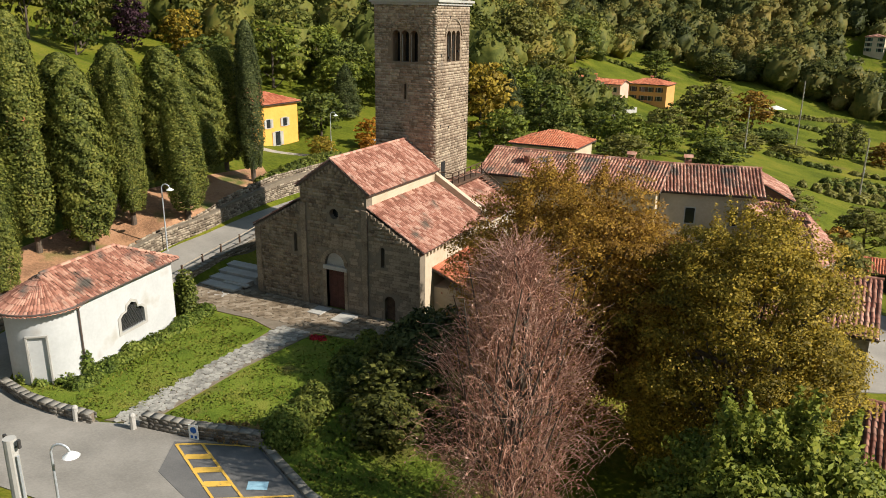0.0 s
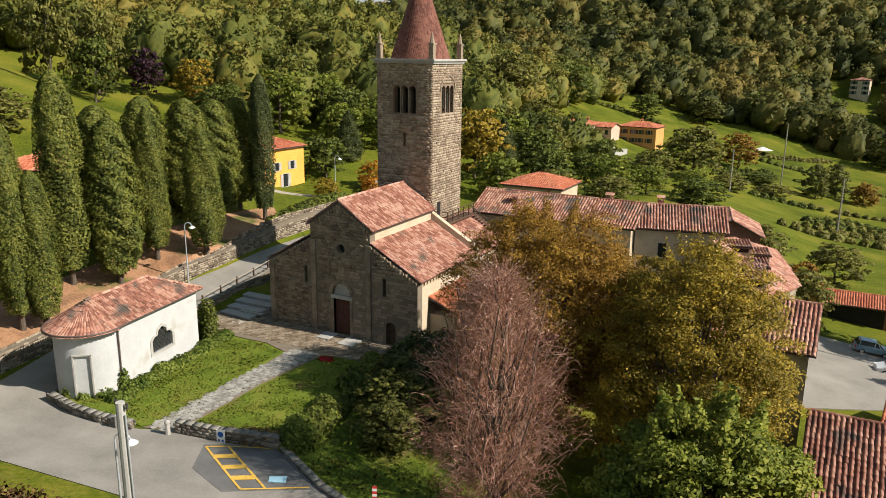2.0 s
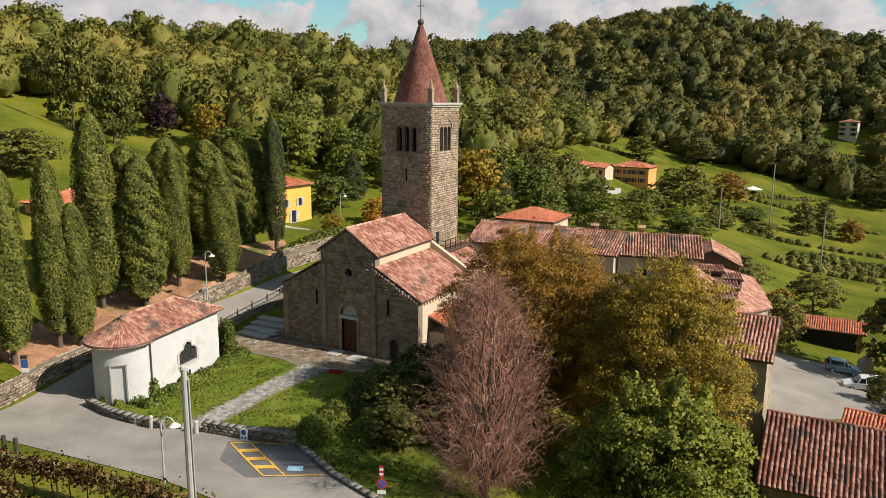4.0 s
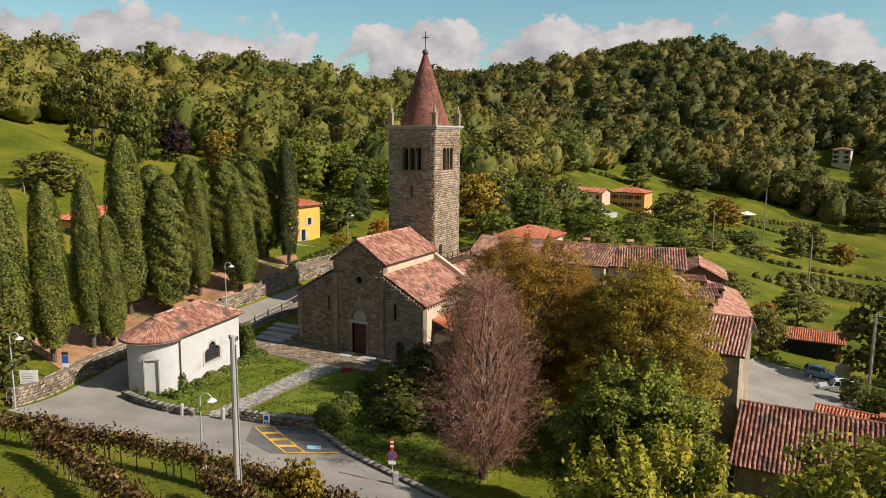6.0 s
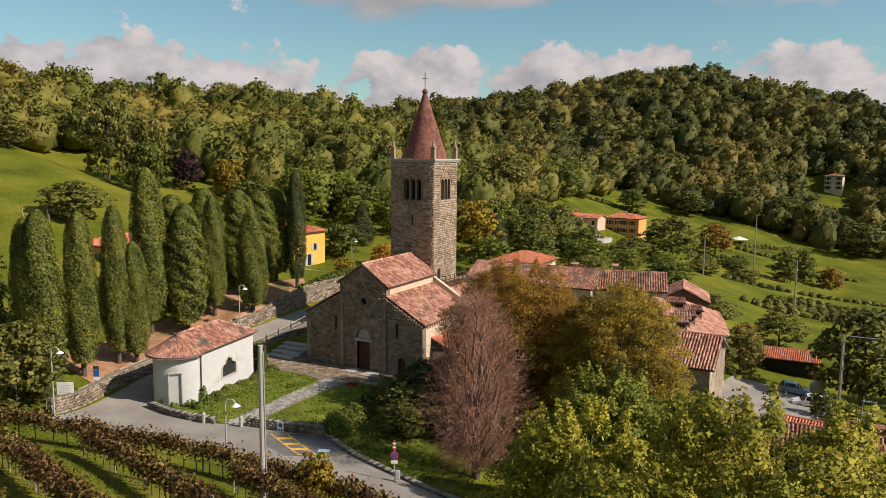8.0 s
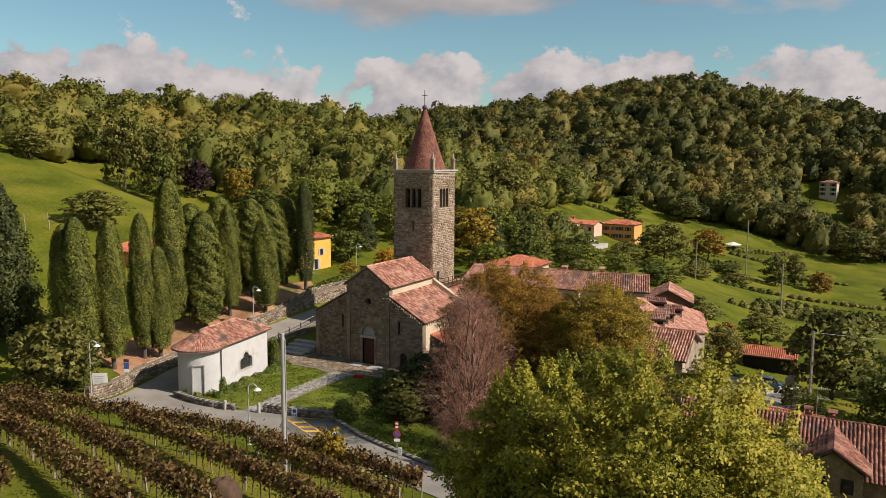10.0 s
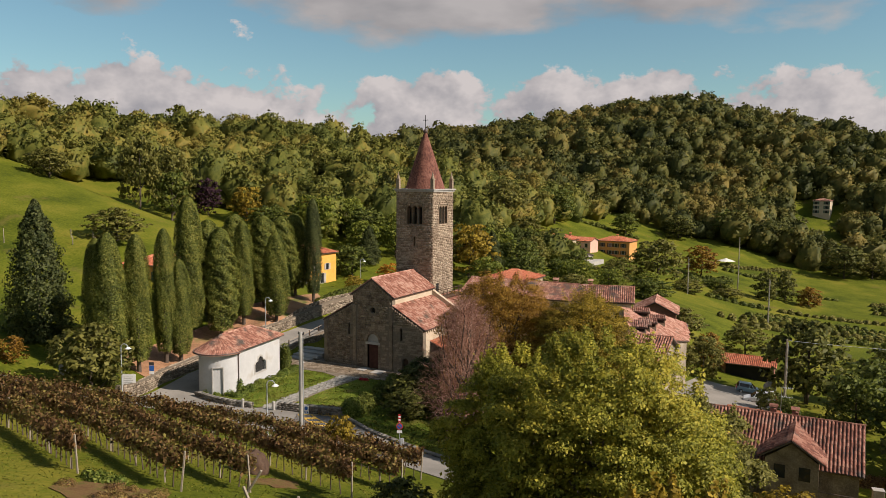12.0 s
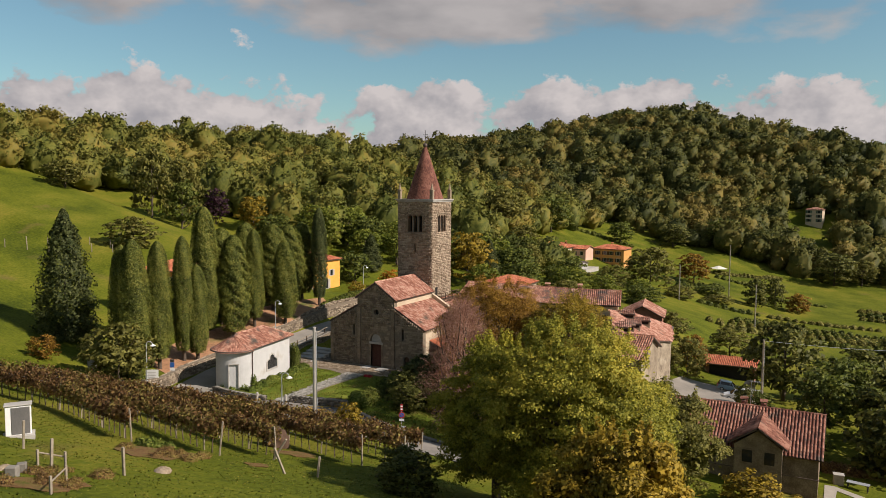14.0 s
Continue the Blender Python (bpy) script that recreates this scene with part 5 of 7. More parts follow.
tagged(drape("bank", [(-17.4, -12), (-18.8, 1), (-19.6, 9), (-20, 18), (-25, 22), (-27, 5), (-26, -10), (-25, -20), (-16.2, -21), (-16.6, -16)], M_SOIL, 0.06), "bare brown soil bank under the cypresses", "bank", kind="structure")
court = tagged(drape("court", [(-12.2, -4.8), (-7.6, -5.2), (-3.5, -5.0), (-0.9, -5.8), (2.5, -4.7), (7.2, -4.0), (8.4, -0.02), (-6.9, -0.02), (-7.2, 3), (-12.6, 2.5)], M_MORTAR, 0.05), "stone-paved court in front of the church", "paving", kind="structure")
walkway = tagged(drape("footpath", [(-0.6, -20.9), (1.7, -20.1), (1.6, -12), (2.3, -4.8), (-0.8, -5.9), (-0.5, -12), (0.3, -19)], M_MORTAR, 0.06), "flagstone footpath to the church door", "footpath", kind="structure")

# ---- masonry ----
def rubble_wall(name, line, h, thick, label, seed, cap=True, stone=0.45, mat=None, category="wall", foot=-0.6, tops=None):
    """A wall along a line of plan points: a core, uneven face stones and coping stones."""
    rng = np.random.default_rng(seed)
    ob = empty(name, pose(line[0][0], line[0][1], 0), label=label, category=category)
    core, vs, n = bmesh.new(), [], 0
    cube = np.array([(x, y, z) for z in (0, 1) for y in (0, 1) for x in (0, 1)], float) - [0.5, 0.5, 0.5]
    cf = np.array([(0, 2, 3, 1), (4, 5, 7, 6), (0, 1, 5, 4), (2, 6, 7, 3), (0, 4, 6, 2), (1, 3, 7, 5)])
    fs, caps = [], []
    for a, b in zip(line, line[1:]):
        a, b = np.array(a[:2], float), np.array(b[:2], float)
        L = np.linalg.norm(b - a)
        u = (b - a) / L
        nrm = np.array([-u[1], u[0]])
        pieces = max(1, int(L / 1.5))
        for k in range(pieces):
            p, q = a + u * L * k / pieces, a + u * L * (k + 1) / pieces
            z0 = min(ground_z(*p), ground_z(*q)) + foot
            z1, z2 = ground_z(*p) + h, ground_z(*q) + h
            c = [p - nrm * thick / 2, q - nrm * thick / 2, q + nrm * thick / 2, p + nrm * thick / 2]
            lo = [core.verts.new((x, y, z0)) for x, y in c]
            hi = [core.verts.new((c[i][0], c[i][1], (z1, z2, z2, z1)[i])) for i in range(4)]
            for f in ((lo[3], lo[2], lo[1], lo[0]), hi, (lo[0], lo[1], hi[1], hi[0]), (lo[1], lo[2], hi[2], hi[1]), (lo[2], lo[3], hi[3], hi[2]), (lo[3], lo[0], hi[0], hi[3])):
                core.faces.new(f)
        ang = math.atan2(u[1], u[0])
        R = np.array([[math.cos(ang), -math.sin(ang), 0], [math.sin(ang), math.cos(ang), 0], [0, 0, 1]])
        for side in (-1, 1):
            zc = -0.1
            while zc < h - 0.05:
                ch = rng.uniform(0.55, 0.95) * stone * 0.6
                s = rng.uniform(-0.3, 0)
                while s < L:
                    w = rng.uniform(0.6, 1.5) * stone
                    m = a + u * min(L - 0.1, max(0.1, s + w / 2)) + nrm * side * (thick / 2)
                    z = ground_z(*m) + zc + ch / 2
                    size = np.array([w * 0.95, rng.uniform(0.03, 0.08), ch * 0.93])
                    v = (cube * (1 + 0.16 * rng.normal(size=(8, 1)) * [1, 0, 1])) * size
                    vs.append(v @ R.T + [m[0], m[1], z])
                    fs.append(cf + n)
                    n += 8
                    s += w
                zc += ch
        if cap:
            s = 0.0
            while s < L - 0.05:
                w = min(rng.uniform(0.5, 0.9), L - s)
                m = a + u * (s + w / 2)
                v = (cube * (1 + 0.02 * rng.normal(size=(8, 1)))) * [w * 0.985, thick + 0.1, 0.09] @ R.T + [m[0], m[1], ground_z(*m) + h + 0.06]
                caps.append(v)
                s += w
    part("core", core, M_MORTAR, ob).matrix_parent_inverse = ob.matrix_basis.inverted()
    st = arrays("masonry", np.concatenate(vs), np.concatenate(fs), mat or M_RUBBLE, ob)
    st["kind"] = "stuff"
    for v in caps:
        arrays("coping_stone", v, cf, M_COPING, ob)
    return ob


rubble_wall("low_wall", [(-9.3, -21.25), (-6.2, -21.75), (-3.5, -21.7), (-1.0, -21.4)], 0.55, 0.42, "low stone wall with flat coping beside the road", 1, mat=M_DARKSTONE)
rubble_wall("low_wall", [(1.9, -20.2), (5.3, -19.6), (9.0, -18.5)], 0.8, 0.4, "low stone wall with flat coping beside the parking bay", 2, mat=M_DARKSTONE)
rubble_wall("kerb_wall", [(9.1, -18.5), (13.9, -20.8), (19.4, -22.4), (27, -25.1)], 0.22, 0.35, "low stone kerb along the road edge", 3, stone=0.35, mat=M_DARKSTONE)
rubble_wall("retaining_wall", [(-12.3, -29.5), (-14.1, -25), (-15.9, -20.5), (-17.0, -14), (-17.7, -7), (-18.4, 1), (-18.9, 8.5), (-19.2, 18), (-19.2, 30)], 1.5, 0.5, "rubble stone retaining wall below the cypress bank", 4, cap=False, stone=0.5)
rubble_wall("road_wall", [(-12.9, -3.2), (-13.0, 0), (-13.2, 2.5), (-13.4, 5.2), (-13.7, 7.8), (-14.0, 10.4)], 0.25, 0.45, "pale stone retaining wall under the roadside fence", 7, cap=True, foot=-2.2)
rubble_wall("court_wall", [(36.3, 3.5), (36.6, 8), (36.2, 14)], 4.2, 0.6, "old plastered stone wall beside the car park", 6, cap=True)

# flagstones of the path and the court
flag_me = []
rngf = np.random.default_rng(3)
for k in range(6):
    bm = bmesh.new()
    nseg = 6
    ring = [(math.cos(2 * math.pi * (j + rngf.uniform(-0.25, 0.25)) / nseg) * rngf.uniform(0.46, 0.56), math.sin(2 * math.pi * (j + rngf.uniform(-0.25, 0.25)) / nseg) * rngf.uniform(0.46, 0.56)) for j in range(nseg)]
    prism(bm, ring, "z", -0.05, 0.0)
    me = bpy.data.meshes.new("paving_stone")
    bm.to_mesh(me)
    bm.free()
    me.materials.append(material("flagstone_%s" % "abcdef"[k], ((0.18, 0.168, 0.145), (0.27, 0.255, 0.22), (0.36, 0.34, 0.295)), scale=0.8, fine=10, bump=0.5, obj=0.35))
    flag_me.append(me)
court_me = []
M_COURT = material("brown_court_stone", ((0.12, 0.088, 0.055), (0.20, 0.15, 0.10), (0.29, 0.235, 0.17)), scale=0.8, fine=10, bump=0.5, obj=0.35)
for me in flag_me:
    me = me.copy()
    me.materials.clear()
    me.materials.append(M_COURT)
    court_me.append(me)


def pave(parent, inside, x0, x1, y0, y1, cell, lift, sx=1.0, sy=1.0, shapes=None):
    n = 0
    for j, y in enumerate(np.arange(y0, y1, cell * 0.88 * sy)):
        for x in np.arange(x0 + (j % 2) * cell * 0.5 * sx, x1, cell * sx):
            px, py = x + rngf.uniform(-0.05, 0.05), y + rngf.uniform(-0.05, 0.05)
            if n < 300 and inside(px, py):
                o = new("paving_stone", (shapes or flag_me)[rngf.integers(6)])
                o.parent = parent
                o.matrix_basis = Matrix.LocRotScale((px, py, ground_z(px, py) + lift + rngf.uniform(0, 0.015)), Euler((rngf.normal() * 0.01, rngf.normal() * 0.01, rngf.integers(6) * math.pi / 3)), (cell * 1.12 * sx, cell * 1.12 * sy, 1))
                n += 1


def in_path(x, y):
    t = (y + 20.6) / 15.8
    mid = 0.55 - 0.1 * math.sin(math.pi * t) + 0.35 * max(0, t - 0.7)
    return 0 < t < 1 and abs(x - mid) < 1.05 + 0.35 * max(0, t - 0.8) * 4


pave(walkway, in_path, -1.2, 3.2, -20.6, -4.7, 0.42, 0.10)
pave(court, lambda x, y: -12 < x < 8.0 and y < -0.3 and y > -4.2 - 0.25 * max(0, -x - 2) * 0.3 and not (x < -7.5 and y < -4.6), -12, 8, -4.6, -0.3, 0.58, 0.09, 1.3, 0.9, court_me)
for x0, x1, y0, y1 in ((-0.6, 0.7, -1.9, -0.35), (1.9, 3.4, -2.3, -0.6)):
    new_box("threshold_slab", (x0, x1, y0, y1, -0.1, 0.14), M_CONC, court, bevel=0.02)
for k in range(5):
    o = new_box("stone_step", (-14.2 + 0.5 * k, -8.0 - 0.15 * k, 2.2 - 1.25 * k, 3.3 - 1.25 * k, -0.6, 0.95 - 0.19 * k), M_CONC, court, bevel=0.02)
new_box("stone_bench", (-10.5, -7.9, -0.6, -0.1, 0.35, 0.5), M_CONC, court, bevel=0.02)

# ---- facade and tower stones, last of the large structure ----
cube8 = np.array([(x, y, z) for z in (0, 1) for y in (0, 1) for x in (0, 1)], float) - 0.5
cubef = np.array([(0, 2, 3, 1), (4, 5, 7, 6), (0, 1, 5, 4), (2, 6, 7, 3), (0, 4, 6, 2), (1, 3, 7, 5)])
block_bm = bmesh.new()
box(block_bm, -0.5, 0.5, -0.5, 0.5, -0.5, 0.5)
block_me = bpy.data.meshes.new("stone")
block_bm.to_mesh(block_me)
block_bm.free()
block_me.materials.append(M_STONE_OB)


def top_at(x):
    if x < NL:
        return AE + (AT - AE) * (x - XL) / (NL - XL)
    if x > NR:
        return AE + (AT - AE) * (XR - x) / (XR - NR)
    return NE + (NT - NE) * (1 - abs(x - CX) / (CX - NL))


def is_open(x0, x1, z0, z1):
    for a, b, c, d in ((-0.3, 2.08, -1, 5.05), (5.4, 6.45, -1, 2.0), (-3.1, -2.74, 4.2, 5.9), (5.12, 5.48, 4.15, 5.85), (0.46, 1.34, 7.4, 8.3), (-2.26, -1.74, -1, 8.45), (3.49, 4.01, -1, 8.55)):
        if x1 > a and x0 < b and z1 > c and z0 < d:
            return True
    return False


rngs = np.random.default_rng(21)
singles, sv, sf, ns = 0, [], [], 0
z = -0.3
while z < NT:
    ch = rngs.uniform(0.20, 0.34)
    x = XL + rngs.uniform(-0.3, 0)
    while x < XR:
        w = rngs.uniform(0.28, 0.85)
        a, b = max(XL + 0.01, x), min(XR - 0.01, x + w)
        x += w
        if b - a < 0.1 or min(top_at(a), top_at(b)) < z + ch - 0.02 or is_open(a, b, z, z + ch):
            continue
        dep = rngs.uniform(0.012, 0.032)
        co, sz = ((a + b) / 2, -dep / 2 + 0.01, z + ch / 2), (b - a - 0.01, dep + 0.02, ch - 0.01)
        if 0 < a and z < 6.2 and singles < 300:
            o = new("stone", block_me)
            o.parent = front
            o.matrix_basis = Matrix.LocRotScale(co, None, sz)
            singles += 1
        else:
            sv.append(cube8 * sz + co)
            sf.append(cubef + ns)
            ns += 8
    z += ch
o = arrays("masonry", np.concatenate(sv), np.concatenate(sf), M_STONE, front)
o["kind"] = "stuff"
sv, sf, ns = [], [], 0
for face in ("f", "r"):
    lo, hi = (TX0, TX1) if face == "f" else (TY0, TY1)
    c = (lo + hi) / 2
    z = 4.0
    while z < TH - 0.1:
        ch = rngs.uniform(0.16, 0.30)
        x = lo + rngs.uniform(-0.3, 0)
        while x < hi:
            w = rngs.uniform(0.22, 0.75)
            a, b = max(lo, x), min(hi, x + w)
            x += w
            if b - a < 0.08 or (b > c - 1.35 and a < c + 1.35 and z + ch > 18.75 and z < 21.4) or rngs.uniform() < 0.012:
                continue
            if face == "f" and b > c - 0.2 and a < c + 0.2 and 15.4 < z < 17:
                continue
            dep = rngs.uniform(0.002, 0.006)
            if face == "f":
                sv.append(cube8 * (b - a - 0.006, dep + 0.03, ch - 0.006) + ((a + b) / 2, TY0 - dep / 2, z + ch / 2))
            else:
                sv.append(cube8 * (dep + 0.03, b - a - 0.006, ch - 0.006) + (TX1 + dep / 2, (a + b) / 2, z + ch / 2))
            sf.append(cubef + ns)
            ns += 8
        z += ch
o = arrays("masonry", np.concatenate(sv), np.concatenate(sf), M_TOWER, shaft)
o["kind"] = "stuff"
# arched surround and small columns of the belfry windows
for k in (-0.43, 0.43):
    bm = bmesh.new()
    tube(bm, (TCX + k, TY0 + 0.25, 18.7), (TCX + k, TY0 + 0.25, 21.0), 0.075, 0.065)
    part("window_column", bm, M_CONC, tower, "pale stone column between the arches")
    bm = bmesh.new()
    tube(bm, (TX1 - 0.25, TCY + k, 18.7), (TX1 - 0.25, TCY + k, 21.0), 0.075, 0.065)
    part("window_column", bm, M_CONC, tower, "pale stone column between the arches")
for bnd, face in ((TCX, "f"), (TCY, "r")):
    bm = bmesh.new()
    for t in np.linspace(0, math.pi, 16)[:-1]:
        t2 = t + math.pi / 15 - 0.015
        poly = [(bnd + r * math.cos(q), 20.9 + r * 0.95 * math.sin(q)) for r, q in ((1.45, t), (1.62, t), (1.62, t2), (1.45, t2))]
        if face == "f":
            prism(bm, poly, "y", TY0 - 0.09, TY0)
        else:
            prism(bm, poly, "x", TX1, TX1 + 0.09)
    part("relieving_arch", bm, M_STONE, tower)
# putlog holes as flush near-black boxes, their inner shade given by colour
for k in range(16):
    y, z = TY0 + (0.75, 2.3, 4.0, 5.5)[k % 4], 22.6 - 3.1 * (k // 4) - 0.25 * (k % 3)
    new_box("putlog_hole", (TX1 - 0.1, TX1 + 0.027, y, y + 0.16, z, z + 0.2), M_DARK, tower)
# balcony and stair on the tower flank
bm = bmesh.new()
box(bm, TX1, TX1 + 1.5, TY0 + 0.4, TY1 + 0.4, 8.15, 8.35)
part("balcony_floor", bm, M_WOOD, tower, "dark timber balcony")
bm = bmesh.new()
for y in np.arange(TY0 + 0.5, TY1 + 0.5, 1.2):
    box(bm, TX1 + 1.4, TX1 + 1.48, y, y + 0.08, 8.35, 9.45)
for z in (8.9, 9.4):
    box(bm, TX1 + 1.4, TX1 + 1.48, TY0 + 0.5, TY1 + 0.4, z, z + 0.07)
    box(bm, TX1, TX1 + 1.45, TY0 + 0.42, TY0 + 0.5, z, z + 0.07)
part("balcony_railing", bm, M_WOOD, tower, "dark timber railing")
bm = bmesh.new()
for k in range(12):
    box(bm, TX1 + 1.0 + 0.3 * k, TX1 + 1.32 + 0.3 * k, TY1 + 0.4, TY1 + 1.5, 8.1 - 0.2 * k, 8.18 - 0.2 * k)
tube(bm, (TX1 + 1.0, TY1 + 0.4, 9.1), (TX1 + 4.6, TY1 + 0.4, 6.7), 0.05)
tube(bm, (TX1 + 1.0, TY1 + 0.4, 7.95), (TX1 + 4.6, TY1 + 0.4, 5.6), 0.1)
part("outside_stair", bm, M_WOOD, tower, "dark timber outside stair")
new_box("tower_door", (TX1 - 0.02, TX1 + 0.05, TY0 + 1.0, TY0 + 1.7, 8.35, 10.2), M_DARK, tower)

# ---- chapel details ----
def chapel_part(name, bm, mat, parent, label=""):
    return local(part(name, bm, mat, parent, label))


bm = bmesh.new()
fr = WIN
cc = (5.0, 2.35)
for (a, b) in zip(fr, fr[1:] + fr[:1]):
    o1, o2 = [(p[0] + (p[0] - cc[0]) * 0.22, p[1] + (p[1] - cc[1]) * 0.22) for p in (a, b)]
    prism(bm, [a, b, o2, o1], "x", 0.0, 0.05)
wf = chapel_part("window_frame", bm, M_CONC, chapel, "scalloped stone window surround")
bm = bmesh.new()
box(bm, -0.25, -0.2, 3.7, 6.3, 1.4, 3.45)
chapel_part("pane", bm, M_GLASS, wf)
bm = bmesh.new()
for k in range(-8, 17):
    u = 4.1 + k * 0.17
    for s in (-1, 1):
        a, b = (u, 1.52), (u + s * 0.95, 3.3)
        pts = [q for q in (np.array(a) + (np.array(b) - a) * t for t in np.linspace(0, 1, 12)) if 3.86 < q[0] < 6.14 and q[1] < (2.6 if abs(q[0] - 5.0) > 0.5 else 3.3)]
        if len(pts) > 1:
            tube(bm, (-0.06, *pts[0]), (-0.06, *pts[-1]), 0.016, n=4)
chapel_part("window_grille", bm, M_IRON, wf, "diagonal iron lattice")
bm = bmesh.new()
pipe(bm, [(W2 * 0 + 0.42, -0.2, CE - 0.12), (0.4, CL + 0.4, CE - 0.12)], 0.07)
pipe(bm, [(-W2 + (W2 + 0.58) * math.cos(t), (W2 + 0.58) * math.sin(t), CE - 0.12) for t in np.linspace(-math.pi * 0.98, -0.02, 20)], 0.07)
chapel_part("gutter", bm, M_GUTTER, chapel, "brown metal gutter")
bm = bmesh.new()
pipe(bm, [(0.42, 0.1, CE - 0.15), (0.12, 0.25, CE - 0.6), (0.1, 0.25, 0.2)], 0.06)
chapel_part("downpipe", bm, M_GUTTER, chapel, "brown metal downpipe")
bm = bmesh.new()
Rb = pose(-W2, 0, 0, 0, 0, 30)
for d in ((-0.65, -0.55, -W2 - 0.03, -W2 + 0.14, -0.2, 3.45), (0.55, 0.65, -W2 - 0.03, -W2 + 0.14, -0.2, 3.45), (-0.65, 0.65, -W2 - 0.03, -W2 + 0.14, 3.4, 3.5)):
    box(bm, *d, m=Rb)
chapel_part("niche_frame", bm, M_CONC, chapel, "grey stone door surround")


# ---- climbing and low plants ----
def leaf_heap(name, pts, mat, label, leaf, seed, category="shrub", stems=True):
    """Foliage heaped along plan points, each x, y, radius, height."""
    rng = np.random.default_rng(seed)
    ob = empty(name, pose(pts[0][0], pts[0][1], ground_z(pts[0][0], pts[0][1])), label=label, category=category)
    P, D = [], []
    for x, y, r, h in pts:
        n = int(260 * r * (r + h) / leaf / 4)
        d = rng.normal(size=(n, 3))
        d /= np.linalg.norm(d, axis=1, keepdims=True)
        d[:, 2] = np.abs(d[:, 2])
        k = rng.uniform(0.55, 1.08, n)[:, None]
        P.append(d * k * [r, r, h] + [x, y, ground_z(x, y)])
        D.append(d)
    v, f = leaf_quads(np.concatenate(P), np.concatenate(D) + [0, 0, 0.3], leaf, rng)
    arrays("leaves", v, f, mat, ob, normals=round_normals(np.concatenate(D) + [0, 0, 0.2], rng))
    if stems:
        bm = bmesh.new()
        for x, y, r, h in pts:
            for k in range(3):
                a = rng.uniform(0, 6.28)
                tube(bm, (x, y, ground_z(x, y) - 0.1), (x + math.cos(a) * r * 0.5, y + math.sin(a) * r * 0.5, ground_z(x, y) + h * 0.7), 0.04, 0.015, 5)
        part("stems", bm, M_BARK, ob)
    return ob


rngh = np.random.default_rng(8)
u_c = np.array([-math.sin(radians(CH_A)), math.cos(radians(CH_A))])
ivy = [(-6.6 + u_c[0] * s + 0.75 + rngh.uniform(-0.1, 0.4), -17.2 + u_c[1] * s, rngh.uniform(0.45, 0.95), rngh.uniform(0.3, 0.95)) for s in np.arange(-1.5, 12, 0.4)]
leaf_heap("ivy_bed", ivy, L_IVY, "green ivy and low shrubs along the chapel wall", 0.10, 1)
leaf_heap("ivy_bed", [(-6.9, -18.8, 0.8, 0.7), (-7.8, -19.7, 0.7, 0.6), (-8.8, -20.2, 0.5, 0.8), (-6.4, -17.4, 0.5, 1.7)], L_IVY, "green ivy at the rounded chapel end", 0.10, 2)
leaf_heap("climber", [(-8.4, -6.6, 0.8, 3.6), (-9.2, -6.4, 0.7, 3.2)], L_GREEN, "dark green climber at the chapel corner", 0.12, 3)
leaf_heap("hedge", [(9.2 + rngh.uniform(-0.9, 0.9) - 0.05 * k, -17.6 + 0.32 * k, rngh.uniform(0.5, 1.1), rngh.uniform(0.5, 1.25)) for k in range(42)], L_GREEN, "shaggy green hedge below the lawn", 0.13, 4)
leaf_heap("broom_bush", [(9.6, -17.6, 1.3, 1.9), (9.0, -16.6, 1.1, 1.7)], L_IVY, "pale green feathery bush at the wall corner", 0.10, 5)
leaf_heap("brown_hedge", [(6.6, -18.7, 0.8, 0.9), (7.5, -18.4, 0.8, 0.95), (8.3, -18.2, 0.7, 0.9)], L_VINE, "browning low hedge on the wall", 0.10, 6)
leaf_heap("flower_bed", [(2.9, -5.6, 0.45, 0.35), (3.4, -5.5, 0.45, 0.35)], M_PETAL, "round bed of red flowers in the lawn", 0.06, 7, "flowers")
leaf_heap("garden_hedge", [(-20.2 - 0.3 * k, 16 + 1.6 * k, 0.8, 1.3) for k in range(14)], L_GREEN, "clipped green hedge beside the yellow house", 0.16, 8)


# ---- grass blades over the lawns and the vineyard slope ----
def inside_poly(poly, x, y):
    hit = np.zeros(len(x), bool)
    for (xa, ya), (xb, yb) in zip(poly, poly[1:] + poly[:1]):
        hit ^= ((ya > y) != (yb > y)) & (x < (xb - xa) * (y - ya) / (yb - ya + 1e-12) + xa)
    return hit


def grass(poly, per_m2, size, seed, label, lift=0.1):
    rng = np.random.default_rng(seed)
    px, py = np.array(poly).T
    n = int((px.max() - px.min()) * (py.max() - py.min()) * per_m2)
    x, y = rng.uniform(px.min(), px.max(), n), rng.uniform(py.min(), py.max(), n)
    k = inside_poly(poly, x, y)
    x, y = x[k], y[k]
    patch = np.array([noise.noise((a * 0.5, b * 0.5, seed)) for a, b in zip(x, y)])
    k = rng.uniform(size=len(x)) < 0.55 + 0.9 * patch
    x, y = x[k], y[k]
    p = np.stack([x, y, height(x, y) + lift + size * 0.3], 1)
    up = np.tile([0, 0, 1.0], (len(x), 1))
    v, f = leaf_quads(p, up, size, rng, 0.9)
    tagged(arrays("grass", v, f, M_LAWN_BLADE, normals=round_normals(up, rng, 0.45)), label, "grass", kind="stuff")


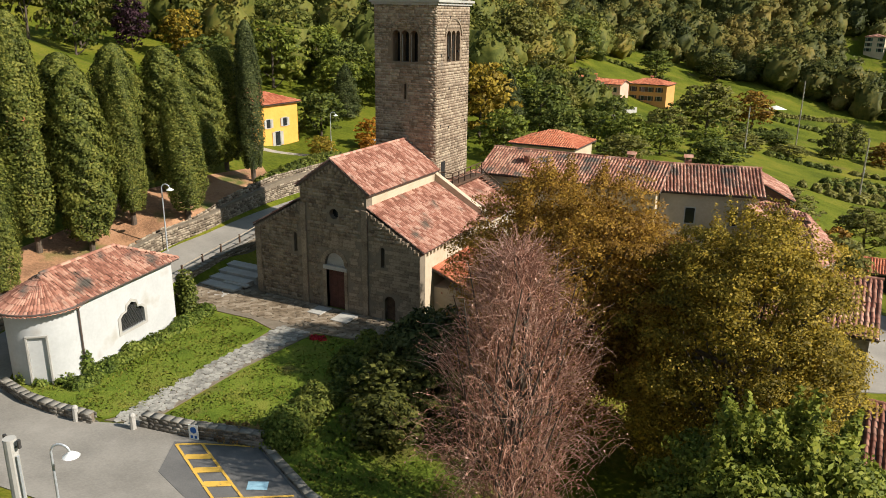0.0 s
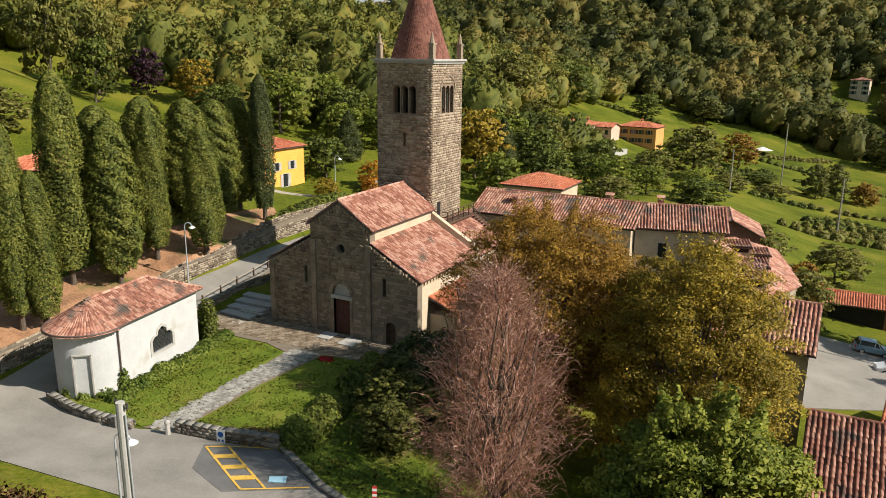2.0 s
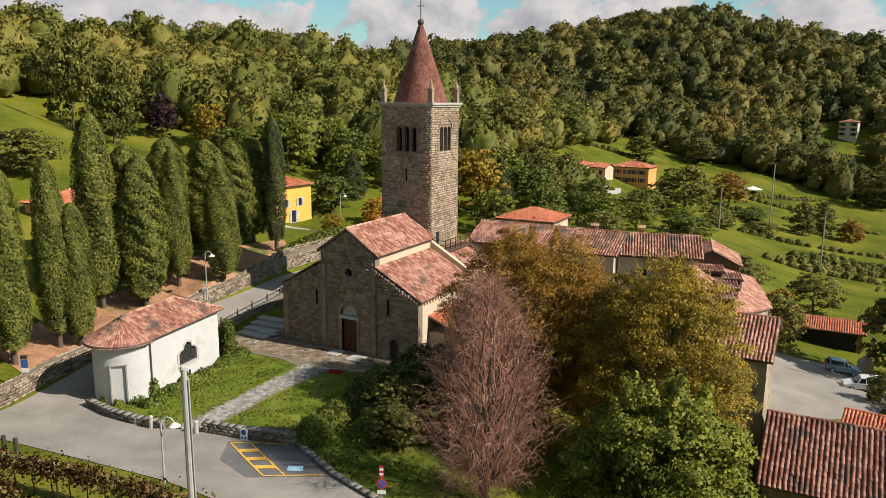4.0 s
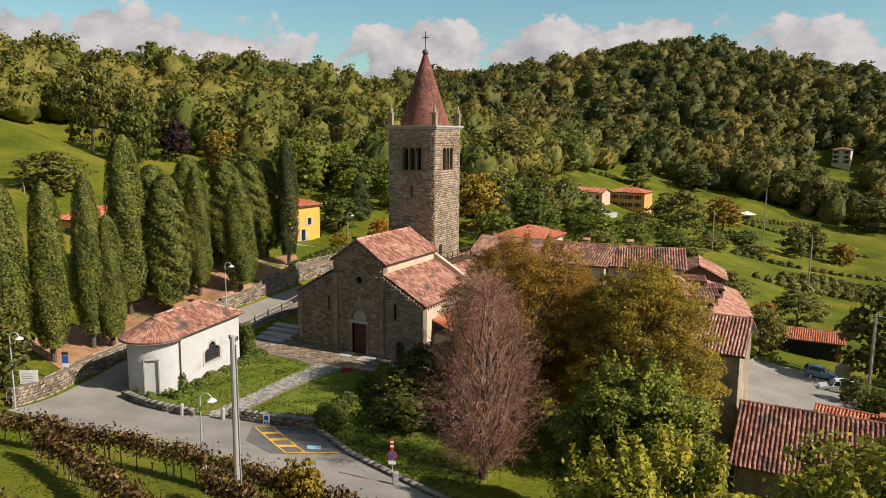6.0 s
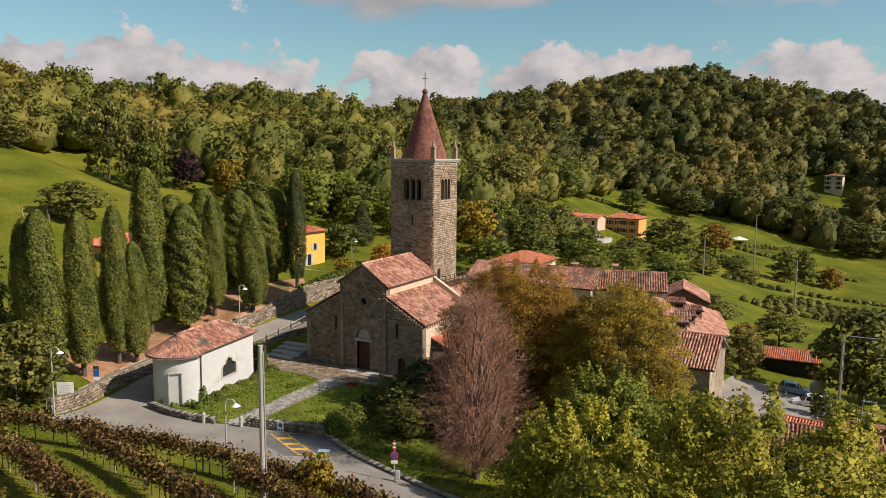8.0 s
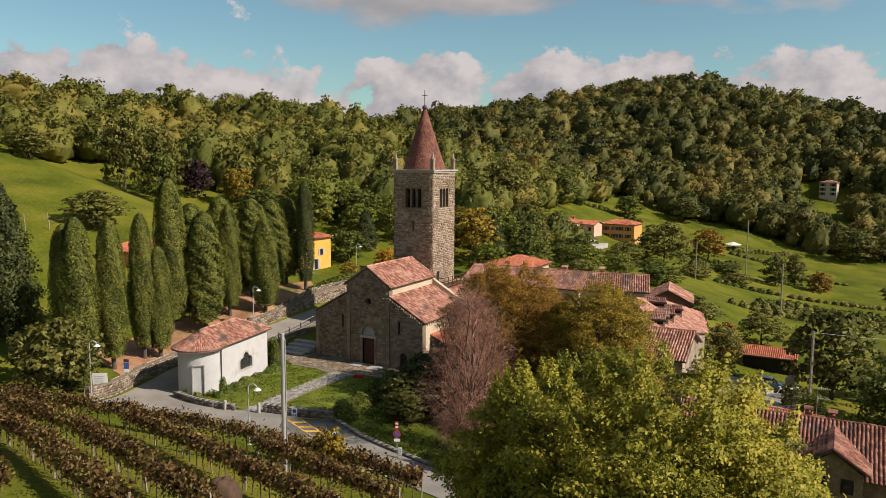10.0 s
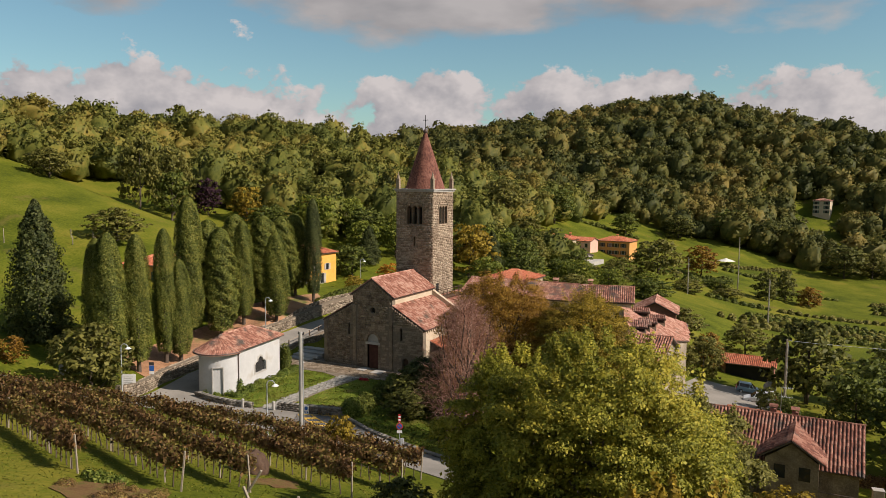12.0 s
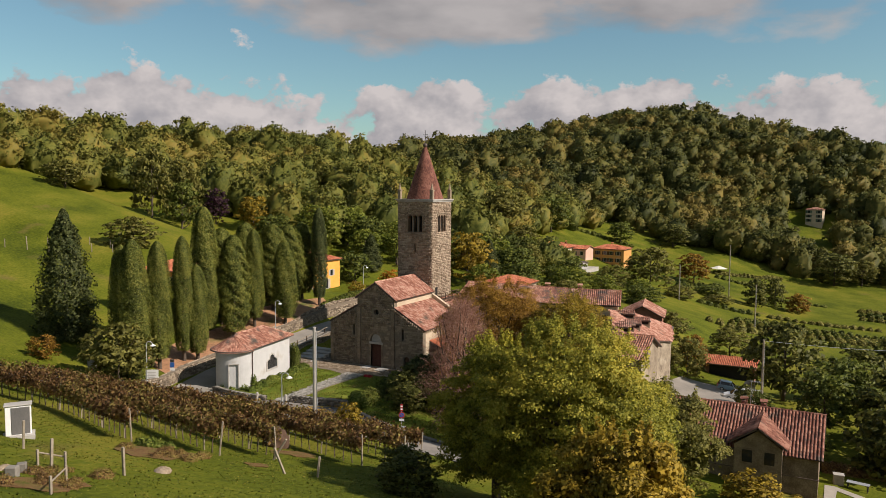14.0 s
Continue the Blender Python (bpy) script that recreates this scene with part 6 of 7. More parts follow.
grass([(-8.7, -20.6), (-4, -20.9), (-1.1, -20.7), (0.0, -19), (-0.8, -12), (-1.1, -6.1), (-3.5, -5.4), (-7.3, -5.6), (-6.3, -17.3)], 90, 0.07, 3, "short green lawn grass beside the chapel")
grass([(2.1, -19.7), (8.7, -18.1), (8.2, -12), (6.8, -4.4), (2.6, -5.0), (1.9, -12)], 90, 0.07, 4, "short green lawn grass beside the footpath")
grass([(9.8, -18.1), (14.2, -20.5), (19.6, -22.0), (24.8, -23.8), (22.8, -15), (16, -8.2), (10.2, -8.2)], 60, 0.09, 5, "shaded grass below the church court")
grass([(-28, -36), (4, -34.5), (22, -34.5), (36, -42), (44, -62), (43, -80), (24, -80), (8, -70), (-12, -58)], 42, 0.05, 6, "rough grass between the vine rows", 0.0)


# ---- more buildings ----
annex = empty("monastery_annex", pose(32, 26, 0), label="long low monastery wing with faded pink tile roof and shed dormers", category="building")
ANNEX = [(28.7, 20.9), (29.3, 32.6), (33.1, 47.7), (36.3, 30.0), (35.6, 21.8), (34.2, 9.2), (32.4, 9.6)]
A_AL, A_DN = Vector((-0.25, 0.968, 0)), Vector((0.968, 0.25, -0.584))


def annex_z(x, y):
    return 7.4 - 0.565 * (x - 28.9) - 0.146 * (y - 21)


bm = bmesh.new()
lo = [bm.verts.new((x + (31.8 - x) * 0.06, y + (26 - y) * 0.03, -8)) for x, y in ANNEX]
hi = [bm.verts.new((x + (31.8 - x) * 0.06, y + (26 - y) * 0.03, annex_z(x, y) - 0.25)) for x, y in ANNEX]
bm.faces.new(lo)
bm.faces.new(hi)
for k in range(len(lo)):
    bm.faces.new((lo[k], lo[k - 1], hi[k - 1], hi[k]))
bmesh.ops.recalc_face_normals(bm, faces=bm.faces[:])
part("wall", bm, M_OLDWALL, annex)
A_O = Vector((31.4, 7.0, annex_z(31.4, 7.0))) - A_DN.normalized() * 5


def on_annex(u, v):
    q = A_O + A_AL * u + A_DN.normalized() * v
    return bool(inside_poly(ANNEX, np.array([q.x]), np.array([q.y]))[0])


bm = bmesh.new()
deck = [bm.verts.new((x, y, annex_z(x, y) - 0.04)) for x, y in ANNEX] + [bm.verts.new((x, y, annex_z(x, y) - 0.2)) for x, y in ANNEX]
na = len(ANNEX)
bm.faces.new(deck[:na])
bm.faces.new(deck[na:])
for k in range(na):
    bm.faces.new((deck[k], deck[k - 1], deck[na + k - 1], deck[na + k]))
bmesh.ops.recalc_face_normals(bm, faces=bm.faces[:])
ad = part("roof_deck", bm, M_GUTTER, annex)
tile_slope(A_O, A_AL, A_DN, 42, 18, M_TILE, ad, 30, clip=on_annex, slab=False, w=0.28)
for x, y, wide in ((31.8, 27.8, 2.8), (32.4, 19.6, 2.6), (32.7, 15.6, 2.2), (33.0, 12.0, 2.2), (30.2, 24.0, 3.0)):
    m = pose(x, y, annex_z(x, y), 0, 0, 14.5)
    bm = bmesh.new()
    box(bm, -wide / 2, wide / 2, -0.7, 0.9, -0.6, 0.62, m)
    dm = part("dormer", bm, M_OLDWALL, annex)
    # near-black panel on the solid front paints the shade in the dormer gap
    bm = bmesh.new()
    box(bm, -wide / 2 + 0.2, wide / 2 - 0.2, -0.72, -0.68, -0.05, 0.5, m)
    part("dormer_opening", bm, M_DARK, dm)
    a0 = m @ Vector((-wide / 2 - 0.15, 1.3, 0.78))
    tile_slope(a0, m.to_3x3() @ Vector((1, 0, 0)), m.to_3x3() @ Vector((0, -1, -0.12)), wide + 0.3, 2.3, M_TILE, dm, 33, w=0.28)
gable_house("monastery_shed", pose(26.6, 52.5, 0, 0, 0, 100), 8, 7.0, 2.4, 0.5, M_BRICK, M_TILE, "small brick outbuilding with pink tile roof", category="building", seed=32, base=-8)
gable_house("barn", pose(34.9, 7.0, 0), 6.2, 9.4, 4.8, 0.42, M_OLDWALL, M_TILE_OLD, "old stone barn with weathered clay tile roof", category="barn", seed=34, base=-7)
house = gable_house("stone_house", pose(48.4, 1.0, 0), 19.2, 11.0, -1.9, 0.54, M_STONE, M_TILE_DARK, "stone house with dark red tile roof below the church", seed=40, base=-9, w=0.34, chimneys=((1.5, 1.6, 0.2), (3.6, 1.8, 0.1)))
cross = bmesh.new()
prism(cross, [(49.9, -9), (54.6, -9), (54.6, -1.3), (52.2, 0.4), (49.9, -1.3)], "y", -5.6, -1)
part("gable_wall", cross, M_STONE, house, "rough grey stone gable wall")
tile_slope((52.2, -6.1, 0.85), (0, 1, 0), (1, 0, -0.66), 6.6, 3.5, M_TILE_DARK, house, 44, w=0.32)
tile_slope((52.2, -6.1, 0.85), (0, 1, 0), (-1, 0, -0.66), 6.6, 3.5, M_TILE_DARK, house, 45, w=0.32)
for x in (51.2, 53.4):
    new_box("window_pane", (x - 0.5, x + 0.5, -5.66, -5.58, -3.1, -1.8), M_GLASS, house, "dark square window")
bm = bmesh.new()
pipe(bm, [(40, -5.1, -4.0), (58.2, -5.1, -4.05)], 0.05)
part("gutter", bm, M_GUTTER, house)
gable_house("stone_cottage", pose(47.6, 13.5, 0, 0, 0, -8), 6.5, 6.0, -3.6, 0.38, M_CREAM, M_TILE_NEW, "cottage with bright orange tile roof and brick chimneys", seed=46, base=-9, chimneys=((2.2, -0.6, 0.2),))
garage = gable_house("garage", pose(42.2, 54.5, -8.1), 8.4, 5.0, 2.4, 0.34, M_BRICK, M_TILE_NEW, "open brick garage with bright red tile roof", seed=48, category="garage", base=-1.5)
# near-black sheet over the uncut wall, painted shade of the open bay
bm = bmesh.new()
box(bm, -3.4, 3.6, -2.56, -2.5, -0.4, 2.2)
local(part("garage_opening", bm, M_DARK, garage, "dark panel for the shade in the open garage bay"))
gable_house("yellow_house", pose(-43.4, 41.4, 3.3, 0, 0, -4), 10.2, 8.8, 6.6, 0.36, M_YELLOW, M_TILE_NEW, "bright yellow house with orange tile hip roof", seed=50, hip=True, openings=(("f", 1.8, 3.3, 0.9, 1.3), ("f", 1.8, 0.6, 1.0, 1.9), ("r", -1.8, 3.2, 0.8, 1.2), ("r", 1.6, 3.2, 0.8, 1.2), ("r", 0, 0.5, 1.0, 2.0)), shutters=M_CONC, chimneys=((0.8, 0.6, 0.4),))
gable_house("orange_house", pose(-44, 5.5, 7.5, 0, 0, 8), 10, 8, 3.6, 0.34, M_ORANGE, M_TILE_NEW, "orange house with red tile hip roof behind the cypresses", seed=52, hip=True, openings=(("f", -2, 1.2, 1.0, 1.3), ("f", 2, 1.2, 1.0, 1.3)), shutters=M_GREENP)
gable_house("hillside_house", pose(-36.5, 182, -1.6, 0, 0, -6), 14, 9, 5.2, 0.30, M_CREAM, M_TILE_NEW, "cream hillside house with orange tile hip roof", seed=54, hip=True, w=0.4, openings=(("f", -5, 2.8, 1.1, 1.3), ("f", -2, 2.8, 1.1, 1.3), ("f", 4, 2.8, 1.1, 1.3), ("f", 1, 0.2, 1.2, 2.1), ("f", -4.5, 0.4, 1.1, 1.4)), shutters=M_GREENP, chimneys=((-2, 0.6, 0.4), (4, 0.3, 0.4)))
gable_house("pink_house", pose(-27.0, 184, -1.8, 0, 0, -6), 6, 7, 4.8, 0.3, M_PINK, M_TILE_NEW, "narrow pink house between two neighbours", seed=56, w=0.4, openings=(("f", -1, 2.6, 1.0, 1.3), ("f", 1.4, 2.6, 1.0, 1.3), ("f", 0, 0.2, 1.1, 2.0)), shutters=M_PINK)
gable_house("ochre_house", pose(-19.0, 196, -2.8, 0, 0, -4), 12.5, 9, 5.4, 0.30, M_ORANGE, M_TILE_NEW, "ochre two-storey house with tile hip roof", seed=58, hip=True, w=0.4, openings=tuple(("f", u, z, 1.0, 1.3) for u in (-4, -1, 1.2, 4) for z in (0.6, 3.2)), shutters=M_WOOD, chimneys=((0, 0.4, 0.4),))
gable_house("white_villa", pose(44.5, 386, 6.6, 0, 0, -8), 8.5, 8, 7.6, 0.28, M_CREAM, M_TILE_OLD, "pale three-storey villa on the wooded hill", seed=60, hip=True, w=0.5, openings=tuple(("f", u, z, 1.4, 1.5) for u in (-2.6, 2.6) for z in (0.8, 3.2, 5.6)), shutters=M_GREENP)
gable_house("garden_shed", pose(-24.5, 165, -2.8, 0, 0, -10), 9, 6, 2.2, 0.22, M_CONC, M_GUTTER, "low grey shed on the garden terrace", seed=62, category="shed", w=0.5)
gable_house("gardener_house", pose(3.0, 44, 0), 8, 7, 7.6, 0.34, M_CREAM, M_TILE_NEW, "house with bright red tile hip roof behind the church", seed=64, hip=True)
bm = bmesh.new()
prism(bm, [(-28, 150), (-18, 152), (-17, 172), (-29, 170)], "z", -8, -2.2)
tagged(part("garden_terrace", bm, M_CONC), "concrete garden terrace below the houses", "terrace", kind="structure")
umb = empty("parasol", pose(15.1, 232, ground_z(15.1, 232)), label="pale canvas garden parasol on the meadow", category="parasol")
bm = bmesh.new()
tube(bm, (0, 0, -0.2), (0, 0, 3.0), 0.06)
local(part("pole", bm, M_GREYWOOD, umb))
bm = bmesh.new()
bmesh.ops.create_cone(bm, cap_ends=True, segments=8, radius1=3.4, radius2=0.1, depth=1.1, matrix=pose(0, 0, 2.9))
local(part("canopy", bm, M_CANVAS, umb))


# ---- vineyard on the slope ----
ROW0 = -33.4


def row_y(x, k):
    """Row 0 follows the road, the others bend away from it down the slope."""
    if k == 0:
        return ROW0 - 0.014 * (x - 14) ** 2
    return VINES[k][0] - 0.42 * (4 + soft(np.asarray(x, float) - 4, 3) - 19)


post_bm = bmesh.new()
box(post_bm, -0.045, 0.045, -0.045, 0.045, -0.3, 2.15, bevel=0.01)
post_me = bpy.data.meshes.new("post")
post_bm.to_mesh(post_me)
post_bm.free()
post_me.materials.append(M_GREYWOOD)
rngv = np.random.default_rng(41)
VINES = ((0.0, 29), (-37.6, 31), (-43.2, 31), (-49.3, 27.5), (-53.4, 26), (-57.6, 20.5))
for k, (c0, xb) in enumerate(VINES):
    xa = -13.0
    if k:
        while xa < 16 and row_y(xa, k) > row_y(xa, 0) - 2.4:
            xa += 0.5
    row = empty("vine_row", pose((xa + xb) / 2, row_y((xa + xb) / 2, k), ground_z((xa + xb) / 2, row_y((xa + xb) / 2, k))), label="trained vine row with browning leaves on wooden posts", category="vine row", group="vineyard rows")
    n = int((xb - xa) * 520)
    x = rngv.uniform(xa, xb, n)
    dens = np.array([noise.noise((a * 0.5, k * 5.0, 0)) for a in x])
    keep = rngv.uniform(size=n) < 0.75 + 0.5 * dens
    x, dens = x[keep], dens[keep]
    n = len(x)
    y = row_y(x, k) + rngv.normal(size=n) * 0.34
    z = height(x, row_y(x, k)) + 1.72 + rngv.normal(size=n) * 0.27 + 0.25 * dens
    p = np.stack([x, y, z], 1)
    d = np.stack([np.zeros(n), y - row_y(x, k), np.full(n, 0.25)], 1)
    v, f = leaf_quads(p, d, 0.115, rngv, 0.8)
    arrays("vine_foliage", v, f, L_VINE, row, normals=round_normals(d * [1, 2, 1] + [0, 0, 0.3], rngv, 0.4))["kind"] = "stuff"
    bm = bmesh.new()
    for a in np.arange(xa + 0.5, xb, 1.1):
        yy = row_y(a, k)
        g = ground_z(a, yy)
        tube(bm, (a, yy, g - 0.1), (a + rngv.normal() * 0.12, yy + rngv.normal() * 0.05, g + 1.3), 0.045, 0.03, 5, False)
    part("vine_wood", bm, M_BARK, row)["kind"] = "stuff"
    bm = bmesh.new()
    xs = np.arange(xa, xb + 0.01, 4.0)
    for a, b in zip(xs, xs[1:]):
        for hh in (0.9, 1.5, 2.0):
            tube(bm, (a, row_y(a, k), ground_z(a, row_y(a, k)) + hh), (b, row_y(b, k), ground_z(b, row_y(b, k)) + hh), 0.008, n=4, caps=False)
    part("trellis_wire", bm, M_GALV, row)
    for a in list(np.arange(xa, xb - 1, 4.6)) + [xb]:
        o = new("post", post_me)
        o.parent = row
        yy = row_y(a, k)
        o.matrix_basis = row.matrix_basis.inverted() @ pose(a, yy, ground_z(a, yy), rngv.normal() * 3, rngv.normal() * 3, rngv.uniform(0, 90))

# far vine terraces and hedges in the valley
for k, (xa, ya, xb, yb, h) in enumerate(((38, 150, 84, 166, 1.7), (36, 143, 84, 158, 1.6), (34, 136, 86, 150, 1.7), (46, 128, 88, 140, 1.6), (16, 222, 40, 232, 1.5), (66, 196, 92, 200, 1.6), (66, 204, 94, 209, 1.6), (66, 212, 96, 218, 1.6), (20, 160, 36, 168, 1.4), (-30, 150, -8, 160, 1.8), (-52, 232, -24, 246, 1.8), (34, 121, 62, 133, 1.5), (56, 114, 82, 122, 1.5), (14, 230, 36, 262, 1.6), (10, 176, 21, 200, 2.2), (40, 170, 70, 178, 1.2), (28, 205, 54, 214, 1.0), (30, 110, 50, 114, 1.6))):
    n = max(4, int(math.hypot(xb - xa, yb - ya) / 2.2))
    pts_h = [(xa + (xb - xa) * t, ya + (yb - ya) * t, 1.2 + 0.3 * math.sin(9 * t + k), h * (0.85 + 0.2 * math.sin(17 * t))) for t in np.linspace(0, 1, n)]
    leaf_heap("terrace_hedge", pts_h, L_OLIVE if k % 2 else L_GREEN, "low green hedge row along a meadow terrace", 0.3, 60 + k, "hedge", stems=False)

# ---- street furniture ----
def street_lamp(x, y, h, turn, label="galvanised street lamp with curved arm"):
    ob = empty("street_lamp", pose(x, y, ground_z(x, y), 0, 0, turn), label=label, category="street lamp", group="street lamps")
    bm = bmesh.new()
    tube(bm, (0, 0, -0.3), (0, 0, h * 0.45), 0.075, 0.065, 10)
    tube(bm, (0, 0, h * 0.45), (0, 0, h - 0.35), 0.055, 0.05, 10)
    local(part("pole", bm, M_GALV, ob))
    bm = bmesh.new()
    pipe(bm, [(0.38 - 0.38 * math.cos(t), 0, h - 0.4 + 0.4 * math.sin(t)) for t in np.linspace(0, math.pi * 0.93, 10)], 0.045)
    local(part("arm", bm, M_GALV, ob))
    bm = bmesh.new()
    bmesh.ops.create_cone(bm, cap_ends=True, segments=14, radius1=0.33, radius2=0.1, depth=0.18, matrix=pose(0.78, 0, h - 0.42))
    bmesh.ops.create_uvsphere(bm, u_segments=12, v_segments=6, radius=0.22, matrix=pose(0.78, 0, h - 0.5) @ Matrix.Diagonal((1, 1, 0.45, 1)))
    local(part("lamp_head", bm, M_PAINTW, ob, "pale bell-shaped lamp head"))
    bm = bmesh.new()
    box(bm, -0.14, 0.14, -0.14, 0.14, -0.1, 0.06, bevel=0.02)
    local(part("foot", bm, M_CONC, ob))
    return ob


street_lamp(-17.6, 0.1, 6.2, 20)
street_lamp(-11.5, -29.6, 6.2, 25)
street_lamp(9.3, -30.6, 5.2, 25)
street_lamp(-29.5, 42, 6.5, 20)


def utility_pole(x, y, top, r, mat, label, boxes=False):
    g = ground_z(x, y)
    ob = empty("utility_pole", pose(x, y, g), label=label, category="utility pole")
    bm = bmesh.new()
    tube(bm, (0, 0, -0.5), (0, 0, top - g), r, r * 0.72, 12)
    local(part("shaft", bm, mat, ob))
    bm = bmesh.new()
    tube(bm, (r + 0.04, 0, 0), (r * 0.8 + 0.04, 0, top - g - 0.4), 0.03, n=6)
    local(part("cable_duct", bm, M_GALV, ob))
    bm = bmesh.new()
    for s in (-1, 1):
        tube(bm, (0, 0, top - g - 0.25), (0.25 * s, 0.05, top - g - 0.15), 0.02, n=6)
        tube(bm, (0.25 * s, 0.05, top - g - 0.2), (0.25 * s, 0.05, top - g), 0.045, n=8)
    local(part("insulator", bm, M_IRON, ob))
    return ob


utility_pole(18.8, -37.5, 13.5, 0.2, M_CONC, "tall round concrete utility pole at the vineyard edge")
utility_pole(49.2, 33.5, 2.9, 0.17, M_GREYWOOD, "weathered wooden utility pole beside the car park")
bm = bmesh.new()
pipe(bm, [(49.2 + 3.2 * t, 33.5 + 1.0 * t, 2.7 - 0.25 * t + 0.02 * t * t) for t in range(13)], 0.03, 5)
tagged(part("overhead_cable", bm, M_GALV), "overhead cable from a wooden pole", "cable")
for x, y, h in ((24.5, 190, 18), (15.0, 150, 11), (40, 118, 12)):
    utility_pole(x, y, ground_z(x, y) + h, 0.16, M_GREYWOOD, "slim wooden utility pole on the meadow")
bol_bm = bmesh.new()
tube(bol_bm, (0, 0, -0.2), (0, 0, 0.82), 0.17, 0.16, 8)
bmesh.ops.create_uvsphere(bol_bm, u_segments=10, v_segments=6, radius=0.18, matrix=pose(0, 0, 0.88))
bol = part("bollard", bol_bm, M_CONC)
tagged(bol, "short weathered stone bollard beside the footpath", "bollard", "bollards")
bol.matrix_basis = pose(-1.9, -21.75, ground_z(-1.9, -21.75))
copy_thing(bol, pose(1.6, -20.75, ground_z(1.6, -20.75)))
for x, y in ((-4.4, -31.2), (-3.5, -31.0)):
    b = bmesh.new()
    tube(b, (0, 0, -0.2), (0, 0, 1.1), 0.14, 0.13, 10)
    tube(b, (0, 0, 0.85), (0, 0, 0.98), 0.148, 0.145, 10)
    o = part("road_bollard", b, M_IRON)
    tagged(o, "dark iron bollard at the road edge", "bollard", "road bollards")
    o.matrix_basis = pose(x, y, ground_z(x, y))

# wooden fence along the road
fence = empty("timber_fence", pose(-13.4, -2, ground_z(-13.4, -2)), label="low dark timber fence along the road", category="fence")
fl = [(-13.2, -2.5), (-13.3, 0), (-13.5, 2.5), (-13.7, 5.2), (-14.0, 7.8), (-14.3, 10.4)]
for p in fl:
    g = ground_z(*p)
    new_box("post", (p[0] - 0.07, p[0] + 0.07, p[1] - 0.07, p[1] + 0.07, g - 0.3, g + 1.05), M_WOOD, fence, bevel=0.015)
for a, b in zip(fl, fl[1:]):
    bm = bmesh.new()
    tube(bm, (*a, ground_z(*a) + 0.92), (*b, ground_z(*b) + 0.92), 0.05, n=8)
    part("rail", bm, M_GREYWOOD, fence)


# ---- signs and markings ----
def sign_post(x, y, h, turn, label):
    ob = empty("road_sign", pose(x, y, ground_z(x, y), 0, 0, turn), label=label, category="road sign")
    bm = bmesh.new()
    tube(bm, (0, 0.03, -0.3), (0, 0.03, h), 0.03, n=8)
    local(part("pole", bm, M_GALV, ob))
    return ob


def disc(bm, z, r, y, n=20):
    prism(bm, [(r * math.cos(t), z + r * math.sin(t)) for t in np.linspace(0, 2 * math.pi, n + 1)[:-1]], "y", y - 0.008, y)


s1 = sign_post(19.4, -23.7, 3.3, 25, "no stopping sign with striped board on a post")
for name, z, r, y, mat in (("sign_disc", 2.15, 0.32, -0.02, M_PAINTR), ("sign_face", 2.15, 0.25, -0.03, M_PAINTB)):
    bm = bmesh.new()
    disc(bm, z, r, y)
    local(part(name, bm, mat, s1))
bm = bmesh.new()
box(bm, -0.3, 0.3, -0.05, -0.04, 2.12, 2.18, pose(0, 0, 2.15, 0, 45, 0) @ pose(0, 0, -2.15))
local(part("sign_bar", bm, M_PAINTR, s1))
new_plate = bmesh.new()
box(new_plate, -0.25, 0.25, -0.03, -0.02, 1.5, 1.75)
local(part("lower_plate", new_plate, M_PAINTW, s1))
for k in range(5):
    bm = bmesh.new()
    box(bm, -0.12, 0.12, -0.03, -0.015, 2.55 + 0.15 * k, 2.69 + 0.15 * k)
    local(part("stripe", bm, M_PAINTR if k % 2 == 0 else M_PAINTW, s1))
bm = bmesh.new()
box(bm, 0.08, 0.4, -0.1, 0.15, 0.25, 0.95, bevel=0.02)
local(part("litter_bin", bm, M_GALV, s1))
s2 = empty("parking_sign", pose(5.35, -19.86, 0.0, 0, 0, 12), label="white and blue parking plate on the low wall", category="road sign")
bm = bmesh.new()
box(bm, -0.3, 0.3, -0.04, -0.02, 0.05, 0.95)
local(part("plate", bm, M_PAINTW, s2))
bm = bmesh.new()
disc(bm, 0.64, 0.2, -0.045)
local(part("sign_face", bm, M_PAINTB, s2))
for k in (-1, 1):
    bm = bmesh.new()
    box(bm, 0.13 * k - 0.07, 0.13 * k + 0.07, -0.048, -0.041, 0.14, 0.30)
    local(part("symbol_bar", bm, M_PAINTB, s2))
s3 = sign_post(-15.4, -22.3, 3.0, 28, "blue road sign with white plate on the wall")
for name, z0, z1, mat in (("blue_plate", 1.95, 2.6, M_PAINTB), ("white_plate", 1.55, 1.9, M_PAINTW), ("top_plate", 2.65, 3.0, M_IRON)):
    bm = bmesh.new()
    box(bm, -0.28, 0.28, -0.03, -0.01, z0, z1)
    local(part(name, bm, mat, s3))
s4 = empty("notice_board", pose(-14.1, -26.6, ground_z(-14.1, -26.6) + 1.0, 0, 0, 30), label="white notice board above the stone wall", category="notice board")
for name, d, mat in (("board", (-0.75, 0.75, -0.04, 0.0, 0.2, 1.4), M_PAINTW), ("leg", (-0.65, -0.58, 0.0, 0.06, -0.9, 1.3), M_GALV), ("leg", (0.58, 0.65, 0.0, 0.06, -0.9, 1.3), M_GALV)):
    bm = bmesh.new()
    box(bm, *d)
    local(part(name, bm, mat, s4))
for k in range(4):
    bm = bmesh.new()
    box(bm, -0.55, 0.35 + 0.1 * (k % 2), -0.046, -0.041, 0.45 + 0.2 * k, 0.5 + 0.2 * k)
    local(part("text_bar", bm, M_CONC, s4))


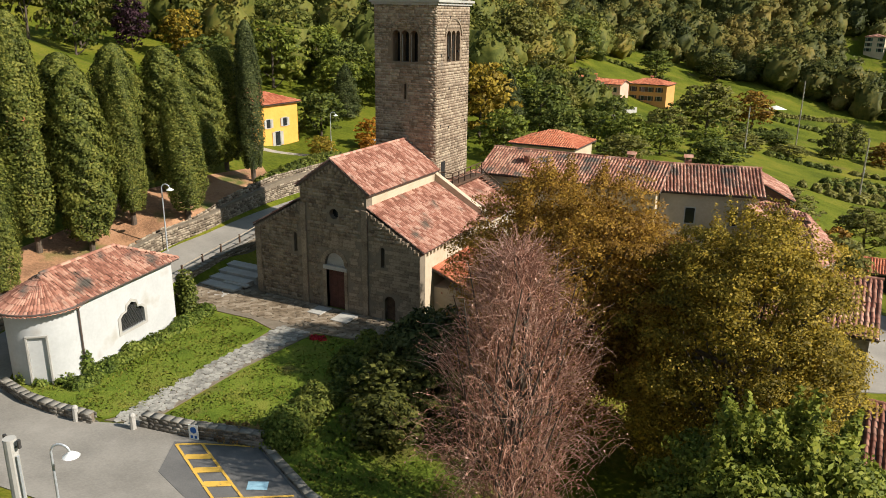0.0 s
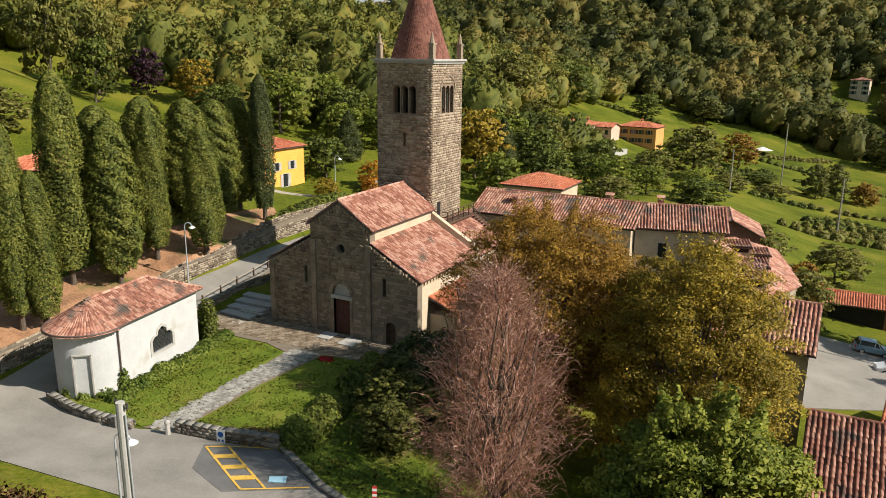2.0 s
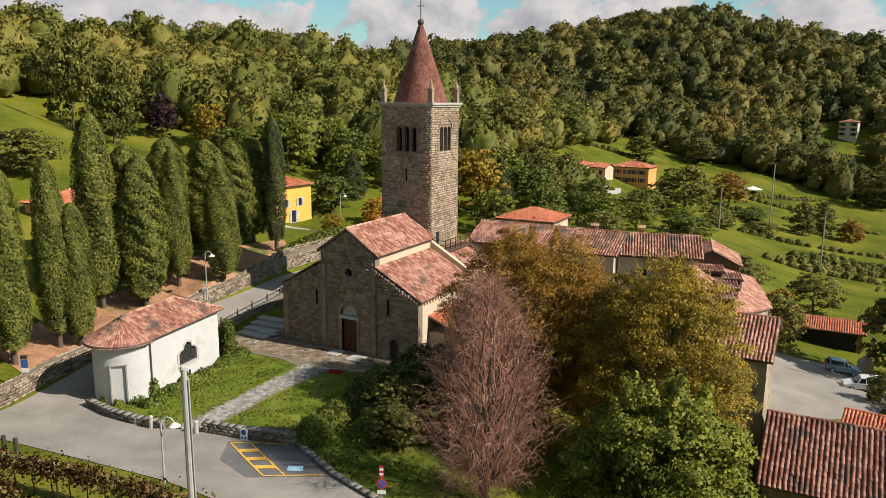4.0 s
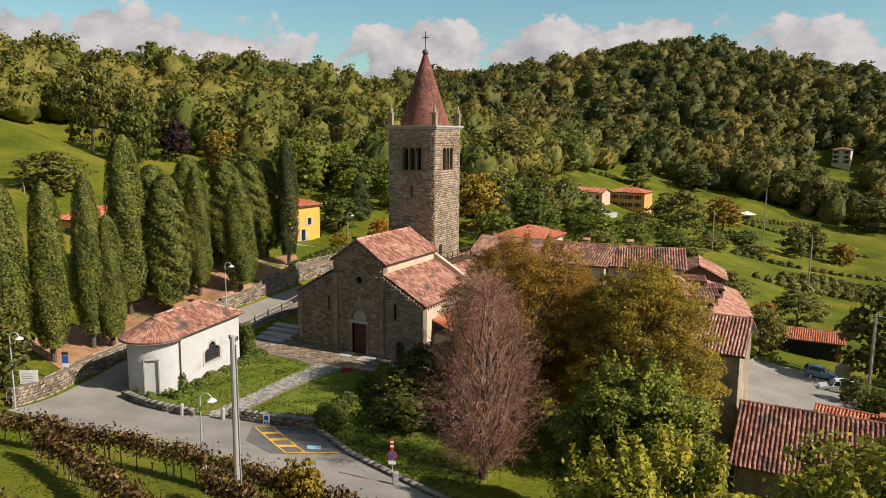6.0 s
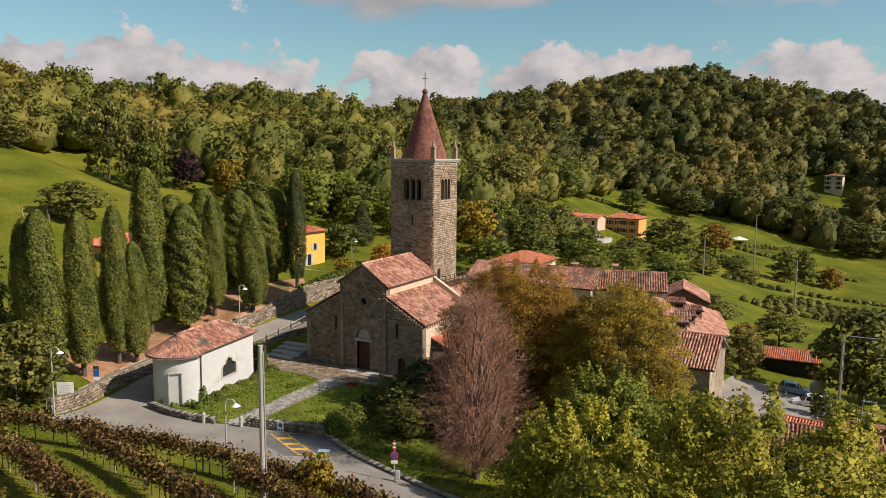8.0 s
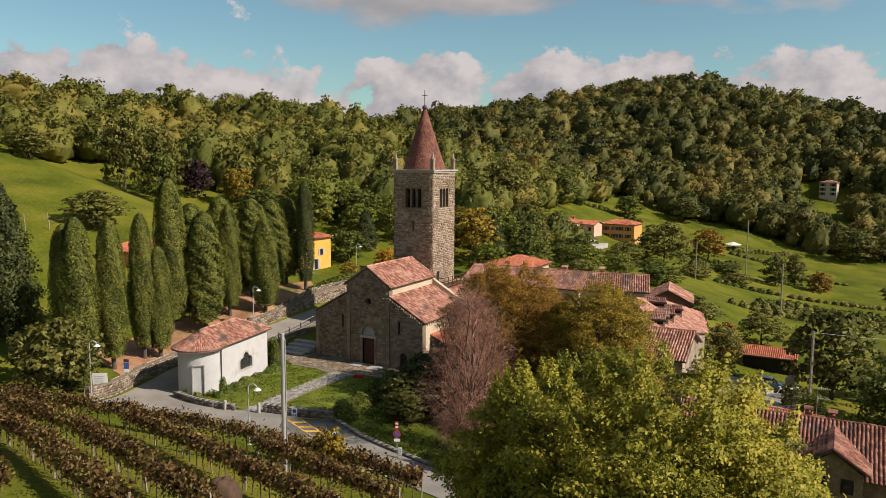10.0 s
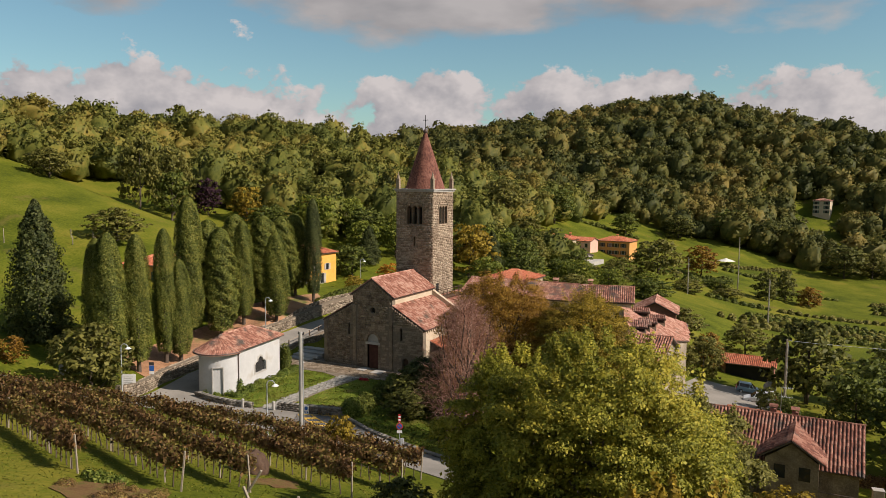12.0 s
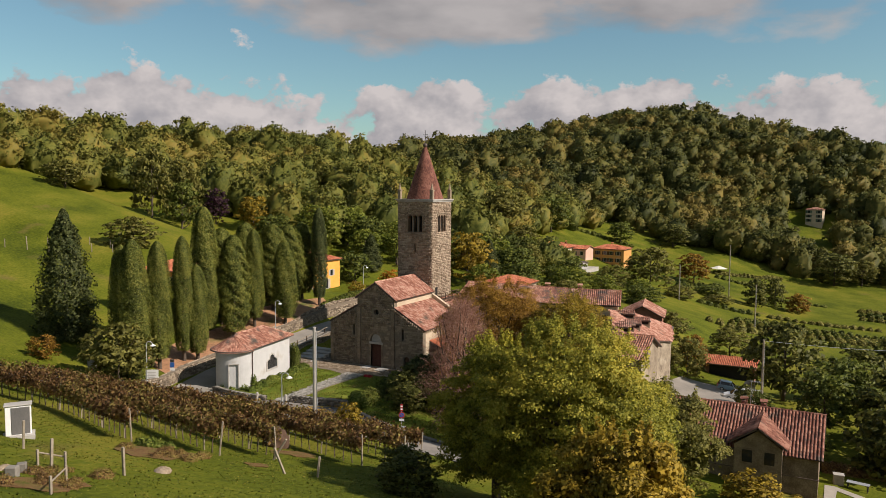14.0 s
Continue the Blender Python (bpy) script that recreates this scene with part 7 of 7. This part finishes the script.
def stripe(a, b, w, mat, parent):
    a, b = Vector(a), Vector(b)
    d = (b - a).normalized()
    n = Vector((-d.y, d.x)) * w / 2
    bm = bmesh.new()
    steps = max(1, int((b - a).length / 0.5))
    for k in range(steps):
        p, q = a.lerp(b, k / steps), a.lerp(b, (k + 1) / steps)
        bm.faces.new([bm.verts.new((v.x, v.y, ground_z(v.x, v.y) + 0.105)) for v in (p - n, q - n, q + n, p + n)])
    part("painted_line", bm, mat, parent)


mark = empty("bay_marking", pose(7.5, -21.5, 0.1), label="yellow painted bay lines on dark asphalt", category="road marking")
la, lb, ra, rb = Vector((4.95, -20.8)), Vector((10.3, -23.6)), Vector((6.1, -20.05)), Vector((11.4, -22.75))
stripe(la, lb, 0.14, M_PAINTY, mark)
stripe(ra, rb, 0.14, M_PAINTY, mark)
for t in (0, 0.25, 0.5, 0.75, 1.0):
    stripe(la.lerp(lb, t), ra.lerp(rb, t), 0.5 if 0 < t < 1 else 0.14, M_PAINTY, mark)
stripe(rb, (13.3, -21.2), 0.14, M_PAINTY, mark)
stripe(ra, (8.5, -18.9), 0.12, M_PAINTY, mark)
sym = empty("bay_symbol", pose(11.3, -21.5, 0.1), label="faded pale blue symbol painted on asphalt", category="road marking")
stripe((10.85, -21.8), (11.7, -21.25), 0.75, M_SKYBLUE, sym)


# ---- cars ----
def car(m, paint, label, wagon=False):
    ob = empty("car", m, label=label, category="car", group="parked cars")
    L, Wd = (4.25, 1.74) if wagon else (3.75, 1.66)
    a, b = -L / 2, L / 2
    bm = bmesh.new()
    prism(bm, [(a + 0.05, 0.32), (b - 0.08, 0.32), (b, 0.5), (b - 0.05, 0.78), (b - 0.85, 0.95), (a + 0.15, 0.98), (a, 0.7)], "y", -Wd / 2, Wd / 2)
    bmesh.ops.bevel(bm, geom=bm.edges[:], offset=0.06, segments=2, affect="EDGES")
    local(part("body", bm, paint, ob, smooth=False))
    bm = bmesh.new()
    rear = a + (0.12 if wagon else 0.3)
    vs = prism(bm, [(a + 0.08, 0.94), (b - 0.95, 0.94), (b - 1.65, 1.44), (rear + 0.25, 1.47), (rear, 1.38)], "y", -Wd / 2 + 0.06, Wd / 2 - 0.06)
    for v in vs:
        if v.co.z > 1.2:
            v.co.y *= 0.84
    local(part("window_band", bm, M_GLASS, ob, "dark car windows"))
    bm = bmesh.new()
    box(bm, rear + 0.12, b - 1.68, -Wd / 2 + 0.17, Wd / 2 - 0.17, 1.44, 1.50, bevel=0.02)
    for x in (rear + 0.05, -0.05, b - 1.35):
        for s in (-1, 1):
            tube(bm, (x, s * (Wd / 2 - 0.075), 0.95), (x + (-0.3 if x > 0.2 else 0.03), s * (Wd / 2 - 0.2), 1.45), 0.045, n=6)
    local(part("roof", bm, paint, ob))
    for x in (a + 0.7, b - 0.75):
        for s in (-1, 1):
            bm = bmesh.new()
            tube(bm, (x, s * (Wd / 2 - 0.2), 0.3), (x, s * (Wd / 2 + 0.01), 0.3), 0.3, 0.3, 18)
            w = local(part("wheel", bm, M_RUBBER, ob))
            bm = bmesh.new()
            tube(bm, (x, s * (Wd / 2 + 0.005), 0.3), (x, s * (Wd / 2 + 0.025), 0.3), 0.19, 0.17, 14)
            local(part("rim", bm, M_GALV, w))
    for s in (-1, 1):
        for x, mat, nm in ((b - 0.1, M_PAINTW, "headlight"), (a + 0.04, M_PAINTR, "tail_light")):
            bm = bmesh.new()
            box(bm, x - 0.08, x + 0.09, s * 0.62 - 0.16, s * 0.62 + 0.16, 0.62, 0.80, bevel=0.02)
            local(part(nm, bm, mat, ob))
        bm = bmesh.new()
        box(bm, b - 1.42, b - 1.28, s * (Wd / 2 + 0.08) - 0.08, s * (Wd / 2 + 0.08) + 0.08, 0.95, 1.08, bevel=0.02)
        local(part("mirror", bm, paint, ob))
    for x, nm in ((b - 0.02, "bumper"), (a + 0.02, "bumper")):
        bm = bmesh.new()
        box(bm, x - 0.06, x + 0.06, -Wd / 2 + 0.06, Wd / 2 - 0.06, 0.34, 0.55, bevel=0.03)
        local(part(nm, bm, paint, ob))
    return ob


car(pose(44.0, 37.6, ground_z(44.0, 37.6) + 0.09, 0, 7, 10), M_CARBLUE, "pale blue hatchback parked on the asphalt lot")
car(pose(46.2, 31.0, ground_z(46.2, 31.0) + 0.09, 0, 4, 188), M_CARWHITE, "silver white estate car parked on the lot", True)
bm = bmesh.new()
bmesh.ops.create_icosphere(bm, subdivisions=3, radius=1)
for v in bm.verts:
    v.co *= 1 + 0.25 * noise.noise(v.co * 2.3)
    v.co = Vector((v.co.x * 0.9, v.co.y * 0.7, v.co.z * 1.2 + 0.9))
o = part("boulder", bm, M_CONC, smooth=True)
tagged(o, "pale rough standing boulder beside the car park", "boulder")
o.matrix_basis = pose(46.6, 42.0, ground_z(46.6, 42.0) - 0.1)

# ---- meadow clutter ----
bm = bmesh.new()
bmesh.ops.create_icosphere(bm, subdivisions=4, radius=1)
for v in bm.verts:
    v.co *= 1 + 0.2 * noise.noise(v.co * 3)
    v.co = Vector((v.co.x * 1.0, v.co.y * 0.9, v.co.z * 1.15 + 0.5))
o = part("brush_mound", bm, M_WOOD, smooth=True)
tagged(o, "rounded heap of dark brown brushwood on the grass", "brush heap")
o.matrix_basis = pose(23.0, -47.6, ground_z(23.0, -47.6) - 0.2)
rngd = np.random.default_rng(91)
for x, y, r in ((24.8, -60.2, 2.3), (30.8, -71.0, 1.6), (26.0, -49.2, 1.7), (29.2, -56.6, 0.8)):
    poly = [(x + r * rngd.uniform(0.6, 1.2) * math.cos(t), y + r * rngd.uniform(0.6, 1.2) * math.sin(t)) for t in np.linspace(0, 2 * math.pi, 15)[:-1]]
    tagged(drape("bare_patch", poly, M_EARTH, 0.05, cell=0.35, thick=0.03), "bare brown earth patch in the meadow", "bare ground", kind="structure")
cab = empty("utility_cabin", pose(18.7, -64.3, ground_z(18.7, -64.3) + 0.1, 0, 0, 55), label="small white utility cabin with grey door", category="utility cabin")
for name, d, mat in (("body", (-0.64, 0.64, -0.32, 0.32, -0.4, 1.75), M_PAINTW), ("roof", (-0.7, 0.7, -0.38, 0.38, 1.75, 1.82), M_CONC), ("door", (-0.34, 0.58, -0.36, -0.31, 0.15, 1.66), M_BAY), ("plinth", (-0.8, 0.8, -0.6, 0.45, -0.5, 0.1), M_CONC)):
    bm = bmesh.new()
    box(bm, *d, bevel=0.015)
    local(part(name, bm, mat, cab))
for k, (x, y, hh, rx, ry) in enumerate(((31.8, -57.2, 1.6, 8, -20), (33.2, -56.0, 1.2, -4, 5), (27.8, -53.5, 1.7, 14, 30), (22.5, -66.5, 1.5, 3, 2), (27.2, -68.2, 1.3, -3, 4), (30.0, -66.5, 1.4, 2, -3))):
    bm = bmesh.new()
    box(bm, -0.06, 0.06, -0.06, 0.06, -0.3, hh, bevel=0.015)
    o = part("stake", bm, M_GREYWOOD)
    tagged(o, "leaning grey wooden stake in the meadow", "stake", "meadow stakes")
    o.matrix_basis = pose(x, y, ground_z(x, y), rx, ry, 20 * k)
for k, (x, y, s) in enumerate(((29.8, -64.1, 0.42), (28.2, -71.6, 0.32), (27.4, -70.6, 0.3))):
    bm = bmesh.new()
    bmesh.ops.create_icosphere(bm, subdivisions=2, radius=s)
    for v in bm.verts:
        v.co *= 1 + 0.35 * noise.noise(v.co * 2.1 + Vector((k, 0, 0)))
        v.co.z *= 0.55
    o = part("rock", bm, M_STONE)
    tagged(o, "rough grey field stone in the grass", "rock", "field stones")
    o.matrix_basis = pose(x, y, ground_z(x, y) + 0.05)
shr = empty("wayside_shrine", pose(-21.0, -29.5, ground_z(-21.0, -29.5)), label="small stone wayside pillar near the hedge", category="shrine")
for name, d, mat in (("pillar", (-0.5, 0.5, -0.4, 0.4, -0.3, 1.7), M_CONC), ("cap", (-0.62, 0.62, -0.52, 0.52, 1.7, 1.9), M_STONE)):
    bm = bmesh.new()
    box(bm, *d, bevel=0.03)
    local(part(name, bm, mat, shr))
# broken rail round a weedy patch, and two squared stones
rail = empty("rail_fence", pose(26.8, -71.0, ground_z(26.8, -71.0)), label="low broken rail fence round a weedy patch", category="fence")
corners = [(26.8, -68.6), (27.5, -67.7), (30.5, -69.8), (32.4, -71.8)]
for x, y in corners:
    g = ground_z(x, y)
    new_box("post", (x - 0.05, x + 0.05, y - 0.05, y + 0.05, g - 0.3, g + 0.75), M_GREYWOOD, rail, bevel=0.012)
for (xa_, ya_), (xb_, yb_) in zip(corners, corners[1:]):
    bm = bmesh.new()
    tube(bm, (xa_, ya_, ground_z(xa_, ya_) + 0.62), (xb_, yb_, ground_z(xb_, yb_) + 0.5), 0.035, n=6)
    part("rail", bm, M_GREYWOOD, rail)
for x, y, a, w in ((28.7, -71.0, 30, 0.24), (28.1, -70.2, 50, 0.2)):
    bm = bmesh.new()
    box(bm, -w, w, -0.18, 0.18, -0.2, 0.42, bevel=0.04)
    o = part("stone_block", bm, M_COPING)
    tagged(o, "squared grey stone block in the meadow", "stone block", "stone blocks")
    o.matrix_basis = pose(x, y, ground_z(x, y), 0, 0, a)
weeds = [(rx_ + rngd.normal() * 1.1, ry_ + rngd.normal() * 1.0, rngd.uniform(0.25, 0.6), rngd.uniform(0.2, 0.5)) for rx_, ry_ in ((25.3, -59.6), (29.3, -69.8)) for k in range(14)]
leaf_heap("weeds", weeds[:14], L_VINE, "dry brown weeds and bramble on a bare patch", 0.035, 95, "weeds")
leaf_heap("weeds", weeds[14:], L_VINE, "dry brown weeds inside the rail fence", 0.035, 96, "weeds")
leaf_heap("bramble", [(21.6 + 0.5 * k, -58.4 + 0.3 * math.sin(k * 2.1), rngd.uniform(0.35, 0.7), rngd.uniform(0.3, 0.6)) for k in range(5)], L_IVY, "green bramble clump below the vine row", 0.09, 97)
tv = empty("roof_antenna", pose(50.6, 2.4, 1.2), label="thin metal television antenna on the house roof", category="antenna")
bm = bmesh.new()
tube(bm, (0, 0, -0.9), (0, 0, 2.6), 0.03, n=6)
local(part("mast", bm, M_GALV, tv))
for z in (1.5, 2.5):
    bm = bmesh.new()
    tube(bm, (-0.2, 0, z), (1.1, 0.1, z), 0.018, n=5)
    for k in range(6):
        tube(bm, (0.1 + 0.18 * k, -0.35, z), (0.1 + 0.18 * k, 0.45, z), 0.012, n=4)
    local(part("aerial", bm, M_GALV, tv))
# garden beside the stone house
leaf_heap("vine_hedge", [(58.6 + 0.75 * k, 5.2 + 0.2 * k, 0.8, 1.1 + 0.2 * math.sin(k)) for k in range(9)], L_VINE, "browning vine hedge at the garden edge", 0.1, 98, "hedge")
tagged(drape("garden_path", [(58.6, -4.5), (59.6, -4.5), (59.8, -0.4), (64.5, -2.6), (64.9, -1.5), (59.6, 0.8), (58.6, 0.6)], M_GRAVEL, 0.06), "pale concrete garden path", "garden path", kind="structure")
table = empty("garden_table", pose(61.8, 1.6, ground_z(61.8, 1.6), 0, 0, -10), label="dark grey wooden garden table on the grass", category="table")
bm = bmesh.new()
box(bm, -1.1, 1.1, -0.4, 0.4, 0.70, 0.76, bevel=0.01)
local(part("tabletop", bm, M_GALV, table))
for x in (-0.95, 0.95):
    for y in (-0.3, 0.3):
        bm = bmesh.new()
        box(bm, x - 0.04, x + 0.04, y - 0.04, y + 0.04, -0.1, 0.70)
        local(part("leg", bm, M_IRON, table))
hut = empty("garden_chest", pose(59.9, 1.9, ground_z(59.9, 1.9), 0, 0, 8), label="grey garden chest with a pale lid", category="chest")
bm = bmesh.new()
box(bm, -0.5, 0.5, -0.4, 0.4, -0.1, 1.1, bevel=0.02)
local(part("body", bm, M_GREYWOOD, hut))
bm = bmesh.new()
box(bm, -0.56, 0.56, -0.46, 0.46, 1.1, 1.18, bevel=0.02)
local(part("lid", bm, M_CONC, hut))
# pale fence stakes on the upper meadow
for k in range(12):
    x, y = -72 + 2.6 * (k % 6), -8 + 2.4 * (k % 6) + 4 * (k // 6)
    bm = bmesh.new()
    box(bm, -0.06, 0.06, -0.06, 0.06, -0.3, 1.5, bevel=0.02)
    o = part("fence_stake", bm, M_GREYWOOD)
    tagged(o, "pale wooden fence stake on the upper meadow", "fence stake", "upper meadow stakes")
    o.matrix_basis = pose(x, y, ground_z(x, y))
